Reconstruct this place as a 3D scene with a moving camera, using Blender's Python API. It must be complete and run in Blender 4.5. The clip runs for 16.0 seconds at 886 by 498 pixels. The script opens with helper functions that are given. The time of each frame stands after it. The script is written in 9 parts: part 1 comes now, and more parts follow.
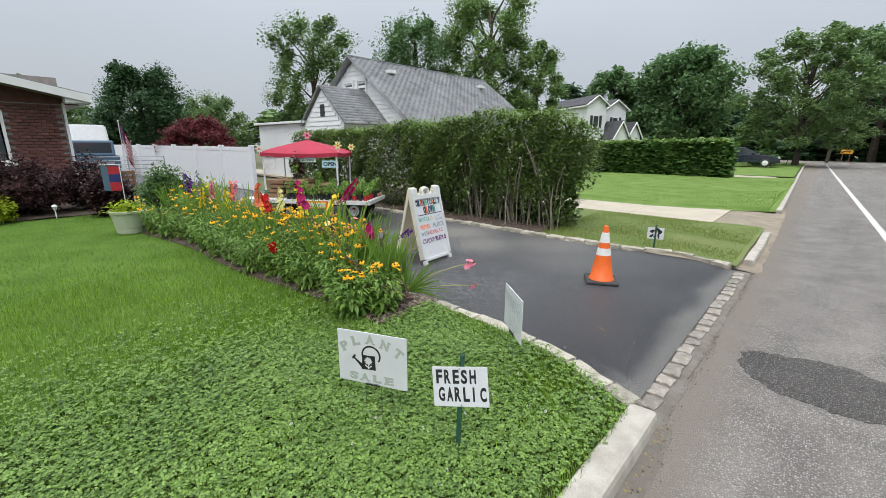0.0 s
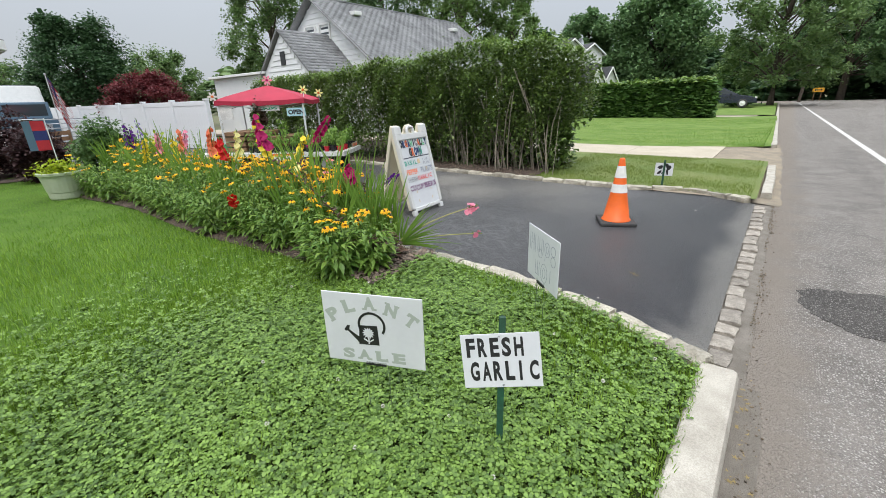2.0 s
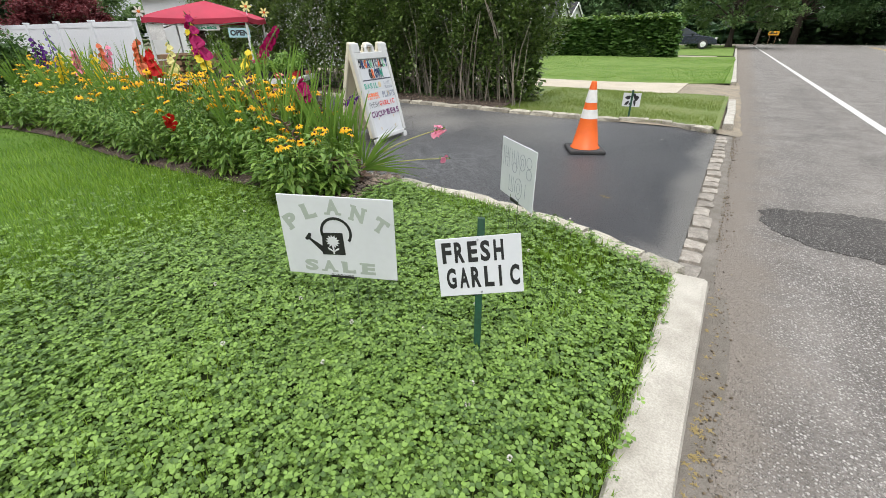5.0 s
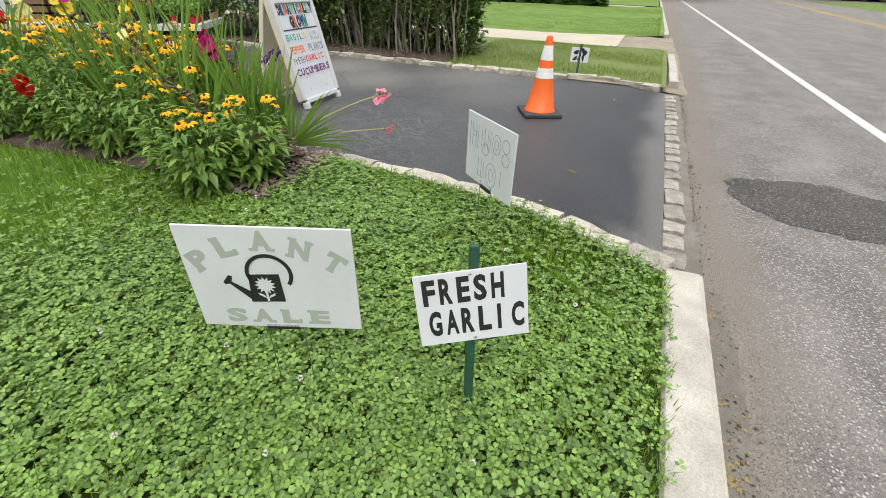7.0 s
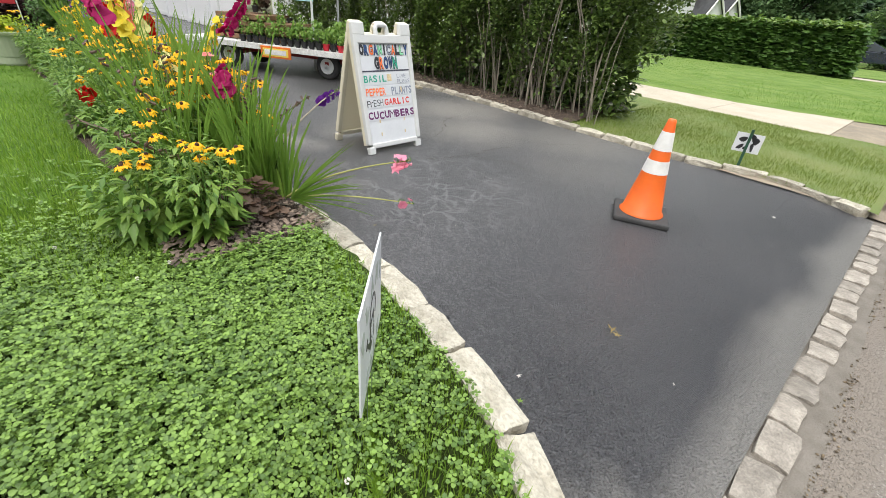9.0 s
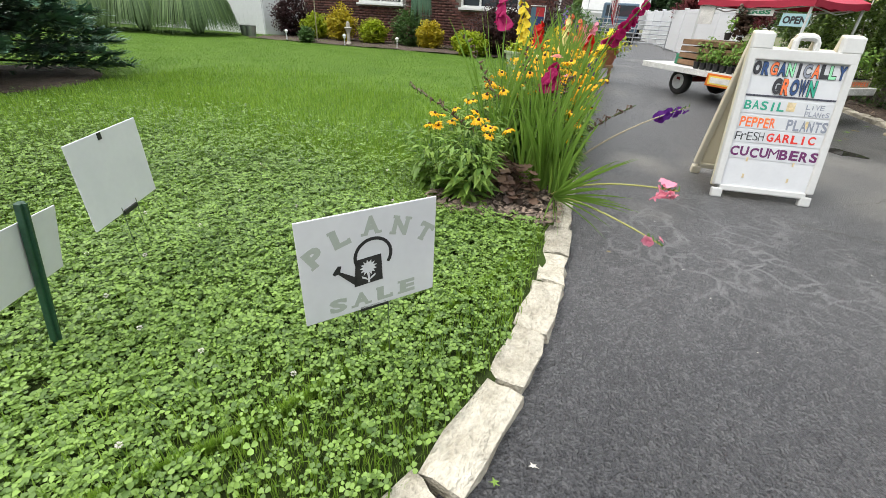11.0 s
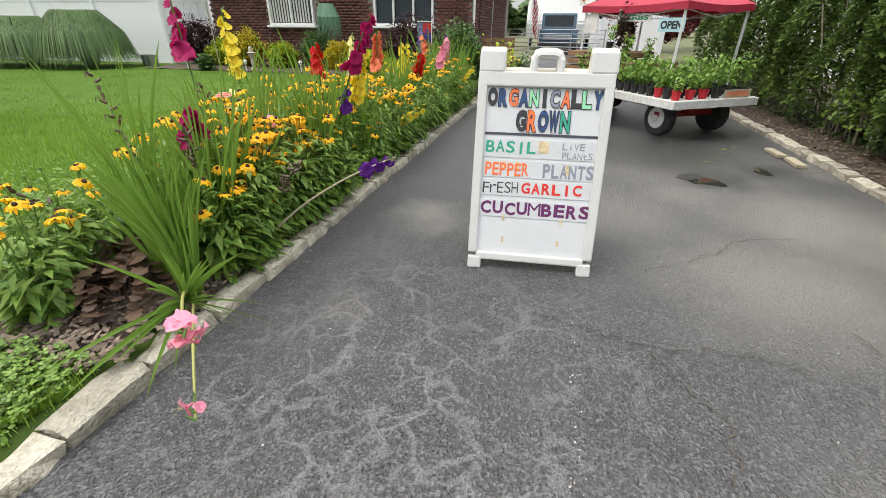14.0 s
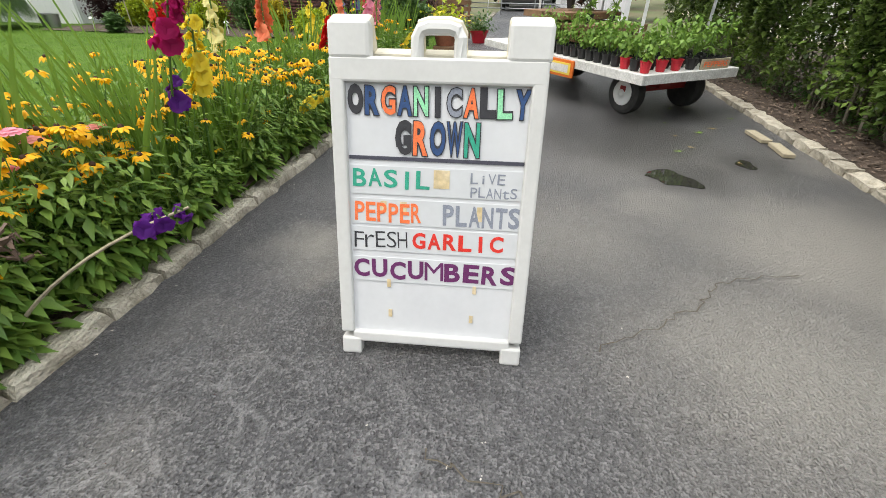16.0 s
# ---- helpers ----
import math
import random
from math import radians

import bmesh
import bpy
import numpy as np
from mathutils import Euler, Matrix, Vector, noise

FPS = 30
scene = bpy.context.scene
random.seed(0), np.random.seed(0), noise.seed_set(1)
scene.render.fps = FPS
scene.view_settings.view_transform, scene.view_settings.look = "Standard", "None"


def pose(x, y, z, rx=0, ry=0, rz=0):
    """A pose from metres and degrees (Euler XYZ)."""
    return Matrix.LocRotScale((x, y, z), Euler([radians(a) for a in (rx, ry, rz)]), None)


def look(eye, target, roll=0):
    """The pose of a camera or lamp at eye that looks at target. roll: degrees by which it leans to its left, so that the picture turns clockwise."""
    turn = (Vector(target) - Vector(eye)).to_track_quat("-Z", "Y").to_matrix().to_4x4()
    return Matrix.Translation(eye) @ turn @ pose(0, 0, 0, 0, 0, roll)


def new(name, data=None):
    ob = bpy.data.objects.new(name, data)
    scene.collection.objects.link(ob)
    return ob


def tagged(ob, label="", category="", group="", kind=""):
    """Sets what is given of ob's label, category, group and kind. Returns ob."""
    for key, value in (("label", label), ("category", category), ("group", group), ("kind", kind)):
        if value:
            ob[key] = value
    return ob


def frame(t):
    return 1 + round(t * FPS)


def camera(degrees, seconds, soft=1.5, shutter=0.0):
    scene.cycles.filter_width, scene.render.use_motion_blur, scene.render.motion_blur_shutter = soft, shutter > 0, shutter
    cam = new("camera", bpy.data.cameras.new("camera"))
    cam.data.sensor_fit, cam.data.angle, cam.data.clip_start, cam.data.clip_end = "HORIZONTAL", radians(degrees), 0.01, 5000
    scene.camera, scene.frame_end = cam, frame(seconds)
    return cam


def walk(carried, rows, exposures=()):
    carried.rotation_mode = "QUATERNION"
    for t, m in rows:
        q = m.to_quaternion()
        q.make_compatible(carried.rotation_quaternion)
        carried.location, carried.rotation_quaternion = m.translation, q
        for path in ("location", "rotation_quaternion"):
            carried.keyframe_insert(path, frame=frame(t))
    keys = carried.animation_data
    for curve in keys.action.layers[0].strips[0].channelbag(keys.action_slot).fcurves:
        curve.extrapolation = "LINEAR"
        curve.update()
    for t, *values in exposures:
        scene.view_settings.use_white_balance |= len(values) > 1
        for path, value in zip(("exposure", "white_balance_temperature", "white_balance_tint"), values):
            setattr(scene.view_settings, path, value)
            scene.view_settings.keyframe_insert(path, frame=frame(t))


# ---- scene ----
cam = camera(93.2, 16.0, soft=0.8)
PATH = [  # seconds, eye, target, roll
    (0, (0.643, 0.296, 1.646), (-0.646, 1.745, 1.16), 0.3),
    (0.5, (0.462, 0.435, 1.612), (-0.776, 1.92, 1.104), 0.3),
    (1, (0.323, 0.559, 1.514), (-0.885, 2.06, 0.977), -0.2),
    (1.5, (0.21, 0.646, 1.419), (-0.986, 2.136, 0.83), -1.3),
    (2, (0.083, 0.648, 1.34), (-1.091, 2.121, 0.666), -1.8),
    (2.5, (0.04, 0.645, 1.239), (-1.102, 2.106, 0.492), -1.9),
    (3, (0.042, 0.658, 1.165), (-1.065, 2.114, 0.357), -1.6),
    (3.5, (0.045, 0.666, 1.129), (-1.027, 2.124, 0.279), -0.9),
    (4, (0.056, 0.679, 1.123), (-0.994, 2.14, 0.249), -0.4),
    (4.2, (0.071, 0.68, 1.11), (-0.98, 2.143, 0.239), -0.4),
    (6.5, (-0.269, 0.791, 1.168), (-0.968, 2.332, 0.101), 1.1),
    (7, (-0.334, 1.019, 1.133), (-1.0, 2.557, 0.042), 1.6),
    (7.5, (-0.412, 1.329, 1.169), (-1.075, 2.875, 0.088), 1.8),
    (8, (-0.346, 1.631, 1.207), (-1.092, 3.165, 0.161), 2.9),
    (8.5, (-0.176, 1.948, 1.216), (-1.146, 3.359, 0.183), 5.0),
    (9, (-0.103, 2.296, 1.213), (-1.351, 3.499, 0.215), 5.5),
    (9.5, (-0.003, 2.541, 1.096), (-1.592, 3.287, 0.138), 5.9),
    (10, (0.127, 2.803, 1.093), (-1.602, 2.975, 0.103), 6.1),
    (10.2, (0.106, 2.912, 1.091), (-1.625, 2.901, 0.088), 6.0),
    (12.3, (-0.208, 3.862, 1.046), (-1.807, 3.142, 0.084), -0.4),
    (12.5, (-0.333, 3.973, 1.04), (-1.954, 3.301, 0.082), -0.2),
    (13, (-0.682, 4.25, 1.072), (-2.351, 3.683, 0.129), -0.0),
    (13.5, (-1.042, 4.456, 1.116), (-2.742, 3.968, 0.182), 0.1),
    (14, (-1.328, 4.674, 1.144), (-3.038, 4.233, 0.206), 0.4),
    (14.5, (-1.621, 4.795, 1.163), (-3.318, 4.391, 0.183), 0.9),
    (15, (-1.89, 4.796, 1.163), (-3.574, 4.414, 0.154), 0.9),
    (15.5, (-2.085, 4.829, 1.149), (-3.754, 4.475, 0.105), 0.6),
    (16, (-2.25, 4.862, 1.143), (-3.906, 4.559, 0.064), 0.6),
]
walk(cam, [(t, look(eye, target, roll)) for t, eye, target, roll in PATH],
     [(0, 0.02, 6500, 10), (3, 0.14, 6600, 10), (7, 0.12, 6800, 11), (10, 0.37, 6900, 10), (12.5, 0.35, 7000, 10), (16, 0.35, 7100, 10)])


# ---- world and light ----
def make_world():
    """An overcast sky: brighter overhead than at the horizon, with soft cloud."""
    world = bpy.data.worlds.new("world")
    scene.world = world
    world.use_nodes = True
    nt = world.node_tree
    nt.nodes.clear()
    N, L = nt.nodes.new, nt.links.new
    out, bg = N("ShaderNodeOutputWorld"), N("ShaderNodeBackground")
    sky = N("ShaderNodeTexSky")
    sky.sky_type, sky.sun_disc = "NISHITA", False
    sky.sun_elevation, sky.sun_rotation = radians(52), radians(200)
    sky.dust_density, sky.air_density = 4.0, 1.0
    coord, sep = N("ShaderNodeTexCoord"), N("ShaderNodeSeparateXYZ")
    ramp = N("ShaderNodeMapRange")
    ramp.inputs[1].default_value, ramp.inputs[2].default_value = 0.0, 1.0
    ramp.inputs[3].default_value, ramp.inputs[4].default_value = 0.50, 2.9
    steep = N("ShaderNodeMath")
    steep.operation, steep.use_clamp = "POWER", True
    steep.inputs[1].default_value = 2.2
    cloud = N("ShaderNodeTexNoise")
    cloud.inputs["Scale"].default_value, cloud.inputs["Detail"].default_value = 1.6, 4.0
    cr = N("ShaderNodeMapRange")
    cr.inputs[3].default_value, cr.inputs[4].default_value = 0.9, 1.1
    mul = N("ShaderNodeMath")
    mul.operation = "MULTIPLY"
    tint = N("ShaderNodeVectorMath")
    tint.operation = "SCALE"
    tint.inputs[0].default_value = (0.90, 0.97, 1.06)
    half = N("ShaderNodeVectorMath")
    half.operation = "SCALE"
    half.inputs["Scale"].default_value = 0.02
    add = N("ShaderNodeVectorMath")
    L(coord.outputs["Generated"], sep.inputs[0])
    L(coord.outputs["Generated"], cloud.inputs["Vector"])
    up = N("ShaderNodeMath")
    up.operation = "MAXIMUM"
    up.inputs[1].default_value = 0.0
    L(sep.outputs["Z"], up.inputs[0])
    L(up.outputs[0], steep.inputs[0])
    L(steep.outputs[0], ramp.inputs[0])
    L(cloud.outputs["Fac"], cr.inputs[0])
    L(ramp.outputs[0], mul.inputs[0])
    L(cr.outputs[0], mul.inputs[1])
    L(mul.outputs[0], tint.inputs["Scale"])
    L(sky.outputs[0], half.inputs[0])
    L(half.outputs[0], add.inputs[0])
    L(tint.outputs[0], add.inputs[1])
    L(add.outputs[0], bg.inputs["Color"])
    bg.inputs["Strength"].default_value = 1.0
    L(bg.outputs[0], out.inputs["Surface"])


make_world()
sun = new("sun", bpy.data.lights.new("sun", "SUN"))
sun.data.energy, sun.data.angle, sun.data.color = 1.3, radians(25), (1.0, 0.97, 0.92)
sun.matrix_world = look((6, -10, 18), (0, 0, 0))


# ---- materials ----
def surf(name, c1, c2=None, rough=0.85, scale=6.0, fine=90.0, bump=0.25, metal=0.0, rand=0.0, island=0.0, mixlo=0.35, mixhi=0.65, glow=0.0, spec=0.5, dist=0.004, speck=None, coat=0.0, grain=0.22):
    """A surface of two colours mixed by a broad noise, with a fine noise for grain and relief; rand varies it by object, island by mesh island."""
    m = bpy.data.materials.new(name)
    m.use_nodes = True
    nt = m.node_tree
    N, L = nt.nodes.new, nt.links.new
    p = nt.nodes["Principled BSDF"]
    c2 = c2 or tuple(v * 0.75 for v in c1)
    tc = N("ShaderNodeTexCoord")
    n1, n2 = N("ShaderNodeTexNoise"), N("ShaderNodeTexNoise")
    n1.inputs["Scale"].default_value, n1.inputs["Detail"].default_value = scale, 5.0
    n2.inputs["Scale"].default_value, n2.inputs["Detail"].default_value = fine, 3.0
    L(tc.outputs["Object"], n1.inputs["Vector"])
    L(tc.outputs["Object"], n2.inputs["Vector"])
    mr = N("ShaderNodeMapRange")
    mr.inputs[1].default_value, mr.inputs[2].default_value = mixlo, mixhi
    L(n1.outputs["Fac"], mr.inputs[0])
    mix = N("ShaderNodeMix")
    mix.data_type = "RGBA"
    mix.inputs[6].default_value, mix.inputs[7].default_value = (*c1, 1), (*c2, 1)
    L(mr.outputs[0], mix.inputs[0])
    gr = N("ShaderNodeMapRange")
    gr.inputs[1].default_value, gr.inputs[2].default_value = 0.25, 0.75
    gr.inputs[3].default_value, gr.inputs[4].default_value = 1 - grain, 1 + grain
    L(n2.outputs["Fac"], gr.inputs[0])
    val = gr.outputs[0]
    for amount, node, sock in ((rand, "ShaderNodeObjectInfo", "Random"), (island, "ShaderNodeNewGeometry", "Random Per Island")):
        if amount:
            r = N("ShaderNodeMapRange")
            r.inputs[3].default_value, r.inputs[4].default_value = 1 - amount, 1 + amount
            L(N(node).outputs[sock], r.inputs[0])
            mm = N("ShaderNodeMath")
            mm.operation = "MULTIPLY"
            L(val, mm.inputs[0])
            L(r.outputs[0], mm.inputs[1])
            val = mm.outputs[0]
    sc = N("ShaderNodeVectorMath")
    sc.operation = "SCALE"
    L(mix.outputs[2], sc.inputs[0])
    L(val, sc.inputs["Scale"])
    col = sc.outputs[0]
    if speck:
        vor = N("ShaderNodeTexVoronoi")
        vor.inputs["Scale"].default_value = speck[1]
        L(tc.outputs["Object"], vor.inputs["Vector"])
        sr = N("ShaderNodeSeparateColor")
        L(vor.outputs["Color"], sr.inputs[0])
        cmp_ = N("ShaderNodeMapRange")
        cmp_.inputs[1].default_value, cmp_.inputs[2].default_value = speck[2], speck[2] + 0.08
        L(sr.outputs[0], cmp_.inputs[0])
        m2 = N("ShaderNodeMix")
        m2.data_type = "RGBA"
        L(cmp_.outputs[0], m2.inputs[0])
        L(col, m2.inputs[6])
        m2.inputs[7].default_value = (*speck[0], 1)
        col = m2.outputs[2]
    L(col, p.inputs["Base Color"])
    p.inputs["Roughness"].default_value, p.inputs["Metallic"].default_value = rough, metal
    p.inputs["Specular IOR Level"].default_value = spec
    p.inputs["Coat Weight"].default_value = coat
    if bump:
        b = N("ShaderNodeBump")
        b.inputs["Strength"].default_value, b.inputs["Distance"].default_value = bump, dist
        L(n2.outputs["Fac"], b.inputs["Height"])
        L(b.outputs[0], p.inputs["Normal"])
    return m


def leafy(name, c1, c2, rough=0.55, island=0.35, through_light=0.3, spec=0.35):
    """Thin leaves or petals: two colours by mesh island, some light passing through."""
    m = bpy.data.materials.new(name)
    m.use_nodes = True
    nt = m.node_tree
    N, L = nt.nodes.new, nt.links.new
    p, out = nt.nodes["Principled BSDF"], nt.nodes["Material Output"]
    geo = N("ShaderNodeNewGeometry")
    tc, n = N("ShaderNodeTexCoord"), N("ShaderNodeTexNoise")
    n.inputs["Scale"].default_value = 3.0
    L(tc.outputs["Object"], n.inputs["Vector"])
    avg = N("ShaderNodeMath")
    avg.operation = "MULTIPLY_ADD"
    avg.inputs[1].default_value, avg.inputs[2].default_value = 0.7, -0.05
    nm = N("ShaderNodeMath")
    nm.operation = "MULTIPLY_ADD"
    nm.inputs[1].default_value = 0.45
    L(geo.outputs["Random Per Island"], avg.inputs[0])
    L(n.outputs["Fac"], nm.inputs[0])
    L(avg.outputs[0], nm.inputs[2])
    mix = N("ShaderNodeMix")
    mix.data_type = "RGBA"
    mix.inputs[6].default_value, mix.inputs[7].default_value = (*c1, 1), (*c2, 1)
    L(nm.outputs[0], mix.inputs[0])
    L(mix.outputs[2], p.inputs["Base Color"])
    p.inputs["Roughness"].default_value = rough
    p.inputs["Specular IOR Level"].default_value = spec
    t = N("ShaderNodeBsdfTranslucent")
    L(mix.outputs[2], t.inputs["Color"])
    ms = N("ShaderNodeMixShader")
    ms.inputs[0].default_value = through_light
    L(p.outputs[0], ms.inputs[1])
    L(t.outputs[0], ms.inputs[2])
    L(ms.outputs[0], out.inputs["Surface"])
    return m


def glassy(name, tint=(0.05, 0.06, 0.07)):
    m = bpy.data.materials.new(name)
    m.use_nodes = True
    p = m.node_tree.nodes["Principled BSDF"]
    p.inputs["Base Color"].default_value = (*tint, 1)
    p.inputs["Roughness"].default_value = 0.06
    p.inputs["Specular IOR Level"].default_value = 0.8
    return m


def asphalt_drive():
    """Sealed asphalt: dark, fine stony relief, greyer worn streaks, dusty towards the road."""
    m = surf("sealed_asphalt", (0.040, 0.040, 0.044), (0.060, 0.059, 0.062), rough=0.36, scale=1.3, fine=150, bump=1.0, dist=0.012)
    nt = m.node_tree
    N, L = nt.nodes.new, nt.links.new
    p = nt.nodes["Principled BSDF"]
    base = p.inputs["Base Color"].links[0].from_socket
    tc = N("ShaderNodeTexCoord")
    warp = N("ShaderNodeTexNoise")
    warp.inputs["Scale"].default_value, warp.inputs["Detail"].default_value = 4.0, 2.5
    L(tc.outputs["Object"], warp.inputs["Vector"])
    addv = N("ShaderNodeVectorMath")
    addv.operation = "MULTIPLY_ADD"
    addv.inputs[1].default_value = (0.35, 0.35, 0.35)
    L(warp.outputs["Color"], addv.inputs[0])
    L(tc.outputs["Object"], addv.inputs[2])
    vor = N("ShaderNodeTexVoronoi")
    vor.feature = "DISTANCE_TO_EDGE"
    vor.inputs["Scale"].default_value = 5.6
    L(addv.outputs[0], vor.inputs["Vector"])
    line = N("ShaderNodeMapRange")
    line.inputs[1].default_value, line.inputs[2].default_value = 0.028, 0.070
    line.inputs[3].default_value, line.inputs[4].default_value = 1.0, 0.0
    L(vor.outputs["Distance"], line.inputs[0])
    patch = N("ShaderNodeTexNoise")
    patch.inputs["Scale"].default_value, patch.inputs["Detail"].default_value = 0.8, 3.0
    sepx = N("ShaderNodeSeparateXYZ")
    L(tc.outputs["Object"], sepx.inputs[0])
    old = N("ShaderNodeMapRange")
    old.interpolation_type = "SMOOTHSTEP"
    old.inputs[1].default_value, old.inputs[2].default_value = -0.2, -1.9
    L(sepx.outputs["X"], old.inputs[0])
    L(tc.outputs["Object"], patch.inputs["Vector"])
    pr = N("ShaderNodeMapRange")
    pr.inputs[1].default_value, pr.inputs[2].default_value = 0.47, 0.66
    L(patch.outputs["Fac"], pr.inputs[0])
    amt = N("ShaderNodeMath")
    amt.operation = "MULTIPLY"
    L(line.outputs[0], amt.inputs[0])
    L(pr.outputs[0], amt.inputs[1])
    a2 = N("ShaderNodeMath")
    a2.operation = "MULTIPLY"
    a2.inputs[1].default_value = 0.52
    a3 = N("ShaderNodeMath")
    a3.operation = "MULTIPLY"
    near_spot = N("ShaderNodeVectorMath")
    near_spot.operation = "DISTANCE"
    near_spot.inputs[1].default_value = (-2.40 + 0.17, 4.25 + 0.17, 0.0)
    L(addv.outputs[0], near_spot.inputs[0])
    zone = N("ShaderNodeMapRange")
    zone.interpolation_type = "SMOOTHSTEP"
    zone.inputs[1].default_value, zone.inputs[2].default_value = 0.40, 1.15
    zone.inputs[3].default_value, zone.inputs[4].default_value = 1.0, 0.0
    L(near_spot.outputs["Value"], zone.inputs[0])
    both = N("ShaderNodeMath")
    both.operation = "MULTIPLY_ADD"
    both.inputs[1].default_value = 0.20
    L(pr.outputs[0], both.inputs[0])
    L(zone.outputs[0], both.inputs[2])
    worn_off = N("ShaderNodeMapRange")
    worn_off.inputs[1].default_value, worn_off.inputs[2].default_value = 0.36, 0.56
    L(warp.outputs["Fac"], worn_off.inputs[0])
    gap = N("ShaderNodeMath")
    gap.operation = "MULTIPLY"
    L(both.outputs[0], gap.inputs[0])
    L(worn_off.outputs[0], gap.inputs[1])
    L(gap.outputs[0], amt.inputs[1])
    L(amt.outputs[0], a3.inputs[0])
    L(old.outputs[0], a3.inputs[1])
    L(a3.outputs[0], a2.inputs[0])
    stone = N("ShaderNodeTexVoronoi")
    stone.inputs["Scale"].default_value = 115
    L(tc.outputs["Object"], stone.inputs["Vector"])
    sc1 = N("ShaderNodeSeparateColor")
    L(stone.outputs["Color"], sc1.inputs[0])
    sm = N("ShaderNodeMapRange")
    sm.inputs[1].default_value, sm.inputs[2].default_value = 0.58, 0.85
    L(sc1.outputs[0], sm.inputs[0])
    oldish = N("ShaderNodeMath")
    oldish.operation = "MULTIPLY_ADD"
    oldish.inputs[1].default_value, oldish.inputs[2].default_value = 0.75, 0.25
    L(old.outputs[0], oldish.inputs[0])
    so = N("ShaderNodeMath")
    so.operation = "MULTIPLY"
    L(sm.outputs[0], so.inputs[0])
    L(oldish.outputs[0], so.inputs[1])
    so2 = N("ShaderNodeMath")
    so2.operation = "MULTIPLY_ADD"
    so2.inputs[1].default_value, so2.inputs[2].default_value = 0.62, 0.0
    L(so.outputs[0], so2.inputs[0])
    ob_ = N("ShaderNodeMath")
    ob_.operation = "MULTIPLY_ADD"
    ob_.inputs[1].default_value = 0.22
    L(old.outputs[0], ob_.inputs[0])
    L(so2.outputs[0], ob_.inputs[2])
    old_bump = p.inputs["Normal"].links[0].from_socket
    rough_stone = N("ShaderNodeBump")
    rough_stone.inputs["Strength"].default_value, rough_stone.inputs["Distance"].default_value = 1.0, 0.008
    L(stone.outputs["Distance"], rough_stone.inputs["Height"])
    L(old_bump, rough_stone.inputs["Normal"])
    L(rough_stone.outputs[0], p.inputs["Normal"])
    worn = N("ShaderNodeMix")
    worn.data_type = "RGBA"
    worn.inputs[7].default_value = (0.185, 0.182, 0.184, 1)
    L(ob_.outputs[0], worn.inputs[0])
    L(base, worn.inputs[6])
    base = worn.outputs[2]
    mix = N("ShaderNodeMix")
    mix.data_type = "RGBA"
    mix.inputs[7].default_value = (0.25, 0.247, 0.248, 1)
    L(a2.outputs[0], mix.inputs[0])
    L(base, mix.inputs[6])
    # dusty strip by the road, sandy stains further up
    sep = N("ShaderNodeSeparateXYZ")
    L(tc.outputs["Object"], sep.inputs[0])
    wob = N("ShaderNodeMath")
    wob.operation = "MULTIPLY_ADD"
    wob.inputs[1].default_value = 0.5
    L(patch.outputs["Fac"], wob.inputs[0])
    L(sep.outputs["X"], wob.inputs[2])
    dust = N("ShaderNodeMapRange")
    dust.inputs[1].default_value, dust.inputs[2].default_value = 0.00, 0.16
    dust.inputs[3].default_value, dust.inputs[4].default_value = 0.0, 0.5
    L(wob.outputs[0], dust.inputs[0])
    st = N("ShaderNodeTexNoise")
    st.inputs["Scale"].default_value, st.inputs["Detail"].default_value = 0.55, 4.0
    mp = N("ShaderNodeMapping")
    mp.inputs["Location"].default_value = (3.1, 7.7, 0)
    L(tc.outputs["Object"], mp.inputs["Vector"])
    L(mp.outputs[0], st.inputs["Vector"])
    sr = N("ShaderNodeMapRange")
    sr.inputs[1].default_value, sr.inputs[2].default_value = 0.58, 0.72
    sr.inputs[3].default_value, sr.inputs[4].default_value = 0.0, 0.5
    L(st.outputs["Fac"], sr.inputs[0])
    mx = N("ShaderNodeMath")
    mx.operation = "MAXIMUM"
    L(dust.outputs[0], mx.inputs[0])
    L(sr.outputs[0], mx.inputs[1])
    for cx, cy, rad, amount in ((-3.85, 3.92, 0.42, 0.75), (-0.10, 3.12, 0.36, 0.75), (-4.35, 6.45, 1.1, 0.85), (-4.75, 5.75, 0.6, 0.6), (-4.25, 5.25, 0.9, 0.45), (-2.6, 6.6, 1.1, 0.5), (-3.5, 5.9, 1.0, 0.7), (-5.6, 5.9, 1.3, 0.45), (-2.0, 5.9, 0.9, 0.25)):
        dist = N("ShaderNodeVectorMath")
        dist.operation = "DISTANCE"
        dist.inputs[1].default_value = (cx + 0.17, cy + 0.17, 0.0)
        L(addv.outputs[0], dist.inputs[0])
        spot = N("ShaderNodeMapRange")
        spot.interpolation_type = "SMOOTHSTEP"
        spot.inputs[1].default_value, spot.inputs[2].default_value = 0.1 * rad, rad
        spot.inputs[3].default_value, spot.inputs[4].default_value = amount, 0.0
        L(dist.outputs["Value"], spot.inputs[0])
        m3 = N("ShaderNodeMath")
        m3.operation = "MAXIMUM"
        L(mx.outputs[0], m3.inputs[0])
        L(spot.outputs[0], m3.inputs[1])
        mx = m3
    mix2 = N("ShaderNodeMix")
    mix2.data_type = "RGBA"
    mix2.inputs[7].default_value = (0.31, 0.29, 0.26, 1)
    L(mx.outputs[0], mix2.inputs[0])
    L(mix.outputs[2], mix2.inputs[6])
    # damp stains left by the cart's watering
    damp = None
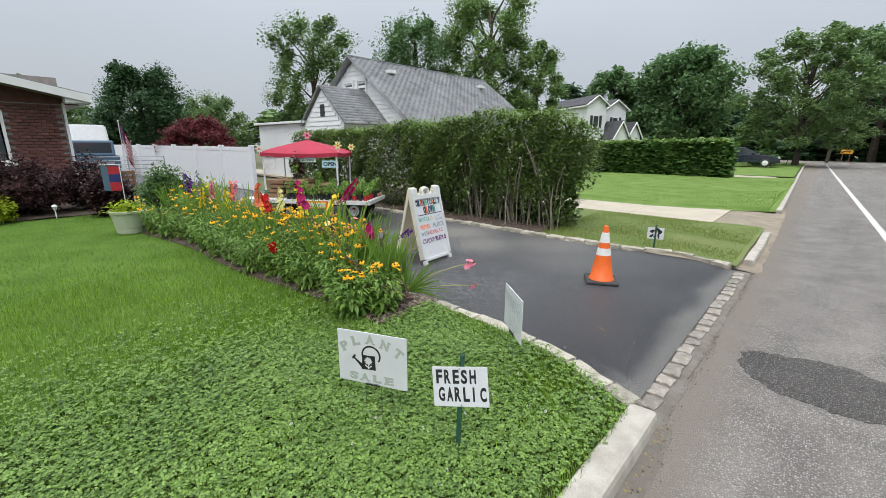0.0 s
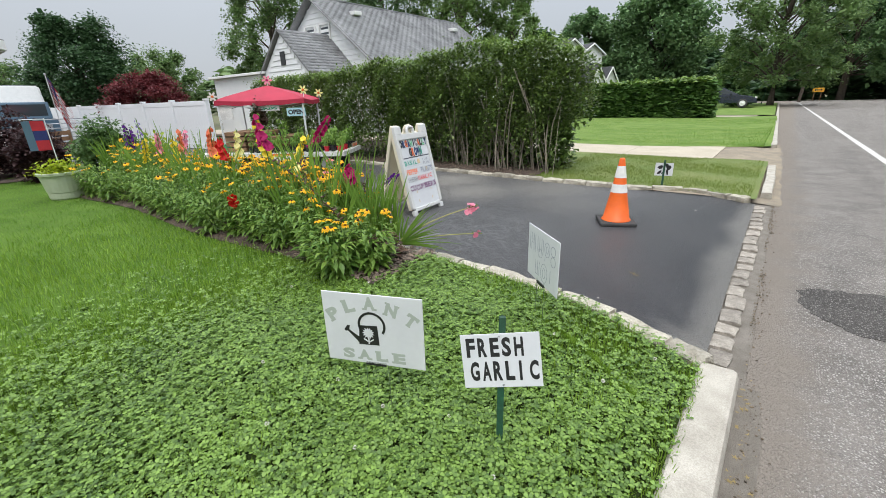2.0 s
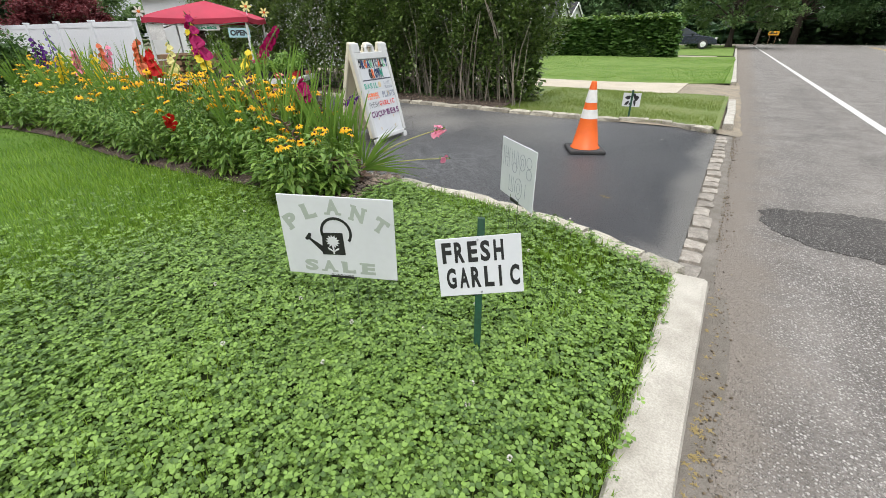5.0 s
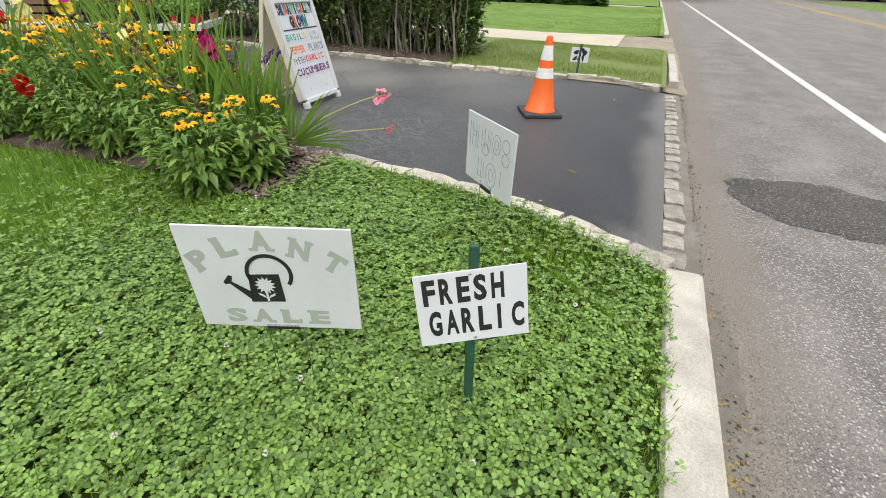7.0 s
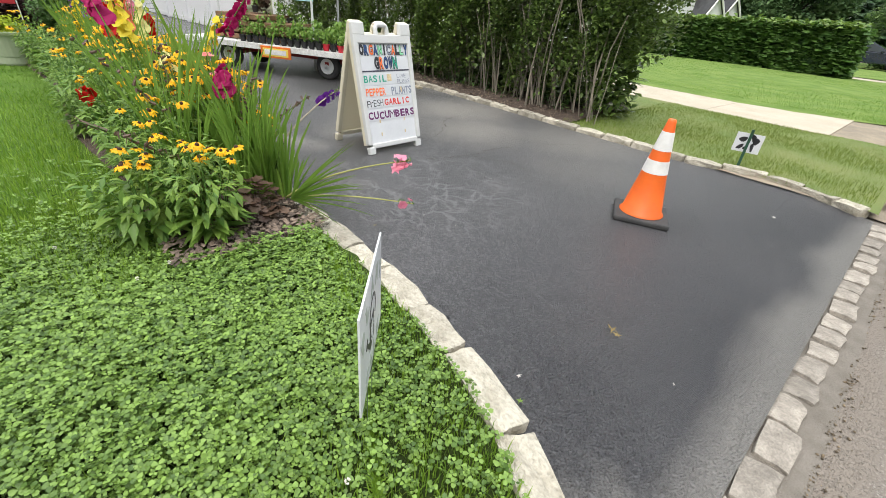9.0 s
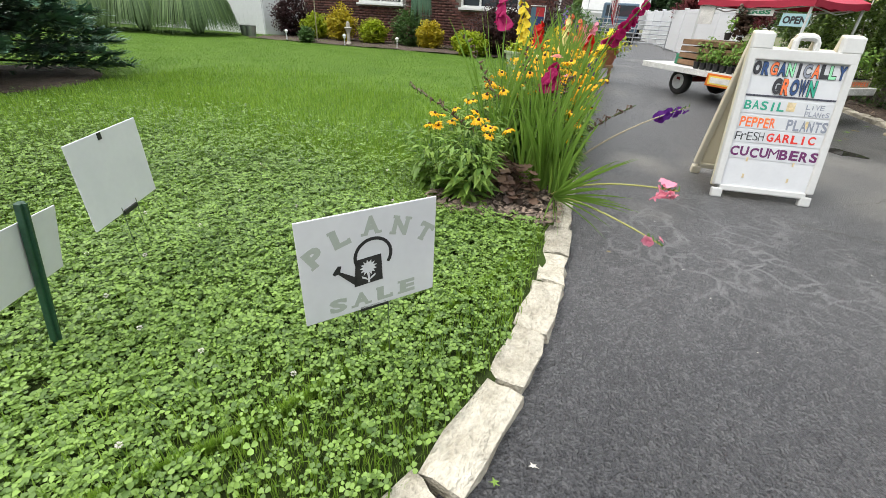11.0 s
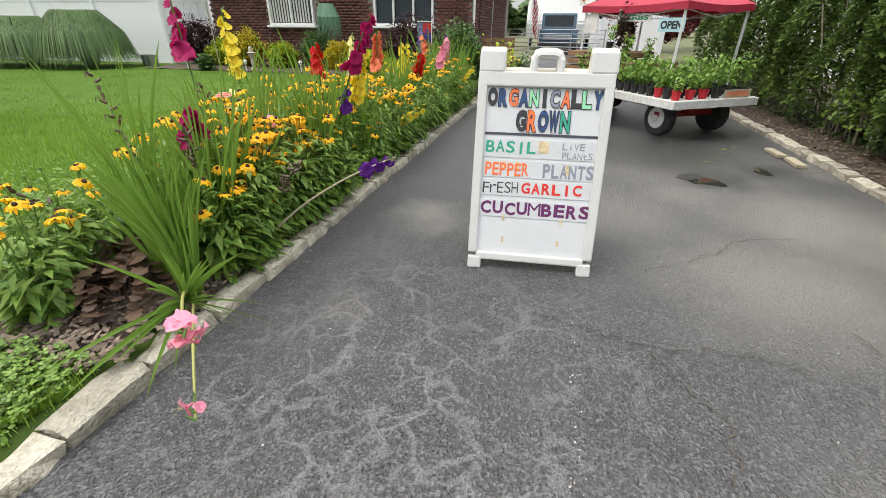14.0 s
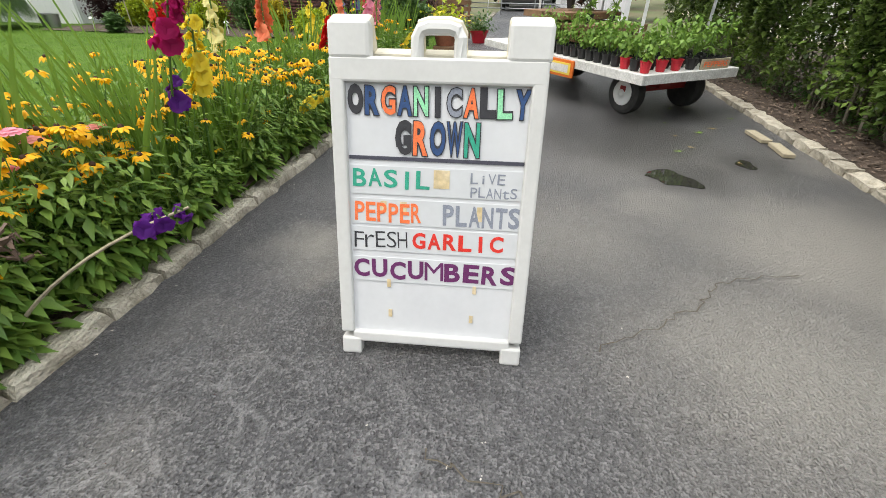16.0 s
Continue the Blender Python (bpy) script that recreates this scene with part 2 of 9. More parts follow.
    for cx, cy, rad, amount in ((-6.1, 5.75, 1.1, 0.7), (-5.35, 6.05, 0.55, 0.6), (-5.6, 6.55, 0.45, 0.6), (-7.2, 6.3, 1.0, 0.6)):
        dist, spot = N("ShaderNodeVectorMath"), N("ShaderNodeMapRange")
        dist.operation = "DISTANCE"
        dist.inputs[1].default_value = (cx + 0.17, cy + 0.17, 0.0)
        L(addv.outputs[0], dist.inputs[0])
        spot.interpolation_type = "SMOOTHSTEP"
        spot.inputs[1].default_value, spot.inputs[2].default_value = 0.35 * rad, rad
        spot.inputs[3].default_value, spot.inputs[4].default_value = amount, 0.0
        L(dist.outputs["Value"], spot.inputs[0])
        if damp:
            top = N("ShaderNodeMath")
            top.operation = "MAXIMUM"
            L(damp, top.inputs[0])
            L(spot.outputs[0], top.inputs[1])
            damp = top.outputs[0]
        else:
            damp = spot.outputs[0]
    mix3, gloss = N("ShaderNodeMix"), N("ShaderNodeMapRange")
    mix3.data_type = "RGBA"
    mix3.inputs[7].default_value = (0.022, 0.021, 0.021, 1)
    gloss.inputs[3].default_value, gloss.inputs[4].default_value = 0.36, 0.26
    L(damp, mix3.inputs[0])
    L(mix2.outputs[2], mix3.inputs[6])
    L(damp, gloss.inputs[0])
    L(gloss.outputs[0], p.inputs["Roughness"])
    L(mix3.outputs[2], p.inputs["Base Color"])
    return m


def road_asphalt(name, dark=1.0, dusty=True):
    """Weathered road asphalt: pale stones of two sizes proud of a brown-grey binder, earth washed along the edge."""
    m = surf(name, tuple(v * dark for v in (0.205, 0.183, 0.162)), tuple(v * dark for v in (0.135, 0.120, 0.106)), rough=0.88, scale=2.6, fine=150, bump=0.8, dist=0.006, grain=0.35)
    nt = m.node_tree
    N, L = nt.nodes.new, nt.links.new
    p = nt.nodes["Principled BSDF"]
    col = p.inputs["Base Color"].links[0].from_socket
    nor = p.inputs["Normal"].links[0].from_socket
    tc = N("ShaderNodeTexCoord")
    # broad wear along the way of the wheels
    mp, wear, wr, sc = N("ShaderNodeMapping"), N("ShaderNodeTexNoise"), N("ShaderNodeMapRange"), N("ShaderNodeVectorMath")
    mp.inputs["Scale"].default_value = (1.5, 0.22, 1.0)
    wear.inputs["Scale"].default_value, wear.inputs["Detail"].default_value = 1.3, 5.0
    wr.inputs[1].default_value, wr.inputs[2].default_value, wr.inputs[3].default_value, wr.inputs[4].default_value = 0.3, 0.7, 0.82, 1.2
    sc.operation = "SCALE"
    L(tc.outputs["Object"], mp.inputs["Vector"])
    L(mp.outputs[0], wear.inputs["Vector"])
    L(wear.outputs["Fac"], wr.inputs[0])
    L(col, sc.inputs[0])
    L(wr.outputs[0], sc.inputs["Scale"])
    col = sc.outputs[0]
    # earth along the edge covers the stones
    sep, wob, ew, edge = N("ShaderNodeSeparateXYZ"), N("ShaderNodeTexNoise"), N("ShaderNodeMath"), N("ShaderNodeMapRange")
    wob.inputs["Scale"].default_value, wob.inputs["Detail"].default_value = 3.5, 6.0
    ew.operation = "MULTIPLY_ADD"
    ew.inputs[1].default_value = -0.55
    edge.interpolation_type = "SMOOTHSTEP"
    edge.inputs[1].default_value, edge.inputs[2].default_value, edge.inputs[3].default_value, edge.inputs[4].default_value = -0.06, 0.34, 0.0 if not dusty else 0.9, 0.0
    L(tc.outputs["Object"], sep.inputs[0])
    L(tc.outputs["Object"], wob.inputs["Vector"])
    L(wob.outputs["Fac"], ew.inputs[0])
    L(sep.outputs["X"], ew.inputs[2])
    L(ew.outputs[0], edge.inputs[0])
    for scale, share, pale, lift in ((88, 0.46, (0.52, 0.48, 0.44), 0.007), (190, 0.5, (0.42, 0.39, 0.355), 0.003)):
        vor, ch, pick, rnd, k, mix = N("ShaderNodeTexVoronoi"), N("ShaderNodeSeparateColor"), N("ShaderNodeMapRange"), N("ShaderNodeMapRange"), N("ShaderNodeMath"), N("ShaderNodeMix")
        vor.inputs["Scale"].default_value = scale
        pick.inputs[1].default_value, pick.inputs[2].default_value = share, share + 0.35
        rnd.inputs[1].default_value, rnd.inputs[2].default_value, rnd.inputs[3].default_value, rnd.inputs[4].default_value = 0.30, 0.50, 1.0, 0.0
        k.operation, mix.data_type = "MULTIPLY", "RGBA"
        L(tc.outputs["Object"], vor.inputs["Vector"])
        L(vor.outputs["Color"], ch.inputs[0])
        L(ch.outputs[0], pick.inputs[0])
        L(vor.outputs["Distance"], rnd.inputs[0])
        L(pick.outputs[0], k.inputs[0])
        L(rnd.outputs[0], k.inputs[1])
        L(k.outputs[0], mix.inputs[0])
        L(col, mix.inputs[6])
        mix.inputs[7].default_value = (*(v * dark ** 0.6 for v in pale), 1)
        col = mix.outputs[2]
        b = N("ShaderNodeBump")
        b.inputs["Strength"].default_value, b.inputs["Distance"].default_value = 0.8, lift
        L(rnd.outputs[0], b.inputs["Height"])
        L(nor, b.inputs["Normal"])
        nor = b.outputs[0]
    mix = N("ShaderNodeMix")
    mix.data_type = "RGBA"
    mix.inputs[7].default_value = (0.225, 0.190, 0.155, 1)
    L(edge.outputs[0], mix.inputs[0])
    L(col, mix.inputs[6])
    L(mix.outputs[2], p.inputs["Base Color"])
    L(nor, p.inputs["Normal"])
    return m


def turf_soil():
    """Turf up the lawn, darker soil under thick clover with the shade between its leaves put into the colour."""
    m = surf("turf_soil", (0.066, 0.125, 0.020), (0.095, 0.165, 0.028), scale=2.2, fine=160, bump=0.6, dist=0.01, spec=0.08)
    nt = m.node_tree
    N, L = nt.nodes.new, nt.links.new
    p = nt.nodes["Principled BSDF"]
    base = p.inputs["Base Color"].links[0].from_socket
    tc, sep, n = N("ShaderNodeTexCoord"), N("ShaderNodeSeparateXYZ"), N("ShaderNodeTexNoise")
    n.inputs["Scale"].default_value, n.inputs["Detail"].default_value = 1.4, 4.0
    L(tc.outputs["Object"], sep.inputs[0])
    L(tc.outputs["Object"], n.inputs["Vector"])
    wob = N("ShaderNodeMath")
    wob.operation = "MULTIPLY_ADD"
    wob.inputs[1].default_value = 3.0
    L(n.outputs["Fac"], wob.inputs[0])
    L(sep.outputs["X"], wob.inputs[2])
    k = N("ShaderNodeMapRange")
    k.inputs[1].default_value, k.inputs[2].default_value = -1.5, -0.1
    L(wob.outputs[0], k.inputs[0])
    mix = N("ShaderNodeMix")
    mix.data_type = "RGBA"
    # dark soil colour, deepened for the shaded gaps between clover leaves
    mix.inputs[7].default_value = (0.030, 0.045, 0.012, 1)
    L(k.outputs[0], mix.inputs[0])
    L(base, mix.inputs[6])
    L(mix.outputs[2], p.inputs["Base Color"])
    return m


M = {
    "dry_earth": surf("dry_earth", (0.30, 0.245, 0.175), (0.21, 0.175, 0.13), scale=3, fine=90, bump=0.9, dist=0.01),
    "litter": surf("gutter_litter", (0.20, 0.15, 0.095), (0.10, 0.075, 0.05), scale=30, fine=200, island=0.6),
    "marker_yellow": surf("yellow_marker", (0.80, 0.60, 0.10), (0.74, 0.55, 0.09), rough=0.5, bump=0, grain=0.03),
    "cardboard": surf("cardboard", (0.36, 0.22, 0.12), (0.29, 0.175, 0.095), rough=0.85, scale=6, fine=80, bump=0.15),
    "verge": surf("dry_verge", (0.115, 0.165, 0.035), (0.165, 0.19, 0.055), scale=1.6, fine=80, bump=0.8, dist=0.02),
    "verge_blade": leafy("dry_verge_blade", (0.13, 0.19, 0.035), (0.26, 0.33, 0.075), rough=0.55),
    "wire": surf("green_wire", (0.10, 0.15, 0.07), (0.08, 0.12, 0.06), rough=0.5, bump=0.05),
    "ground": surf("ground_earth", (0.10, 0.13, 0.045), (0.13, 0.11, 0.06), scale=0.4, fine=8),
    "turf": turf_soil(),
    "lawn_far": surf("mown_lawn", (0.115, 0.190, 0.042), (0.175, 0.245, 0.065), spec=0.1, scale=1.4, fine=70, bump=0.8, dist=0.02),
    "drive": asphalt_drive(),
    "road": road_asphalt("worn_asphalt"),
    "road_wet": road_asphalt("damp_asphalt", 0.36, False),
    "grit": surf("grit", (0.21, 0.185, 0.155), (0.15, 0.13, 0.105), scale=9, fine=220, bump=0.9, dist=0.008),
    "line": surf("road_paint", (0.62, 0.60, 0.56), (0.48, 0.46, 0.43), scale=3, fine=120, bump=0.4),
    "yellow": surf("yellow_road_paint", (0.50, 0.33, 0.06), (0.40, 0.28, 0.08), scale=3, fine=120),
    "concrete": surf("kerb_concrete", (0.45, 0.415, 0.355), (0.33, 0.30, 0.25), rough=0.9, scale=7, fine=170, bump=0.35),
    "path": surf("path_concrete", (0.46, 0.40, 0.31), (0.40, 0.345, 0.265), scale=2, fine=120),
    "stone": surf("granite_sett", (0.47, 0.43, 0.35), (0.27, 0.24, 0.18), rough=0.9, scale=11, fine=70, bump=1.0, dist=0.02, rand=0.25, mixlo=0.42, mixhi=0.72),
    "sett": surf("road_sett", (0.36, 0.32, 0.27), (0.21, 0.185, 0.155), rough=0.9, scale=11, fine=95, bump=0.9, dist=0.012, rand=0.22),
    "joint": surf("joint_soil", (0.07, 0.06, 0.05), (0.10, 0.085, 0.06), scale=20, fine=200, bump=0.9),
    "mulch": surf("bark_mulch", (0.115, 0.080, 0.058), (0.065, 0.046, 0.035), scale=14, fine=120, bump=1.0, dist=0.02),
    "chip": surf("bark_chip", (0.19, 0.14, 0.105), (0.075, 0.055, 0.042), scale=30, fine=200, island=0.55),
    "white_plastic": surf("white_plastic", (0.62, 0.62, 0.605), (0.57, 0.57, 0.555), rough=0.42, scale=4, fine=60, bump=0.06, grain=0.03),
    "side_plastic": surf("aged_cream_plastic", (0.70, 0.645, 0.50), (0.62, 0.57, 0.45), rough=0.5, scale=4, fine=60, bump=0.06, grain=0.03),
    "side_glow": leafy("translucent_cream_plastic", (0.74, 0.69, 0.56), (0.78, 0.73, 0.60), rough=0.5, through_light=0.45),
    "board": surf("white_board", (0.66, 0.67, 0.685), (0.61, 0.62, 0.64), rough=0.4, scale=5, fine=40, bump=0.03, grain=0.03),
    "strip": surf("white_card", (0.62, 0.635, 0.65), (0.58, 0.595, 0.61), rough=0.55, scale=6, fine=40, bump=0.03, grain=0.03),
    "tape": surf("old_tape", (0.60, 0.47, 0.26), (0.70, 0.58, 0.38), rough=0.6, scale=20, fine=60, bump=0.1),
    "black": surf("black_vinyl", (0.015, 0.015, 0.016), (0.022, 0.022, 0.023), rough=0.45, bump=0.05),
    "sage": surf("sage_vinyl", (0.39, 0.43, 0.38), (0.35, 0.385, 0.335), rough=0.5, bump=0.03, grain=0.03),
    "green_post": surf("green_painted_steel", (0.015, 0.075, 0.04), (0.02, 0.06, 0.035), rough=0.45, bump=0.1),
    "orange": surf("orange_cone_rubber", (0.80, 0.135, 0.012), (0.72, 0.115, 0.012), rough=0.45, scale=9, fine=70, bump=0.08, grain=0.03),
    "reflective": surf("white_reflective_band", (0.80, 0.79, 0.76), (0.68, 0.66, 0.63), rough=0.35, scale=12, fine=120, bump=0.1, grain=0.03),
    "rubber": surf("black_rubber", (0.03, 0.03, 0.031), (0.05, 0.048, 0.046), rough=0.75, scale=15, fine=140, bump=0.2),
    "brick": surf("red_brick", (0.155, 0.062, 0.048), (0.10, 0.042, 0.036), rough=0.9, scale=6, fine=60, bump=0.5, rand=0.3, island=0.3),
    "mortar": surf("mortar", (0.30, 0.265, 0.24), (0.24, 0.21, 0.19), scale=8, fine=150),
    "siding": surf("white_siding", (0.72, 0.73, 0.73), (0.66, 0.67, 0.68), rough=0.6, scale=1.2, fine=30, bump=0.08, grain=0.03),
    "vinyl": surf("white_vinyl", (0.78, 0.785, 0.80), (0.72, 0.73, 0.745), rough=0.4, scale=1.0, fine=30, bump=0.05, grain=0.03),
    "trim": surf("white_trim", (0.78, 0.78, 0.77), (0.72, 0.72, 0.71), rough=0.5, scale=3, fine=40, bump=0.05, grain=0.03),
    "shingle": surf("grey_shingle", (0.30, 0.30, 0.305), (0.20, 0.20, 0.205), rough=0.95, scale=1.1, fine=30, bump=0.6, dist=0.02, island=0.18),
    "shingle_dark": surf("dark_shingle", (0.06, 0.06, 0.065), (0.085, 0.085, 0.09), rough=0.95, scale=2, fine=30, bump=0.5),
    "glass": glassy("window_glass"),
    "dark": surf("room_shade", (0.02, 0.02, 0.022), (0.03, 0.03, 0.03), bump=0),
    "shutter": surf("black_shutter", (0.02, 0.022, 0.025), (0.03, 0.03, 0.034), rough=0.6),
    "blind": surf("pale_blind", (0.55, 0.55, 0.53), (0.48, 0.48, 0.46), rough=0.8, scale=2, grain=0.03),
    "canopy": surf("red_canopy_fabric", (0.42, 0.020, 0.052), (0.34, 0.016, 0.042), rough=0.7, scale=3, fine=250, bump=0.15, grain=0.03),
    "post": surf("white_steel_post", (0.70, 0.71, 0.71), (0.62, 0.63, 0.63), rough=0.4, bump=0.03, grain=0.03),
    "paint_white": surf("white_painted_wood", (0.68, 0.68, 0.66), (0.55, 0.545, 0.52), rough=0.6, scale=8, fine=60, bump=0.2),
    "red_steel": surf("red_painted_steel", (0.35, 0.02, 0.018), (0.26, 0.02, 0.018), rough=0.5, bump=0.1),
    "rim": surf("white_wheel_rim", (0.82, 0.82, 0.81), (0.74, 0.74, 0.73), rough=0.45, bump=0.05, grain=0.03),
    "pot_black": surf("black_pot_plastic", (0.018, 0.018, 0.019), rough=0.5, bump=0.05),
    "pot_red": surf("red_pot_plastic", (0.50, 0.015, 0.03), (0.42, 0.012, 0.025), rough=0.45, bump=0.05),
    "terracotta": surf("terracotta", (0.36, 0.13, 0.07), (0.28, 0.10, 0.055), rough=0.85, scale=10, fine=90, bump=0.3),
    "planter": surf("sage_plastic_planter", (0.46, 0.50, 0.36), (0.40, 0.44, 0.32), rough=0.55, scale=4, fine=50, bump=0.1, grain=0.03),
    "wood": surf("weathered_wood", (0.23, 0.13, 0.07), (0.15, 0.085, 0.045), rough=0.8, scale=5, fine=50, bump=0.4),
    "wood_pale": surf("pale_plank", (0.40, 0.35, 0.25), (0.32, 0.275, 0.19), rough=0.85, scale=6, fine=60, bump=0.4),
    "steel": surf("galvanised_steel", (0.42, 0.43, 0.44), (0.35, 0.36, 0.37), rough=0.4, metal=0.8, bump=0.05),
    "bark": surf("tree_bark", (0.085, 0.065, 0.048), (0.055, 0.043, 0.034), rough=0.95, scale=4, fine=40, bump=0.9, dist=0.02),
    "stem_grey": surf("grey_hedge_stem", (0.30, 0.265, 0.21), (0.18, 0.155, 0.125), rough=0.9, scale=5, fine=60, bump=0.6),
    "car_navy": surf("navy_car_paint", (0.012, 0.018, 0.035), (0.014, 0.02, 0.038), rough=0.22, bump=0, coat=0.6, grain=0.03),
    "car_teal": surf("teal_truck_paint", (0.07, 0.13, 0.19), (0.08, 0.14, 0.20), rough=0.3, bump=0, coat=0.5, grain=0.03),
    "camper": surf("white_camper_panel", (0.72, 0.72, 0.71), (0.66, 0.66, 0.65), rough=0.4, bump=0.02, grain=0.03),
    "flag_red": surf("flag_red", (0.45, 0.02, 0.03), rough=0.8, bump=0.1),
    "flag_white": surf("flag_white", (0.72, 0.70, 0.68), rough=0.8, bump=0.1),
    "flag_blue": surf("flag_blue", (0.02, 0.03, 0.14), rough=0.8, bump=0.1),
    "green_sign": surf("green_lettering", (0.03, 0.22, 0.12), rough=0.6, bump=0),
    "cyan_sign": surf("pale_cyan_board", (0.40, 0.62, 0.68), (0.36, 0.57, 0.63), rough=0.5, bump=0, grain=0.03),
    "orange_box": surf("orange_sign_board", (0.70, 0.16, 0.02), (0.62, 0.14, 0.02), rough=0.55, bump=0.05),
    "yellow_sign": surf("amber_road_sign", (0.75, 0.36, 0.02), rough=0.5, bump=0),
    "water": surf("puddle_water", (0.025, 0.024, 0.022), (0.03, 0.028, 0.025), rough=0.03, bump=0, spec=0.9),
    "dry_leaf": leafy("dry_leaf", (0.42, 0.34, 0.14), (0.30, 0.22, 0.09)),
    "petal_white": leafy("white_petal", (0.75, 0.72, 0.66), (0.66, 0.62, 0.56)),
    # foliage
    "clover": leafy("clover_leaf", (0.022, 0.062, 0.011), (0.25, 0.395, 0.080), rough=0.40, through_light=0.14, spec=0.32),
    "lawn_blade": leafy("far_lawn_blade", (0.090, 0.205, 0.024), (0.215, 0.35, 0.055), rough=0.5),
    "grass": leafy("grass_blade", (0.105, 0.225, 0.022), (0.28, 0.42, 0.052), rough=0.5),
    "hedge": leafy("privet_leaf", (0.026, 0.062, 0.015), (0.215, 0.315, 0.078), rough=0.30),
    # young top growth; also the light painted on the hedge's far face
    "hedge_top": leafy("young_and_lit_privet_leaf", (0.09, 0.18, 0.03), (0.24, 0.34, 0.075), rough=0.40),
    "hedge_far": leafy("clipped_hedge_leaf", (0.035, 0.095, 0.02), (0.12, 0.225, 0.045)),
    "tree_a": leafy("broadleaf", (0.07, 0.145, 0.05), (0.215, 0.315, 0.105)),
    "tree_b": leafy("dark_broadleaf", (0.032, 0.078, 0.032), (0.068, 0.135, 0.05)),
    "tree_c": leafy("light_broadleaf", (0.096, 0.184, 0.056), (0.228, 0.333, 0.105)),
    "tree_d": leafy("deep_green_broadleaf", (0.065, 0.145, 0.058), (0.18, 0.295, 0.11)),
    "maple_red": leafy("red_maple_leaf", (0.112, 0.021, 0.027), (0.225, 0.051, 0.054)),
    "rud_leaf": leafy("coneflower_leaf", (0.062, 0.155, 0.027), (0.27, 0.40, 0.078), rough=0.42),
    "rud_petal": leafy("golden_petal", (0.88, 0.41, 0.006), (0.92, 0.55, 0.014)),
    "rud_eye": surf("brown_flower_cone", (0.035, 0.016, 0.008), (0.055, 0.022, 0.01), bump=0.6),
    "glad_leaf": leafy("sword_leaf", (0.105, 0.225, 0.032), (0.28, 0.43, 0.072)),
    "stem": leafy("green_stem", (0.075, 0.17, 0.035), (0.12, 0.22, 0.05), through_light=0.1),
    "stem_pale": leafy("pale_stem", (0.30, 0.32, 0.09), (0.44, 0.40, 0.16), through_light=0.1),
    "spent": leafy("spent_stem", (0.075, 0.045, 0.035), (0.14, 0.09, 0.065), through_light=0.1),
    "heuchera": leafy("bronze_heuchera_leaf", (0.055, 0.030, 0.024), (0.20, 0.125, 0.085), rough=0.4),
    "shrub_purple": leafy("purple_barberry_leaf", (0.026, 0.012, 0.014), (0.075, 0.034, 0.034)),
    "shrub_lime": leafy("lime_shrub_leaf", (0.24, 0.34, 0.012), (0.40, 0.46, 0.03)),
    "shrub_gold": leafy("golden_shrub_leaf", (0.42, 0.34, 0.02), (0.55, 0.46, 0.04)),
    "shrub_green": leafy("rose_leaf", (0.045, 0.110, 0.030), (0.125, 0.215, 0.062)),
    "spruce": leafy("spruce_needle", (0.065, 0.145, 0.095), (0.15, 0.27, 0.17), through_light=0.1),
    "pampas": leafy("fountain_grass_blade", (0.014, 0.05, 0.012), (0.15, 0.25, 0.075)),
    "basil": leafy("seedling_leaf", (0.09, 0.205, 0.03), (0.25, 0.385, 0.072)),
}
for key, c in {
    "glad_yellow": ((0.85, 0.66, 0.02), (0.88, 0.76, 0.12)), "glad_red": ((0.60, 0.008, 0.01), (0.72, 0.02, 0.015)),
    "glad_magenta": ((0.40, 0.006, 0.10), (0.52, 0.015, 0.16)), "glad_pink": ((0.86, 0.24, 0.38), (0.88, 0.45, 0.52)),
    "glad_purple": ((0.09, 0.012, 0.20), (0.15, 0.02, 0.27)), "glad_salmon": ((0.85, 0.20, 0.09), (0.86, 0.33, 0.18)),
    "glad_lilac": ((0.22, 0.15, 0.45), (0.30, 0.22, 0.52)), "glad_cream": ((0.82, 0.76, 0.30), (0.85, 0.82, 0.45)), "glad_salmon_pale": ((0.85, 0.30, 0.28), (0.88, 0.42, 0.36)),
}.items():
    M[key] = leafy(key + "_petal", *c, rough=0.6, through_light=0.35)
for key, c in {"ink_black": (0.03, 0.03, 0.035), "ink_blue": (0.02, 0.06, 0.17), "ink_red": (0.62, 0.03, 0.02), "ink_orange": (0.78, 0.16, 0.05), "ink_green": (0.02, 0.30, 0.20), "ink_mint": (0.25, 0.62, 0.36), "ink_grey": (0.22, 0.24, 0.29), "ink_plum": (0.12, 0.02, 0.10), "ink_dark": (0.05, 0.05, 0.07)}.items():
    M[key] = surf(key, c, tuple(v * 1.25 for v in c), rough=0.6, scale=60, fine=200, bump=0)


# ---- mesh helpers ----
def obj(name, mesh, material, parent=None, label="", m=None):
    ob = new(name, mesh)
    if material is not None and not mesh.materials:
        mesh.materials.append(M[material])
    if parent is not None:
        ob.parent = parent
    if m is not None:
        ob.matrix_basis = m
    if label:
        ob["label"] = label
    return ob


def part(name, bm, material, parent=None, label="", m=None, smooth=False):
    """Link a bmesh as one mesh object under a thing, a part, or at the top."""
    me = bpy.data.meshes.new(name)
    bm.normal_update()
    bm.to_mesh(me)
    bm.free()
    if smooth:
        me.shade_smooth()
    return obj(name, me, material, parent, label, m)


def thing(name, m, label, category, group=""):
    ob = new(name)
    ob.empty_display_size = 0.1
    ob.matrix_basis = m
    return tagged(ob, label, category, group)


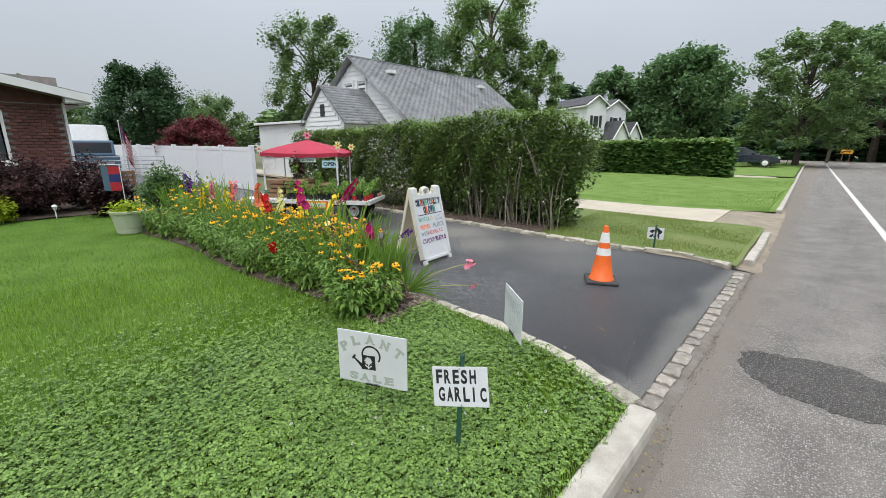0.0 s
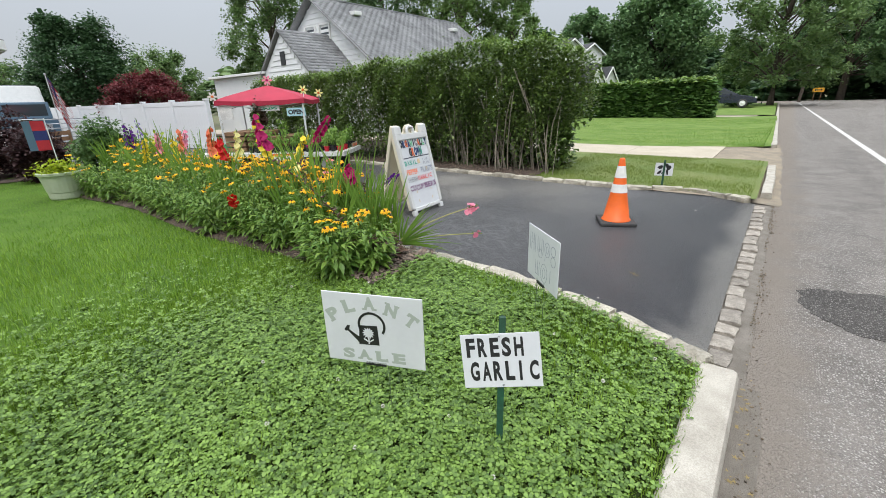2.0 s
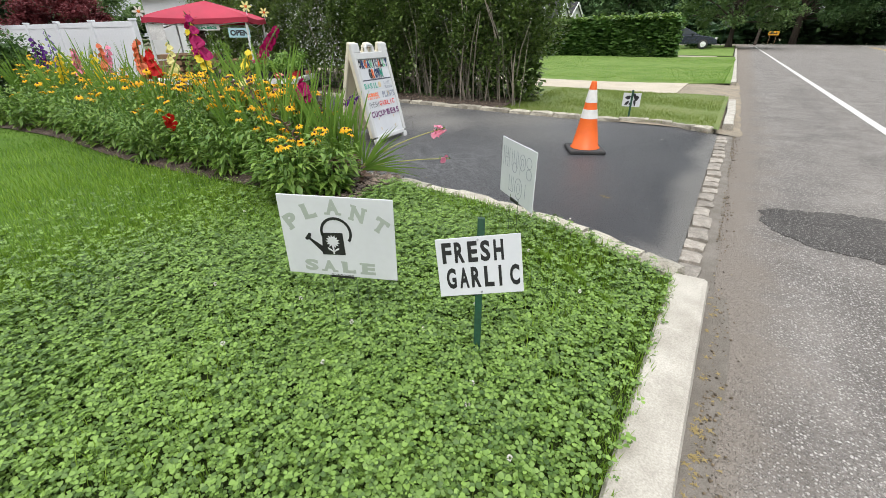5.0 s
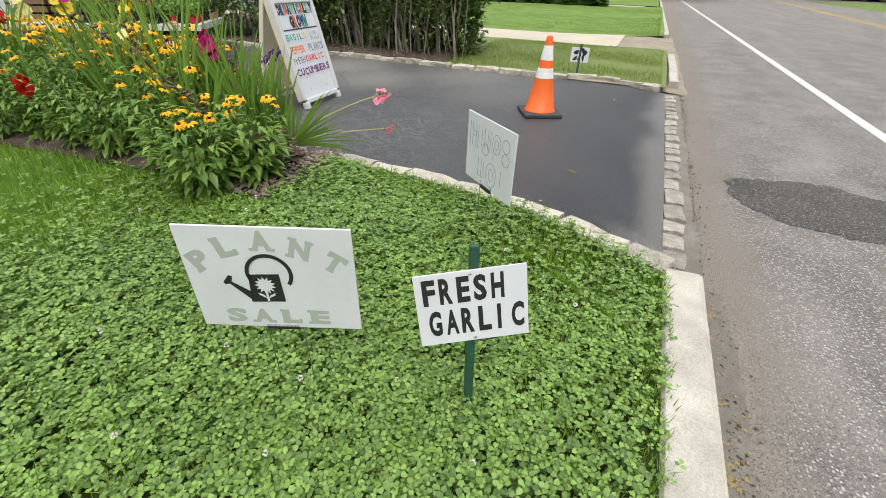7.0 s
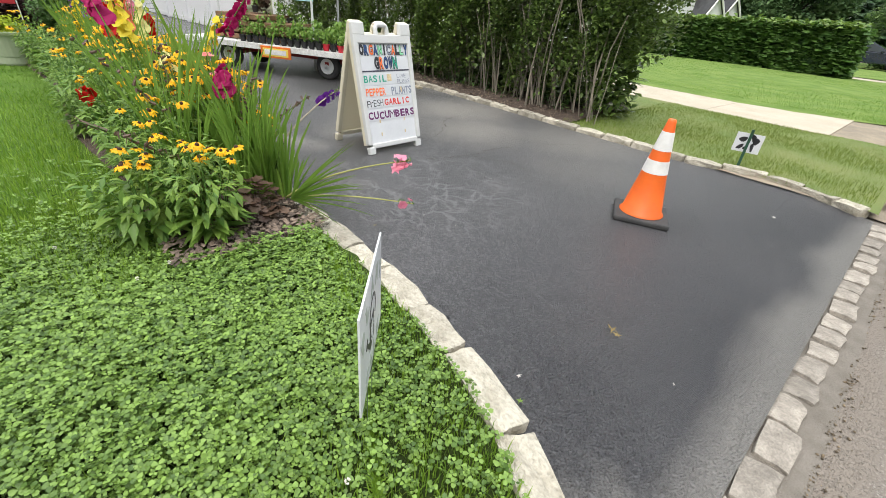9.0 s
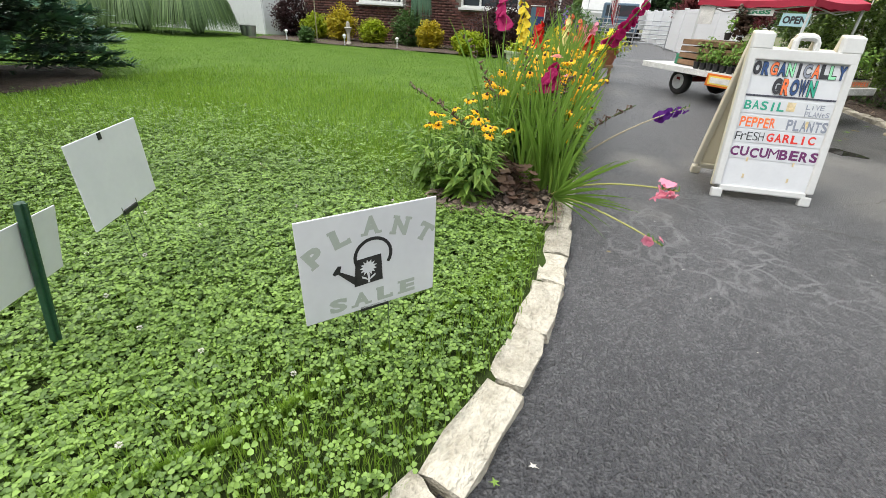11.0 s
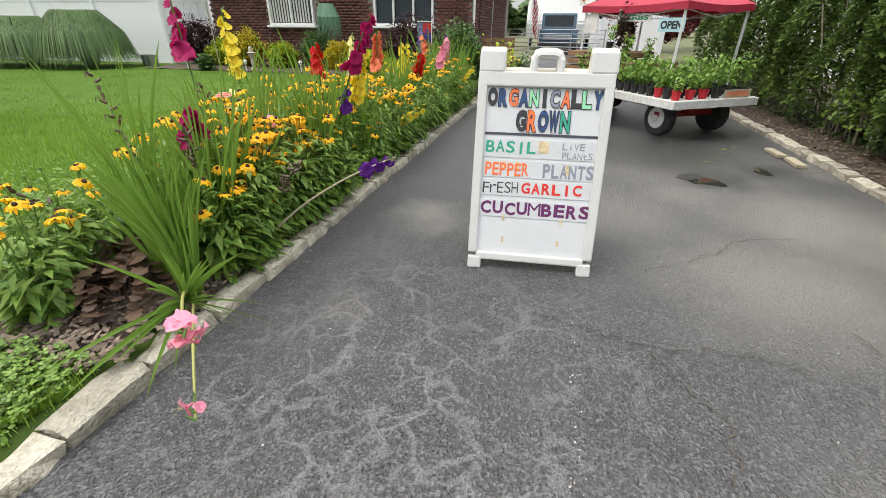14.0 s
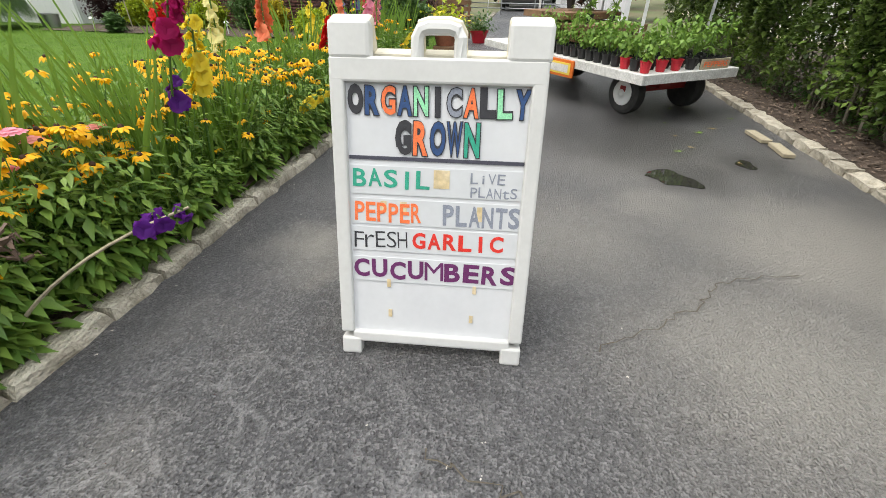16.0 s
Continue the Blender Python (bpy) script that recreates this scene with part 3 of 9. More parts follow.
def tri_mesh(name, V, F):
    V, F = np.ascontiguousarray(V, dtype=np.float32), np.ascontiguousarray(F, dtype=np.int32)
    me = bpy.data.meshes.new(name)
    me.vertices.add(len(V))
    me.vertices.foreach_set("co", V.ravel())
    me.loops.add(F.size)
    me.loops.foreach_set("vertex_index", F.ravel())
    me.polygons.add(len(F))
    me.polygons.foreach_set("loop_start", np.arange(0, F.size, 3, dtype=np.int32))
    me.polygons.foreach_set("loop_total", np.full(len(F), 3, dtype=np.int32))
    me.update(calc_edges=True)
    return me


def turns(yaw, tilt, spin):
    """Rotation matrices: spin about z, tilt about x, then yaw about z."""
    cy, sy, ct, st, cs, ss = np.cos(yaw), np.sin(yaw), np.cos(tilt), np.sin(tilt), np.cos(spin), np.sin(spin)
    o, i = np.zeros_like(yaw), np.ones_like(yaw)
    def mat(*r):
        return np.stack([np.stack(x, -1) for x in r], -2)
    Z1 = mat((cs, -ss, o), (ss, cs, o), (o, o, i))
    X = mat((i, o, o), (o, ct, -st), (o, st, ct))
    Z2 = mat((cy, -sy, o), (sy, cy, o), (o, o, i))
    return Z2 @ X @ Z1


def strew(name, tv, tf, pos, rot, scale):
    """One mesh of many copies of a small template."""
    tv, tf, scale = np.asarray(tv, float), np.asarray(tf, int), np.asarray(scale, float)
    if scale.ndim == 1:
        scale = scale[:, None]
    V = np.einsum("nij,nkj->nki", rot, tv[None] * scale[:, None, :]) + np.asarray(pos)[:, None, :]
    F = tf[None] + (np.arange(len(V)) * len(tv))[:, None, None]
    return tri_mesh(name, V.reshape(-1, 3), F.reshape(-1, 3))


rng = np.random.default_rng(7)
LEAF_V = [(0, 0, 0), (0.32, 0.45, 0.07), (0, 0.5, 0), (-0.32, 0.45, 0.07), (0, 1, -0.06)]
LEAF_F = [(0, 1, 2), (0, 2, 3), (1, 4, 2), (2, 4, 3)]
CLUMP_V = [(0, 0, 0), (0.45, 0.35, 0.12), (-0.4, 0.4, 0.1), (0.05, 1, -0.1), (0.75, 0.75, -0.05), (-0.7, 0.8, -0.1)]
SPRAY_V = [(0, 0, 0), (0.4, 0.5, 0.1), (-0.4, 0.45, 0.08), (0.05, 1, -0.1)]
SPRAY_F = [(0, 1, 2), (1, 3, 2)]
CLUMP_F = [(0, 1, 2), (1, 3, 2), (1, 4, 3), (2, 3, 5)]
BLADE_V = [(-0.5, 0, 0), (0.5, 0, 0), (-0.4, 0.12, 0.55), (0.4, 0.12, 0.55), (0, 0.42, 1)]
BLADE_F = [(0, 1, 3), (0, 3, 2), (2, 3, 4)]
FAR_BLADE_V, FAR_BLADE_F = [(-0.5, 0, 0), (0.5, 0.05, 0), (0, 0.35, 1)], [(0, 1, 2)]
_c = []
for _k in range(3):
    _a = radians(120 * _k)
    for _x, _y, _z in ((0, 0.02, -0.02), (0.33, 0.36, 0.10), (0.35, 0.74, 0.13), (0, 0.86, 0.0), (-0.35, 0.74, 0.13), (-0.33, 0.36, 0.10)):
        _c.append((_x * math.cos(_a) - _y * math.sin(_a), _x * math.sin(_a) + _y * math.cos(_a), _z))
CLOVER_V = _c
CLOVER_F = [(b + i, b + j, b + k) for b in (0, 6, 12) for i, j, k in ((0, 1, 2), (0, 2, 3), (0, 3, 4), (0, 4, 5))]


def box(bm, c, s, m=None, bevel=0.0):
    r = bmesh.ops.create_cube(bm, size=1.0, matrix=(m or Matrix()) @ Matrix.Translation(c) @ Matrix.Diagonal((*s, 1)))
    if bevel:
        edges = {e for v in r["verts"] for e in v.link_edges}
        bmesh.ops.bevel(bm, geom=list(edges), offset=bevel, segments=2, affect="EDGES", profile=0.5)
    return bm


def rod(bm, p0, p1, r0, r1=None, seg=8):
    p0, p1 = Vector(p0), Vector(p1)
    d = p1 - p0
    m = Matrix.Translation((p0 + p1) / 2) @ d.to_track_quat("Z", "Y").to_matrix().to_4x4()
    bmesh.ops.create_cone(bm, cap_ends=True, segments=seg, radius1=r0, radius2=r0 if r1 is None else r1, depth=d.length, matrix=m)
    return bm


def tube(bm, pts, r, seg=6, taper=1.0):
    """A round tube along points, with its radius tapering."""
    pts = [Vector(p) for p in pts]
    rings = []
    for i, p in enumerate(pts):
        d = (pts[min(i + 1, len(pts) - 1)] - pts[max(i - 1, 0)]).normalized()
        q = d.to_track_quat("Z", "Y")
        rr = r * (1 + (taper - 1) * i / max(1, len(pts) - 1))
        rings.append([bm.verts.new(p + q @ Vector((rr * math.cos(a), rr * math.sin(a), 0))) for a in [2 * math.pi * k / seg for k in range(seg)]])
    for a, b in zip(rings, rings[1:]):
        for k in range(seg):
            bm.faces.new((a[k], a[(k + 1) % seg], b[(k + 1) % seg], b[k]))
    bm.faces.new(rings[0][::-1])
    bm.faces.new(rings[-1])
    return bm


def prism(bm, pts, z0, z1, m=None):
    """A flat outline raised from z0 to z1."""
    m = m or Matrix()
    lo, hi = [bm.verts.new(m @ Vector((x, y, z0))) for x, y in pts], [bm.verts.new(m @ Vector((x, y, z1))) for x, y in pts]
    n = len(pts)
    bm.faces.new(lo[::-1])
    bm.faces.new(hi)
    for k in range(n):
        bm.faces.new((lo[k], lo[(k + 1) % n], hi[(k + 1) % n], hi[k]))
    return bm


def lathe(bm, prof, seg=24, m=None):
    """A turned shape from (radius, height) pairs."""
    m = m or Matrix()
    rings = [[bm.verts.new(m @ Vector((r * math.cos(2 * math.pi * k / seg), r * math.sin(2 * math.pi * k / seg), z))) for k in range(seg)] for r, z in prof]
    for a, b in zip(rings, rings[1:]):
        for k in range(seg):
            bm.faces.new((a[k], a[(k + 1) % seg], b[(k + 1) % seg], b[k]))
    bm.faces.new(rings[0][::-1])
    bm.faces.new(rings[-1])
    return bm


def sheet(bm, nx, ny, f):
    """A grid of faces; f(u, v) gives each corner's place."""
    vs = [[bm.verts.new(f(i / nx, j / ny)) for j in range(ny + 1)] for i in range(nx + 1)]
    for i in range(nx):
        for j in range(ny):
            bm.faces.new((vs[i][j], vs[i + 1][j], vs[i + 1][j + 1], vs[i][j + 1]))
    return bm


def words(name, text, size, material, parent, m, width=None, bold=0.0, label="", depth=0.0008, height=None):
    """Lettering from the built-in font as a mesh, its lower left corner at m; width and height stretch it to a size."""
    cu = bpy.data.curves.new(name, "FONT")
    cu.body, cu.size, cu.extrude, cu.offset = text, size, depth, bold
    cu.resolution_u = 3
    tmp = bpy.data.objects.new("tmp_text", cu)
    me = bpy.data.meshes.new_from_object(tmp)
    bpy.data.objects.remove(tmp)
    bpy.data.curves.remove(cu)
    co = np.zeros(len(me.vertices) * 3, dtype=np.float32)
    me.vertices.foreach_get("co", co)
    co = co.reshape(-1, 3)
    lo, hi = co.min(0), co.max(0)
    co[:, :2] -= lo[:2]
    if width:
        co[:, 0] *= width / (hi[0] - lo[0])
    if height:
        co[:, 1] *= height / (hi[1] - lo[1])
    me.vertices.foreach_set("co", co.ravel())
    me.update()
    return obj(name, me, material, parent, label, m)


def structure(ob, label=""):
    return tagged(ob, label, kind="structure")


# ---- the plan ----
def near_edge(x):
    """The drive's edge on the lawn side: straight, then curving out to the road kerb."""
    return 3.375 if x < -1.7 else 3.375 - 0.205 * ((x + 1.7) / 1.2) ** 2 if x < -0.5 else 3.17 - 0.47 * (x + 0.5)


def far_edge(x):
    return 7.12 if x < -1.6 else 7.12 + 0.26 * math.sin((x + 1.6) * 1.3) if x < -0.75 else 7.35 - 0.45 * (x + 0.75)


def road_edge(y):
    return 0.12 if y < 9 else 0.12 - 0.017 * (y - 9)


def lawn_z(x, y):
    n = noise.noise((x * 0.7, y * 0.7, 0.3)) * 0.012 + noise.noise((x * 2.3, y * 2.3, 5.3)) * 0.005
    far = min(1.0, max(0.0, -x / 6))
    return 0.03 + 0.05 * far + n


# ---- ground, road, drive ----
bm = bmesh.new()
sheet(bm, 24, 24, lambda u, v: (-300 + 600 * u, -250 + 600 * v, -0.13))
structure(part("ground", bm, "ground"), "rough grassy earth reaching to the horizon")

bm = bmesh.new()
ys = [-60, -20, -5, 0, 2.86, 3.0, 5, 7.0, 7.2, 9, 14, 25, 40, 52, 56, 57, 66]
for a, b in zip(ys, ys[1:]):
    def ex(y):
        return 0.06 if 2.9 < y < 7.1 else road_edge(y)
    xa, xb = (ex(a), ex(b)) if b <= 56 else (-60, -60)
    ra, rb = (11 + 0.1 * max(a, 0), 11 + 0.1 * max(b, 0)) if b <= 56 else (70, 70)
    q = [bm.verts.new(p) for p in ((xa, a, -0.05), (ra, a, -0.05), (rb, b, -0.05), (xb, b, -0.05))]
    bm.faces.new(q)
structure(part("road", bm, "road"), "worn grey asphalt road with pale aggregate")

bm = bmesh.new()
sheet(bm, 1, 30, lambda u, v: (1.97 - 0.022 * (-30 + 84 * v) + 0.115 * u, -30 + 84 * v, -0.046))
structure(part("edge_line", bm, "line"), "white painted edge line on the road")
for off in (0.0, 0.28):
    bm = bmesh.new()
    sheet(bm, 1, 20, lambda u, v: (5.7 + off + 0.06 * (-30 + 84 * v) + 0.11 * u, -30 + 84 * v, -0.046))
    structure(part("centre_line", bm, "yellow"), "yellow painted centre line on the road")

bm = bmesh.new()
pts = []
for k in range(110):
    a = 2 * math.pi * k / 110
    r = 1 + 0.16 * noise.noise((math.cos(a) * 1.7, math.sin(a) * 1.7, 3.0)) + 0.09 * noise.noise((math.cos(a) * 6, math.sin(a) * 6, 1.0)) + 0.06 * noise.noise((math.cos(a) * 19, math.sin(a) * 19, 1.0))
    pts.append((0.93 + 0.55 * r * math.cos(a), 4.22 + 0.40 * r * math.sin(a)))
prism(bm, pts, -0.049, -0.0465)
structure(part("damp_patch", bm, "road_wet"), "dark damp patch on the road surface")

bm = bmesh.new()
def drive_at(u, v):
    x = -46 + 46 * (1 - (1 - u) ** 2.2) - 0.0
    x = min(x, -0.02)
    lo, hi = near_edge(x) - 0.06, far_edge(x) + 0.06
    y = lo + (hi - lo) * v
    z = 0.004 * noise.noise((x * 1.3, y * 1.3, 0)) + 0.012 * noise.noise((x * 0.4, y * 0.4, 4.0)) * min(1, -x) - 0.02 * max(0.0, 1 + x / 0.5)
    return (x, y, z)
sheet(bm, 120, 24, drive_at)
structure(part("drive", bm, "drive", smooth=True), "black sealed asphalt driveway with grey worn cracks")

bm = bmesh.new()
sheet(bm, 1, 24, lambda u, v: (-0.17 + 0.34 * u, 2.85 + 4.6 * v, -0.040 - 0.008 * u))
structure(part("gutter_soil", bm, "grit"), "gritty soil round the setts at the drive's mouth")
bm = bmesh.new()
sheet(bm, 2, 60, lambda u, v: (0.13 + u * (0.10 + 0.06 * noise.noise((0, v * 22, 1))), -20 + 22.9 * v, -0.044 - 0.004 * u))
structure(part("gutter_grit", bm, "grit"), "dusty grit and leaf litter along the kerb")

# lawns
bm = bmesh.new()
def lawn_at(u, v):
    x = -14.2 + 14.2 * (1 - (1 - u) ** 1.6)
    top = near_edge(x) - 0.10 if x < -0.02 else 2.85
    y = top - 34 * (1 - v) ** 3.0
    return (x, y, lawn_z(x, y))
sheet(bm, 90, 90, lawn_at)
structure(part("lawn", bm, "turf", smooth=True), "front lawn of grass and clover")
bm = bmesh.new()
def verge_at(u, v):
    x = -3.25 + 3.23 * u
    lo, hi = far_edge(x) + 0.09, 10.85
    x2 = min(x, road_edge(lo + (hi - lo) * v) - 0.11)
    return (x2, lo + (hi - lo) * v, 0.035 + 0.03 * noise.noise((x, v * 4, 2.0)))
sheet(bm, 30, 30, verge_at)
structure(part("verge_lawn", bm, "verge", smooth=True), "mown grass verge beside the drive")
bm = bmesh.new()
sheet(bm, 8, 8, lambda u, v: (-5.0 + 1.78 * u, 9.05 + 1.8 * v, 0.04 + 0.02 * noise.noise((u * 3, v * 3, 2.0))))
structure(part("verge_lawn", bm, "verge", smooth=True), "mown grass behind the end of the hedge")
bm = bmesh.new()
sheet(bm, 30, 30, lambda u, v: (-26 + (26 + road_edge(13.2 + 12.4 * v) - 0.11) * u, 12.70 + 1.2 * max(0, u - 0.93) / 0.07 * 0.9 + 14.5 * v, 0.022 + (0.038 + 0.05 * noise.noise((u * 9, v * 5, 6.0))) * min(1.0, 12 * v)))
structure(part("neighbour_lawn", bm, "lawn_far", smooth=True), "bright mown lawn next door")
bm = bmesh.new()
sheet(bm, 16, 16, lambda u, v: (-26 + (26 + road_edge(28 + 25 * v) - 0.2) * u, 29.2 + 25 * v, 0.05))
structure(part("far_lawn", bm, "lawn_far"), "mown lawn beyond the clipped hedge")
bm = bmesh.new()
sheet(bm, 10, 2, lambda u, v: (-26 + 24.9 * u, 27.6 + 1.5 * v, 0.03))
structure(part("far_path", bm, "path"), "pale concrete path beyond the clipped hedge")
bm = bmesh.new()
for k in range(14):
    x1, x0 = -0.95 - 1.8 * k, -0.95 - 1.8 * (k + 1) + 0.012
    f1, f0 = (0.55 if k == 0 else 0.0), 0.0
    prism(bm, [(x0, 10.86), (x1, 10.86), (x1, 12.72 + f1), (x0, 12.72 + f0)], -0.06, 0.03)
structure(part("neighbour_path", bm, "path"), "pale tan concrete path across the grass")
bm = bmesh.new()
sheet(bm, 16, 60, lambda u, v: (-1.3 + (1.3 + road_edge(7.2 + 7.6 * v) + 0.10 + 0.08 * noise.noise((0, v * 14, 3))) * u, 7.2 + 7.6 * v, 0.010 - 0.056 * max(0.0, u - 0.55) / 0.45 + 0.012 * noise.noise((u * 9, v * 30, 3)) * (1 - u)))
structure(part("apron_grit", bm, "dry_earth"), "bare gritty earth where the path meets the road")
bm = bmesh.new()
sheet(bm, 12, 12, lambda u, v: (12 + 90 * u, -60 + 116 * v, -0.04))
structure(part("opposite_verge", bm, "lawn_far"), "grass on the other side of the road")

# road kerb
def kerb(name, y0, y1, label, wide=1.0):
    bm = bmesh.new()
    prof = [(-0.155, -0.15), (-0.155, 0.035), (-0.145, 0.047), (-0.012, 0.05), (0.006, 0.042), (0.016, 0.015), (0.034, -0.15)]
    n = max(2, int((y1 - y0) / 0.25))
    rows = []
    for i in range(n + 1):
        y = y0 + (y1 - y0) * i / n
        e = road_edge(y) + 0.008 * noise.noise((0, y * 1.3, 2))
        rows.append([bm.verts.new((e + x * wide, y, z + (0.008 * noise.noise((x * 9, y * 2.1, 8)) if z > 0 else 0))) for x, z in prof])
    for a, b in zip(rows, rows[1:]):
        for k in range(len(prof) - 1):
            bm.faces.new((a[k], a[k + 1], b[k + 1], b[k]))
    for r in (rows[0], rows[-1]):
        bm.faces.new(r)
    bmesh.ops.recalc_face_normals(bm, faces=list(bm.faces))
    return structure(part(name, bm, "concrete", smooth=False), label)


for k in range(9):
    kerb("kerb", 2.86 - 3.0 * (k + 1) + 0.012, 2.86 - 3.0 * k, "pale concrete road kerb with a rounded edge")
for a, b in ((7.55, 8.9), (8.92, 10.3), (13.9, 17), (17.02, 20), (20.02, 24), (24.02, 30), (30.02, 40), (40.02, 52)):
    kerb("kerb", a, b, "pale concrete road kerb edged by grass", 0.72)

# mulch of the flower bed and of the hedge
def bed_edge(x):
    return 2.52 + 0.05 * (x + 2.3) + 0.05 * math.sin(x * 1.7)
bm = bmesh.new()
def bed_at(u, v):
    x = -10.2 + 8.15 * u
    lo, hi = bed_edge(x), near_edge(x) - 0.10
    mid = (lo + hi) / 2
    w = min(1.0, (1 - u) / 0.05)
    y = mid + (hi - lo) * (v - 0.5) * math.sqrt(max(0.02, w))
    return (x, y, lawn_z(x, y) + 0.012 + 0.05 * math.sin(math.pi * v) * min(1, w) + 0.012 * noise.noise((x * 9, y * 9, 1)))
sheet(bm, 110, 16, bed_at)
structure(part("flower_bed", bm, "mulch"), "dark bark mulch of the flower bed")
bm = bmesh.new()
sheet(bm, 90, 14, lambda u, v: (-13 + 9.85 * u, 7.19 + (3.6 - 1.7 * min(1.0, max(0.0, u - 0.80) / 0.05)) * v, 0.035 + 0.07 * min(1.0, 2 * v) + 0.02 * noise.noise((u * 60, v * 12, 1))))
structure(part("hedge_bed", bm, "mulch"), "bark mulch under the hedge")
bm = bmesh.new()
sheet(bm, 30, 30, lambda u, v: (-13.9 + 2.6 * u, -6.4 + 8.9 * v, 0.10 + 0.03 * noise.noise((u * 8, v * 20, 1))))
structure(part("house_bed", bm, "mulch"), "mulched shrub bed along the brick house")
def chips(name, n, px, py, pz, label):
    pos = np.array([(x, y, pz(x, y)) for x, y in ((px(), py()) for _ in range(n))])
    r = turns(rng.uniform(0, 6.3, n), rng.normal(0, 0.35, n), rng.uniform(0, 6.3, n))
    me = strew(name, [(-0.5, -0.2, 0), (0.5, -0.25, 0.1), (0.45, 0.2, 0), (-0.5, 0.25, 0.15), (0, 0, 0.22)], [(0, 1, 4), (1, 2, 4), (2, 3, 4), (3, 0, 4)], pos, r, rng.uniform(0.012, 0.05, n))
    tagged(obj(name, me, "chip"), label, "mulch", kind="stuff")
chips("bark_chips", 1500, lambda: rng.uniform(-3.1, -2.06), lambda: rng.uniform(2.5, 3.3), lambda x, y: lawn_z(x, y) + 0.05, "scattered brown bark chips in the flower bed")
chips("bark_chips", 4000, lambda: rng.uniform(-10, -3.4), lambda: rng.uniform(7.26, 8.6), lambda x, y: 0.05 + 0.07 * min(1.0, (y - 7.19) / 1.8), "scattered brown bark chips under the hedge")


# ---- brick house ----
def build_window(parent_name, m, w, h, panes=2, label="white framed window", shutters=False, blind=False):
    """A window facing local -y, its sill's middle at m."""
    win = new(parent_name)
    win.matrix_basis = m
    structure(win, label)
    bm = bmesh.new()
    for x in (-w / 2 + 0.03, w / 2 - 0.03):
        box(bm, (x, 0, h / 2), (0.06, 0.09, h), bevel=0.004)
    for z in (0.03, h - 0.03):
        box(bm, (0, 0, z), (w - 0.125, 0.085, 0.06), bevel=0.004)
    part("window_frame", bm, "trim", win)
    for k in range(1, panes):
        part("mullion", box(bmesh.new(), (-w / 2 + w * k / panes, 0.0, h / 2), (0.05, 0.07, h - 0.125)), "trim", win)
    for k in range(panes):
        pw = (w - 0.13) / panes
        part("pane", box(bmesh.new(), (-w / 2 + 0.065 + pw * (k + 0.5), 0.03, h / 2), (pw - 0.05, 0.008, h - 0.13)), "glass", win)
        if blind:
            bm = bmesh.new()
            for q in range(int(pw / 0.09)):
                box(bm, (-w / 2 + 0.09 + pw * k + 0.09 * q, 0.012, h / 2), (0.05, 0.006, h - 0.15))
            part("blind", bm, "blind", win, "pale vertical blind slats")
    part("window_sill", box(bmesh.new(), (0, -0.05, -0.03), (w + 0.12, 0.16, 0.06), bevel=0.006), "trim", win)
    if shutters:
        for x in (-w / 2 - 0.2, w / 2 + 0.2):
            part("shutter", box(bmesh.new(), (x, -0.02, h / 2), (0.32, 0.05, h), bevel=0.005), "shutter", win, "black shutter")
    return win


HX, HY0, HY1, EAVE = -14.0, -6.1, 2.2, 2.55
house = thing("brick_house", pose(HX, 0, 0), "single-storey red brick house with white trim", "house")
bm = bmesh.new()
holes = [(-4.05, -2.55, 1.15, 2.35), (-0.65, 1.1, 1.15, 2.35)]
ycuts = [HY0] + [v for h in holes for v in h[:2]] + [HY1]
for a, b in zip(ycuts, ycuts[1:]):
    inside = [h for h in holes if abs(h[0] - a) < 1e-6 and abs(h[1] - b) < 1e-6]
    for z0, z1 in ([(-0.1, inside[0][2]), (inside[0][3], 3.2)] if inside else [(-0.1, 3.2)]):
        part("wall", box(bmesh.new(), (-0.16, (a + b) / 2, (z0 + z1) / 2), (0.26, b - a, z1 - z0)), "mortar", house, "brick wall with pale mortar joints")
part("wall", box(bmesh.new(), (-4.0, HY1 - 0.15, 1.2), (7.4, 0.28, 2.6)), "mortar", house, "brick side wall with pale mortar joints")
bm = bmesh.new()
prism(bm, [(HY0 - 0.4, EAVE + 0.02), (HY1 + 0.35, EAVE + 0.02), (HY1 + 0.35, EAVE + 0.10), (-1.95, EAVE + 1.05), (HY0 - 0.4, EAVE + 0.10)], -0.15, -0.02, Matrix(((0, 0, 1, 0), (1, 0, 0, 0), (0, 1, 0, 0), (0, 0, 0, 1))))
part("gable", bm, "brick", house, "brick gable under the roof")
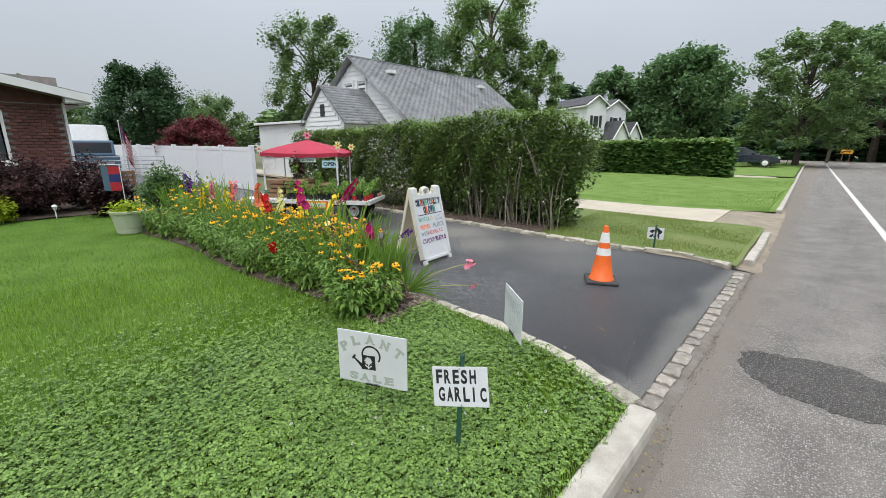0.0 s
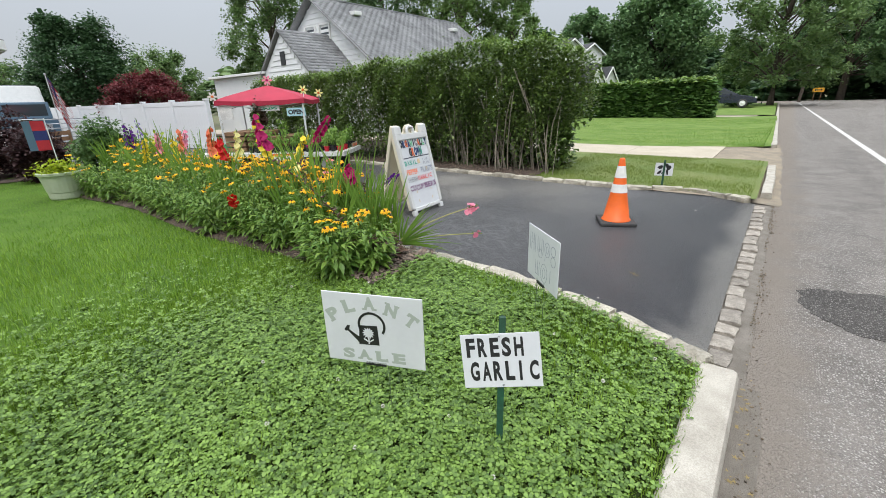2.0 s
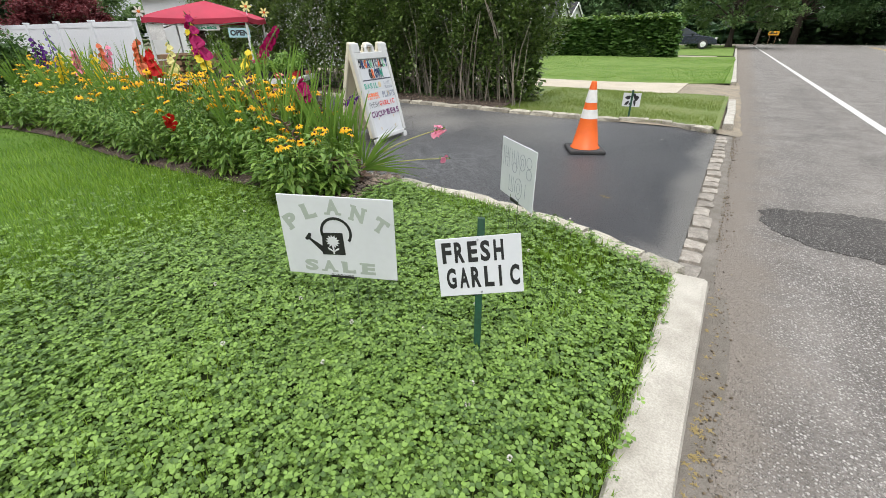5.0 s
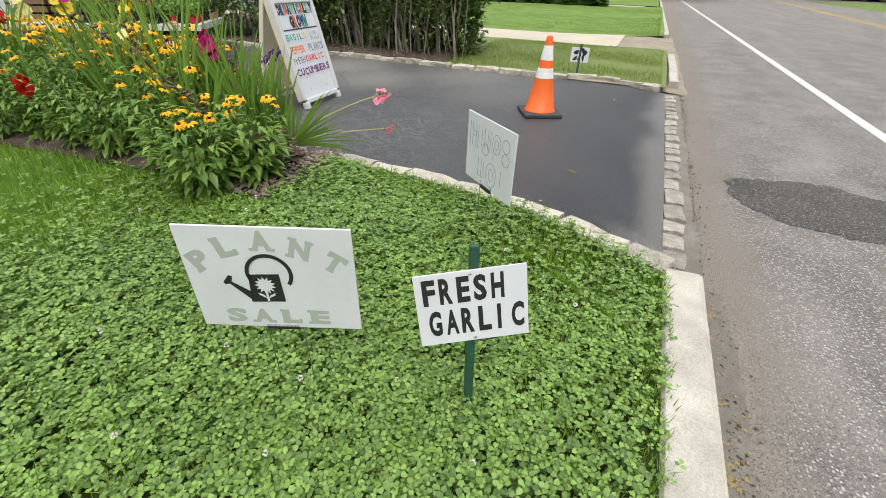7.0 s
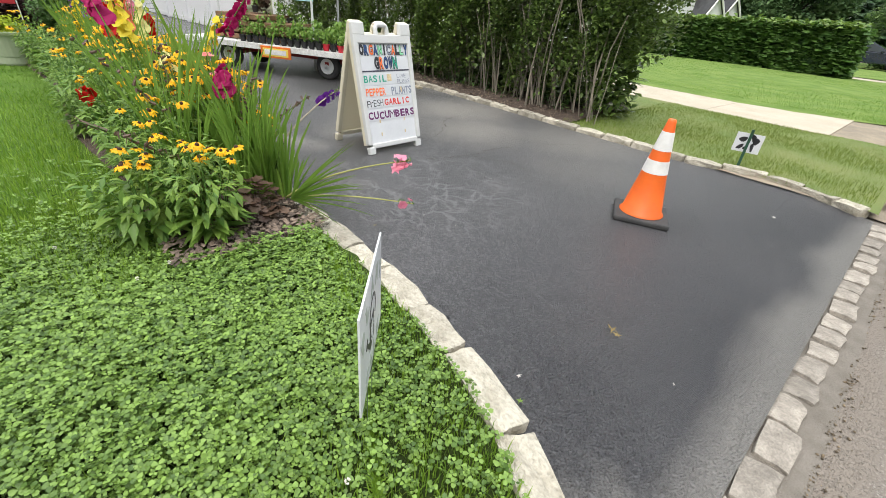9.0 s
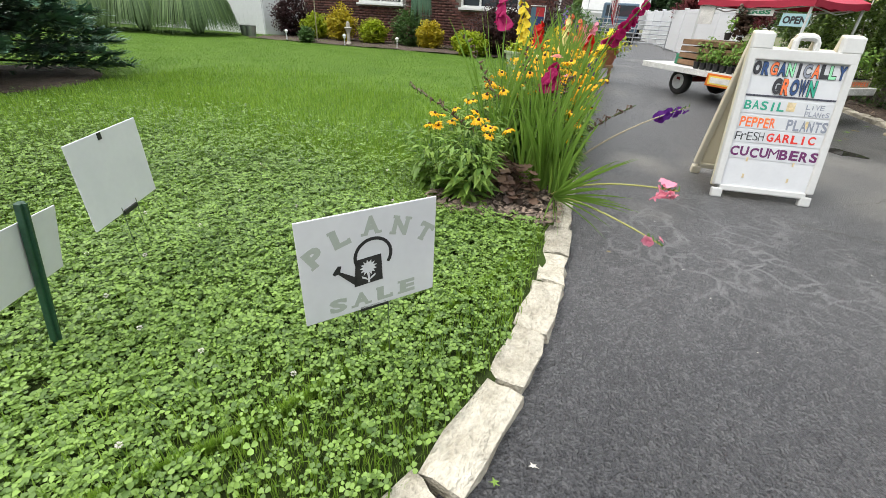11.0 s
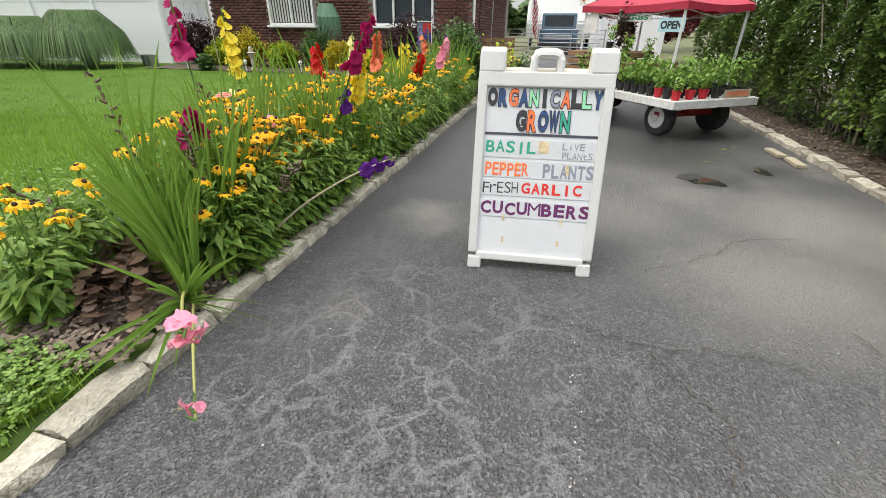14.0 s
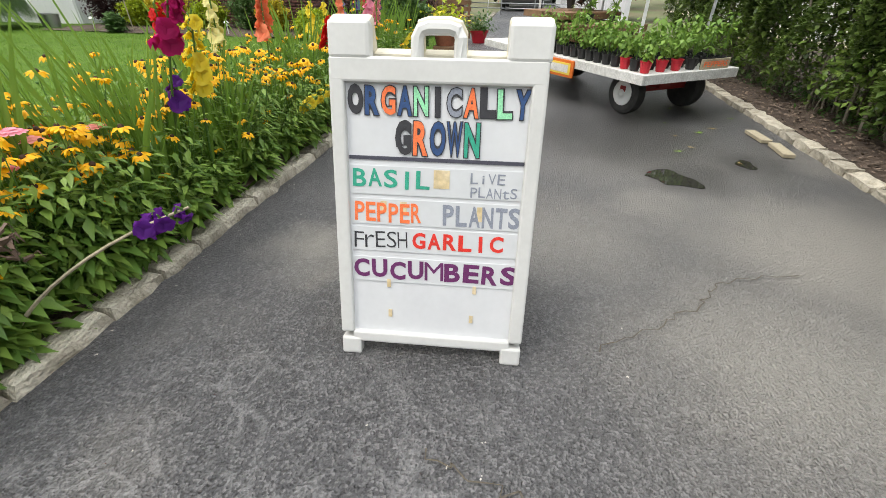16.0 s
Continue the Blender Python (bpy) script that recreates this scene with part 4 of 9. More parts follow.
for s, (ya, yb) in enumerate((((-1.95), HY1 + 0.55), ((-1.95), HY0 - 0.55))):
    bm = bmesh.new()
    sl = (EAVE + 0.22 - (EAVE + 1.22)) / abs(yb - ya)
    for x0, x1, dz, th in ((-9, 0.5, 0.0, 0.05),):
        p = [(x0, ya, EAVE + 1.22), (x1, ya, EAVE + 1.22), (x1, yb, EAVE + 0.22), (x0, yb, EAVE + 0.22)]
        top = [bm.verts.new((x, y, z + th)) for x, y, z in p]
        bot = [bm.verts.new(q) for q in p]
        bm.faces.new(top)
        bm.faces.new(bot[::-1])
        for k in range(4):
            bm.faces.new((bot[k], bot[(k + 1) % 4], top[(k + 1) % 4], top[k]))
    bmesh.ops.recalc_face_normals(bm, faces=list(bm.faces))
    part("roof", bm, "shingle", house, "grey shingle roof slope")
    bm = bmesh.new()
    p = [(0.505, ya, EAVE + 1.25), (0.505, yb, EAVE + 0.25), (0.505, yb, EAVE + 0.06), (0.505, ya, EAVE + 1.06)]
    f = [bm.verts.new(q) for q in p]
    g = [bm.verts.new((x - 0.03, y, z)) for x, y, z in p]
    bm.faces.new(f)
    bm.faces.new(g[::-1])
    for k in range(4):
        bm.faces.new((f[k], f[(k + 1) % 4], g[(k + 1) % 4], g[k]))
    bmesh.ops.recalc_face_normals(bm, faces=list(bm.faces))
    part("fascia", bm, "trim", house, "white rake board")
bm = bmesh.new()
box(bm, (-4.2, HY1 + 0.28, EAVE + 0.12), (9.3, 0.5, 0.16), bevel=0.01)
part("eave_box", bm, "trim", house, "white boxed eave")
bm = bmesh.new()
rod(bm, (0.02, HY1 + 0.03, 0), (0.02, HY1 + 0.03, EAVE + 0.05), 0.03)
part("downpipe", bm, "trim", house, "white downpipe at the corner")
for h in holes:
    w = build_window("window_1", Matrix.Translation((HX + 0.0, (h[0] + h[1]) / 2, h[2])) @ pose(0, 0, 0, 0, 0, 90), h[1] - h[0], h[3] - h[2], 2 if h[0] < -2 else 3, "white framed window in the brick wall", blind=h[0] < -2)
# added panel behind the windows; the room's shade is its near-black colour
part("room_dark", box(bmesh.new(), (-0.8, -1.5, 1.6), (0.05, 7.5, 2.2)), "dark", house, "dark panel painted as the unlit room behind the windows")

# bricks of the front and of the drive side
def brick_run():
    BL, BH = 0.215, 0.075
    out = []
    for r in range(int(2.62 / BH)):
        for k in range(int((HY1 - HY0) / BL) + 1):
            y = HY0 + BL * (k + 0.5 * (r % 2)) + 0.1
            z = BH * (r + 0.5)
            if y + BL / 2 > HY1 or any(h[0] - 0.1 < y < h[1] + 0.1 and h[2] - 0.07 < z < h[3] + 0.02 for h in holes):
                continue
            out.append((y, z))
    return out
bricks = brick_run()
bricks.sort(key=lambda p: abs(p[0] - 2.2) + 0.6 * abs(p[1] - 1.6))
bm = bmesh.new()
box(bm, (0, 0, 0), (0.06, 0.203, 0.064), bevel=0.005)
brick_mesh = bpy.data.meshes.new("brick")
bm.to_mesh(brick_mesh)
bm.free()
brick_mesh.materials.append(M["brick"])
for y, z in bricks[:300]:
    obj("brick", brick_mesh, None, house, m=Matrix.Translation((-0.018 + rng.uniform(-0.003, 0.003), y, z)))
rest = np.array([(-0.018 + rng.uniform(-0.003, 0.003), y, z) for y, z in bricks[300:]] )
CUBE_V = [(x, y, z) for x in (-0.5, 0.5) for y in (-0.5, 0.5) for z in (-0.5, 0.5)]
CUBE_F = [(0, 1, 3), (0, 3, 2), (4, 6, 7), (4, 7, 5), (0, 4, 5), (0, 5, 1), (2, 3, 7), (2, 7, 6), (1, 5, 7), (1, 7, 3), (0, 2, 6), (0, 6, 4)]
eye3 = np.tile(np.eye(3), (len(rest), 1, 1))
ob = obj("brickwork", strew("brickwork", CUBE_V, CUBE_F, rest, eye3, np.tile((0.06, 0.203, 0.064), (len(rest), 1))), "brick", house)
ob["kind"] = "stuff"
side = np.array([(-0.25 - 0.215 * (k + 0.5 * (r % 2)), HY1 + 0.005, 0.075 * (r + 0.5)) for r in range(34) for k in range(30)])
ob = obj("brickwork", strew("brickwork", CUBE_V, CUBE_F, side, np.tile(np.eye(3), (len(side), 1, 1)), np.tile((0.203, 0.06, 0.064), (len(side), 1))), "brick", house)
ob["kind"] = "stuff"


# ---- vinyl fences ----
def vinyl_fence(p0, p1, height, label, z=0.0):
    p0, p1 = Vector((*p0, z)), Vector((*p1, z))
    d = p1 - p0
    n = max(1, round(d.length / 2.4))
    f = thing("vinyl_fence", Matrix.Translation(p0) @ pose(0, 0, 0, 0, 0, math.degrees(math.atan2(d.y, d.x))), label, "fence")
    step = d.length / n
    board_me = None
    for k in range(n + 1):
        bm = bmesh.new()
        box(bm, (0, 0, height / 2), (0.13, 0.13, height), bevel=0.006)
        box(bm, (0, 0, height + 0.025), (0.16, 0.16, 0.05), bevel=0.012)
        part("post", bm, "vinyl", f, m=Matrix.Translation((step * k, 0, 0)))
    for k in range(n):
        count = int((step - 0.13) / 0.17)
        bw = (step - 0.13) / count
        if board_me is None:
            bm = bmesh.new()
            box(bm, (0, 0, height / 2), (bw - 0.004, 0.035, height - 0.2), bevel=0.004)
            board_me = bpy.data.meshes.new("board")
            bm.to_mesh(board_me)
            bm.free()
            board_me.materials.append(M["vinyl"])
        for q in range(count):
            obj("board", board_me, None, f, m=Matrix.Translation((step * k + 0.065 + bw * (q + 0.5), 0, 0)))
        for zz in (0.09, height - 0.08):
            part("rail", box(bmesh.new(), (step * (k + 0.5), 0, zz), (step - 0.13, 0.06, 0.14), bevel=0.005), "vinyl", f)
    return f


vinyl_fence((-14.2, 7.0), (-30, 6.1), 1.52, "tall white vinyl privacy fence beside the drive")
vinyl_fence((-13.0, -7.0), (-12.2, -26), 1.9, "tall white vinyl privacy fence behind fountain grass")
vinyl_fence((-13.0, -7.0), (-14.0, -6.25), 1.9, "short white vinyl fence return to the brick house")


# ---- stones along the drive ----
def stone_mesh(length, depth, height, seed, material="stone", wear=0.85):
    """A split granite block with uneven faces."""
    bm = bmesh.new()
    box(bm, (0, 0, 0), (length, depth, height))
    bmesh.ops.subdivide_edges(bm, edges=list(bm.edges), cuts=2, use_grid_fill=True)
    for v in bm.verts:
        k = sum(abs(abs(c) - h / 2) < 1e-4 for c, h in zip(v.co, (length, depth, height)))
        f = 1 - 0.06 * (k >= 2) - 0.05 * (k == 3)
        v.co = Vector((v.co.x * (1 - 0.25 * (1 - f)), v.co.y * f, v.co.z * f))
        v.co += Vector([noise.noise((v.co.x * 14 + seed * 7.1 + 31 * a, v.co.y * 14, v.co.z * 14 + seed)) * 0.021 * wear for a in range(3)]) + Vector([noise.noise((v.co.x * 45 + 9 * a, v.co.y * 45 + seed * 3.3, v.co.z * 45)) * 0.013 * wear * (0.25 if a == 0 else 1) for a in range(3)])
    me = bpy.data.meshes.new("stone")
    bm.to_mesh(me)
    bm.free()
    me.materials.append(M[material])
    return me


stones = [stone_mesh(0.30, 0.14, 0.19, k) for k in range(9)]
road_setts = [stone_mesh(0.20, 0.14, 0.19, 20 + k, "sett", 0.5) for k in range(8)]
def stone_row(name, f, x0, x1, label, offset):
    row = structure(new(name), label)
    x, k = x1, 0
    while x > x0 and k < 130:
        L = 0.2 if x > -0.2 else rng.uniform(0.26, 0.40) if x > -3.2 else rng.uniform(0.20, 0.31)
        xa, xb = x - L, x
        pa, pb = Vector((xa, f(xa) + offset, 0)), Vector((xb, f(xb) + offset, 0))
        d = pb - pa
        m = Matrix.Translation(((pa + pb) / 2) + Vector((0, rng.uniform(-0.008, 0.008), 0.056 - 0.095 + rng.uniform(-0.008, 0.008)))) @ pose(0, 0, 0, rng.uniform(-3, 3), rng.uniform(-1.5, 1.5), math.degrees(math.atan2(d.y, d.x))) @ Matrix.Diagonal((d.length * 0.972 / 0.30, 1, 1, 1))
        obj("stone", stones[k * 5 % 9], None, row, m=m)
        x, k = xa, k + 1
stone_row("stone_edging", near_edge, -22, 0.0, "grey granite block edging between drive and flower bed", -0.07)
stone_row("stone_edging", far_edge, -13.5, -0.1, "grey granite block edging between drive and hedge bed", 0.07)
setts = structure(new("sett_strip"), "row of worn granite setts across the drive's mouth")
y = 3.0
k = 0
while y < 7.05:
    L = rng.uniform(0.15, 0.25)
    me = road_setts[k * 3 % 8]
    ob = obj("sett", me, None, setts, m=Matrix.Translation((0.038 + rng.uniform(-0.012, 0.012), y + L / 2, -0.120 + rng.uniform(-0.008, 0.004))) @ pose(0, 0, 0, rng.uniform(-2, 2), 3, 90 + rng.uniform(-4, 4)) @ Matrix.Diagonal((L * 0.93 / 0.20, 0.86, 1, 1)))
    y, k = y + L, k + 1


# ---- A-frame sign ----
def a_frame():
    lean = 13.8
    ob = thing("sandwich_board", pose(-3.277, 4.629, 0, 0, 0, 95.0), "white plastic A-frame sidewalk sign with hand-lettered produce list", "sign")
    W, H = 0.635, 1.14
    def panel(front):
        bm = bmesh.new()
        m = (pose(0, 0, 0, -lean, 0, 0) if front else pose(0, 0.53, 0, lean, 0, 0)) @ Matrix.Diagonal((1, 1, 0.95, 1))
        for x in (0.022, W - 0.022):
            box(bm, (x - W / 2, 0.02, 0.55), (0.046, 0.045, 0.92), m, bevel=0.008)
        box(bm, (0, 0.02, 0.075), (W - 0.08, 0.04, 0.045), m, bevel=0.008)
        for x in (0.035, W - 0.035):
            box(bm, (x - W / 2, 0.02, 0.035), (0.07, 0.046, 0.07), m, bevel=0.008)
        box(bm, (0, 0.02, 1.003), (W, 0.046, 0.075), m, bevel=0.008)
        for x in (0.063, W - 0.057):
            box(bm, (x - W / 2, 0.02, 1.085), (0.125, 0.05, 0.11), m, bevel=0.012)
        part("frame", bm, "white_plastic" if front else "side_plastic", ob, "moulded white plastic frame")
        bm = bmesh.new()
        tube(bm, [m @ Vector((x - W / 2, 0.02, z)) for x, z in ((0.258, 1.02), (0.258, 1.095), (0.268, 1.115), (0.29, 1.122), (0.35, 1.122), (0.372, 1.115), (0.382, 1.095), (0.382, 1.02))], 0.019, 8)
        part("handle", bm, "white_plastic" if front else "side_plastic", ob, "moulded carrying handle")
        part("insert_board", box(bmesh.new(), (0, 0.022, 0.535), (W - 0.085, 0.012, 0.88), m), "board" if front else "side_glow", ob, "smooth white insert board" if front else "cream plastic insert board")
        return m
    m = panel(True)
    panel(False)
    for s in (-1, 1):
        bm = bmesh.new()
        face = pose(0, 0, 0, -lean, 0, 0)
        box(bm, (s * (W / 2 - 0.014), 0.06, 0.56), (0.02, 0.05, 0.96), face, bevel=0.006)
        part("side_flange", bm, "side_plastic", ob, "cream coloured inner flange")
    f = m @ pose(0, 0, 0, 90, 0, 0) @ Matrix.Translation((-W / 2, 0, -0.0145))
    def at(x, y, lift=0.0):
        return f @ Matrix.Translation((x, y, lift))
    # card strips
    for x0, y0, x1, y1 in ((0.045, 0.617, 0.602, 0.712), (0.045, 0.513, 0.604, 0.602), (0.042, 0.416, 0.602, 0.502), (0.040, 0.300, 0.600, 0.392)):
        part("card_strip", box(bmesh.new(), ((x0 + x1) / 2, (y0 + y1) / 2, 0), (x1 - x0, y1 - y0, 0.003), f), "strip", ob, "taped-on white card strip")
    part("rule", box(bmesh.new(), (0.32, 0.737, 0.0), (0.545, 0.012, 0.0026), f), "ink_dark", ob, "hand-drawn charcoal rule")
    for x, yy, w, h in ((0.34, 0.676, 0.05, 0.06), (0.17, 0.295, 0.012, 0.03), (0.462, 0.288, 0.012, 0.03), (0.174, 0.175, 0.013, 0.03), (0.456, 0.172, 0.013, 0.03), (0.155, 0.575, 0.02, 0.04), (0.22, 0.575, 0.022, 0.04), (0.465, 0.565, 0.02, 0.05)):
        part("tape", box(bmesh.new(), (x, yy, 0.0022), (w, h, 0.0012), f), "tape", ob, "yellowed tape remnant")
    def line(text, x0, y0, x1, y1, inks, bold=0.010, jitter=0.0, outline=False):
        slot = (x1 - x0) / len(text)
        k = 0
        for i, ch in enumerate(text):
            if ch == " ":
                continue
            w = slot * (0.24 if ch in "Ii" else 1.02 if ch == "M" else 0.86)
            h = (y1 - y0) * (0.8 if ch.islower() else 1.0)
            dx = (slot - w) / 2
            mm = at(x0 + slot * i + dx, y0 + rng.uniform(-1, 1) * jitter, 0.0026) @ pose(0, 0, 0, 0, 0, rng.uniform(-2, 2) * (jitter > 0))
            if outline:
                words("letter", ch, 0.1, "ink_black", ob, mm @ Matrix.Translation((-0.003, -0.003, -0.0004)), w + 0.006, bold + 0.005, "", 0.0003, h + 0.006)
                mm = mm @ Matrix.Translation((0, 0, 0.0006))
            words("letter", ch, 0.1, inks[k % len(inks)], ob, mm, w, min(bold, 0.0) if ch in "MW" else bold, "", 0.0003, h)
            k += 1
    line("ORGANICALLY", 0.050, 0.872, 0.594, 0.958, ["ink_black", "ink_blue", "ink_orange", "ink_blue", "ink_mint", "ink_black", "ink_grey", "ink_orange", "ink_black", "ink_mint", "ink_blue"], 0.003, 0.002, True)
    line("GROWN", 0.193, 0.752, 0.455, 0.858, ["ink_black", "ink_orange", "ink_blue", "ink_blue", "ink_green"], 0.003, 0.002, True)
    line("BASIL", 0.053, 0.640, 0.306, 0.700, ["ink_green"], 0.002, 0.003)
    line("LiVE", 0.428, 0.668, 0.538, 0.702, ["ink_grey"], 0.0, 0.001)
    line("PLANtS", 0.430, 0.622, 0.578, 0.656, ["ink_grey"], 0.0, 0.002)
    line("PEPPER", 0.057, 0.523, 0.280, 0.590, ["ink_orange"], 0.002, 0.003)
    line("PLANTS", 0.345, 0.520, 0.595, 0.592, ["ink_grey"], 0.003, 0.003)
    line("FrESH", 0.052, 0.428, 0.236, 0.486, ["ink_black"], -0.001, 0.003)
    line("GARLIC", 0.246, 0.432, 0.550, 0.490, ["ink_red"], 0.003, 0.002)
    line("CUCUMBERS", 0.046, 0.314, 0.602, 0.383, ["ink_plum"], 0.0035, 0.003)
    return ob


a_frame()


# ---- traffic cone ----
cone = thing("traffic_cone", pose(-1.185, 5.305, 0.0, 0, 0, 27), "orange rubber traffic cone with two white bands", "cone")
bm = bmesh.new()
box(bm, (0, 0, 0.021), (0.37, 0.37, 0.042), bevel=0.013)
part("base", bm, "rubber", cone, "scuffed black rubber base")
def cone_r(z):
    return 0.135 + (0.026 - 0.135) * (z - 0.03) / 0.67
bm = bmesh.new()
lathe(bm, [(0.152, 0.040), (0.152, 0.047), (0.137, 0.058), (cone_r(0.3), 0.3), (cone_r(0.69), 0.69), (0.024, 0.702), (0.018, 0.704)], 32)
part("body", bm, "orange", cone, smooth=True)
for z0, z1 in ((0.345, 0.435), (0.500, 0.625)):
    bm = bmesh.new()
    lathe(bm, [(cone_r(z0) - 0.004, z0), (cone_r(z0) + 0.002, z0 + 0.001), (cone_r(z1) + 0.002, z1 - 0.001), (cone_r(z1) - 0.004, z1)], 32)
    part("reflective_band", bm, "reflective", cone, "white reflective sleeve")


# ---- yard signs ----
def board_on_ground(name, centre, yaw, w, h, z0, label, lean=0.0):
    ob = thing(name, pose(centre[0], centre[1], 0.02, lean, 0, yaw), label, "sign")
    part("board", box(bmesh.new(), (0, 0, z0 + h / 2 - 0.02), (w, 0.006, h), bevel=0.0015), "board", ob, "thin white corrugated board")
    return ob


def plant_sale(ob, w, h, z0):
    """Lettering and watering can on the board's -y face."""
    f = pose(-w / 2, -0.0035, z0 - 0.02, 90, 0, 0)
    def serifs(ch, m, lw, lh):
        for u, v in {"P": ((0.12, 0),), "L": ((0.14, 1), (0.9, 0.12)), "A": ((0.08, 0), (0.92, 0)), "N": ((0.1, 0), (0.1, 1), (0.9, 1)), "T": ((0.5, 0), (0.06, 0.86), (0.94, 0.86)), "S": ((0.9, 0.84),), "E": ((0.06, 0), (0.06, 1))}[ch]:
            bm = bmesh.new()
            box(bm, (u * lw, 0.004 + v * (lh - 0.008), 0.0), (0.021 if v in (0, 1) else 0.009, 0.0085 if v in (0, 1) else 0.014, 0.0007), m, bevel=0.0002)
            part("serif", bm, "sage", ob)
    for ch, x, y, a in (("P", 0.041, 0.224, 32), ("L", 0.114, 0.266, 16), ("A", 0.205, 0.285, 0), ("N", 0.297, 0.264, -16), ("T", 0.378, 0.226, -34)):
        c, s = math.cos(radians(a)), math.sin(radians(a))
        words("letter", ch, 0.06, "sage", ob, f @ Matrix.Translation((x, y - 0.005, 0)) @ pose(0, 0, 0, 0, 0, a) @ Matrix.Translation((-0.024, -0.032, 0)), 0.050, 0.0034, "", 0.0004, 0.058)
        serifs(ch, f @ Matrix.Translation((x, y - 0.005, 0)) @ pose(0, 0, 0, 0, 0, a) @ Matrix.Translation((-0.024, -0.032, 0)), 0.050, 0.058)
    for ch, x in (("S", 0.093), ("A", 0.164), ("L", 0.241), ("E", 0.317)):
        words("letter", ch, 0.06, "sage", ob, f @ Matrix.Translation((x - 0.024, 0.016, 0)), 0.052, 0.0034, "", 0.0004, 0.048)
        serifs(ch, f @ Matrix.Translation((x - 0.024, 0.016, 0)), 0.052, 0.048)
    bm = bmesh.new()
    prism(bm, [(0.147, 0.088), (0.236, 0.092), (0.233, 0.180), (0.155, 0.176)], 0, 0.0008, f)
    prism(bm, [(0.150, 0.094), (0.158, 0.118), (0.108, 0.152), (0.113, 0.170), (0.103, 0.172), (0.086, 0.150), (0.092, 0.143), (0.102, 0.146)], 0, 0.0008, f)
    n = 18
    for k in range(n):
        a0, a1 = radians(200 - 235 * k / n), radians(200 - 235 * (k + 1) / n)
        def pt(a, r):
            return (0.209 + r * math.cos(a), 0.180 + r * math.sin(a))
        prism(bm, [pt(a0, 0.050), pt(a1, 0.050), pt(a1, 0.060), pt(a0, 0.060)], 0, 0.0008, f)
    part("watering_can", bm, "black", ob, "black watering can motif")
    bm = bmesh.new()
    pts = []
    for k in range(26):
        a = 2 * math.pi * k / 26
        r = 0.027 if k % 2 else 0.017
        pts.append((0.192 + r * math.cos(a), 0.144 + r * math.sin(a)))
    prism(bm, pts, 0.0008, 0.0014, f)
    prism(bm, [(0.189, 0.093), (0.195, 0.093), (0.195, 0.125), (0.189, 0.125)], 0.0008, 0.0014, f)
    prism(bm, [(0.192, 0.100), (0.212, 0.112), (0.214, 0.120), (0.200, 0.112)], 0.0008, 0.0014, f)
    prism(bm, [(0.192, 0.100), (0.172, 0.112), (0.170, 0.120), (0.184, 0.112)], 0.0008, 0.0014, f)
    part("flower_motif", bm, "board", ob, "white flower motif")


def wire_stake(ob, w, z0):
    for x in (-0.05, 0.05):
        bm = bmesh.new()
        rod(bm, (x, 0.006, -0.05), (x, 0.006, z0 + 0.005), 0.0016, seg=6)
        part("wire_leg", bm, "wire", ob, "thin green wire leg")
    part("clip", box(bmesh.new(), (0, 0.004, z0 - 0.02), (0.09, 0.014, 0.016)), "black", ob, "black clip at the lower edge")


s1 = board_on_ground("yard_sign", (-1.063, 1.621), 23, 0.426, 0.315, 0.318, "white plant sale yard sign with watering can on wire stake")
plant_sale(s1, 0.426, 0.315, 0.318)
wire_stake(s1, 0.426, 0.318)
part("tape", box(bmesh.new(), (0.03, 0.0045, 0.60), (0.02, 0.003, 0.025)), "black", s1, "black tape on the back")

s2 = board_on_ground("yard_sign", (-0.888, 2.80), 139.5, 0.414, 0.325, 0.280, "white plant sale yard sign with outlined letters behind")
plant_sale(s2, 0.414, 0.325, 0.280)
wire_stake(s2, 0.414, 0.280)
fb = pose(0.207, 0.0035, 0.26, 90, 0, 180)
bm = bmesh.new()
def ring(cx, cy, rx, ry, t=0.0028):
    n = 20
    for k in range(n):
        a0, a1 = 2 * math.pi * k / n, 2 * math.pi * (k + 1) / n
        prism(bm, [(cx + rx * math.cos(a0), cy + ry * math.sin(a0)), (cx + rx * math.cos(a1), cy + ry * math.sin(a1)), (cx + (rx - t) * math.cos(a1), cy + (ry - t) * math.sin(a1)), (cx + (rx - t) * math.cos(a0), cy + (ry - t) * math.sin(a0))], 0, 0.0006, fb)
def bar(x, y, w, h):
    prism(bm, [(x, y), (x + w, y), (x + w, y + h), (x, y + h)], 0, 0.0006, fb)
for x in (0.03, 0.052, 0.085, 0.105):
    bar(x, 0.17, 0.003, 0.11)
bar(0.052, 0.22, 0.035, 0.003)
bar(0.052, 0.24, 0.035, 0.003)
for x in (0.14, 0.165, 0.195, 0.215):
    bar(x, 0.19, 0.003, 0.09)
ring(0.178, 0.185, 0.03, 0.028)
ring(0.27, 0.235, 0.035, 0.045)
ring(0.27, 0.235, 0.016, 0.022)
bar(0.245, 0.16, 0.003, 0.05)
ring(0.345, 0.25, 0.03, 0.03)
ring(0.35, 0.19, 0.03, 0.03)
ring(0.24, 0.08, 0.045, 0.06)
ring(0.24, 0.08, 0.02, 0.032)
for x in (0.12, 0.15, 0.172):
    bar(x, 0.04, 0.003, 0.09)
bar(0.12, 0.04, 0.05, 0.003)
bar(0.32, 0.05, 0.003, 0.08)
part("outlined_letters", bm, "ink_grey", s2, "thin grey outlined letters")

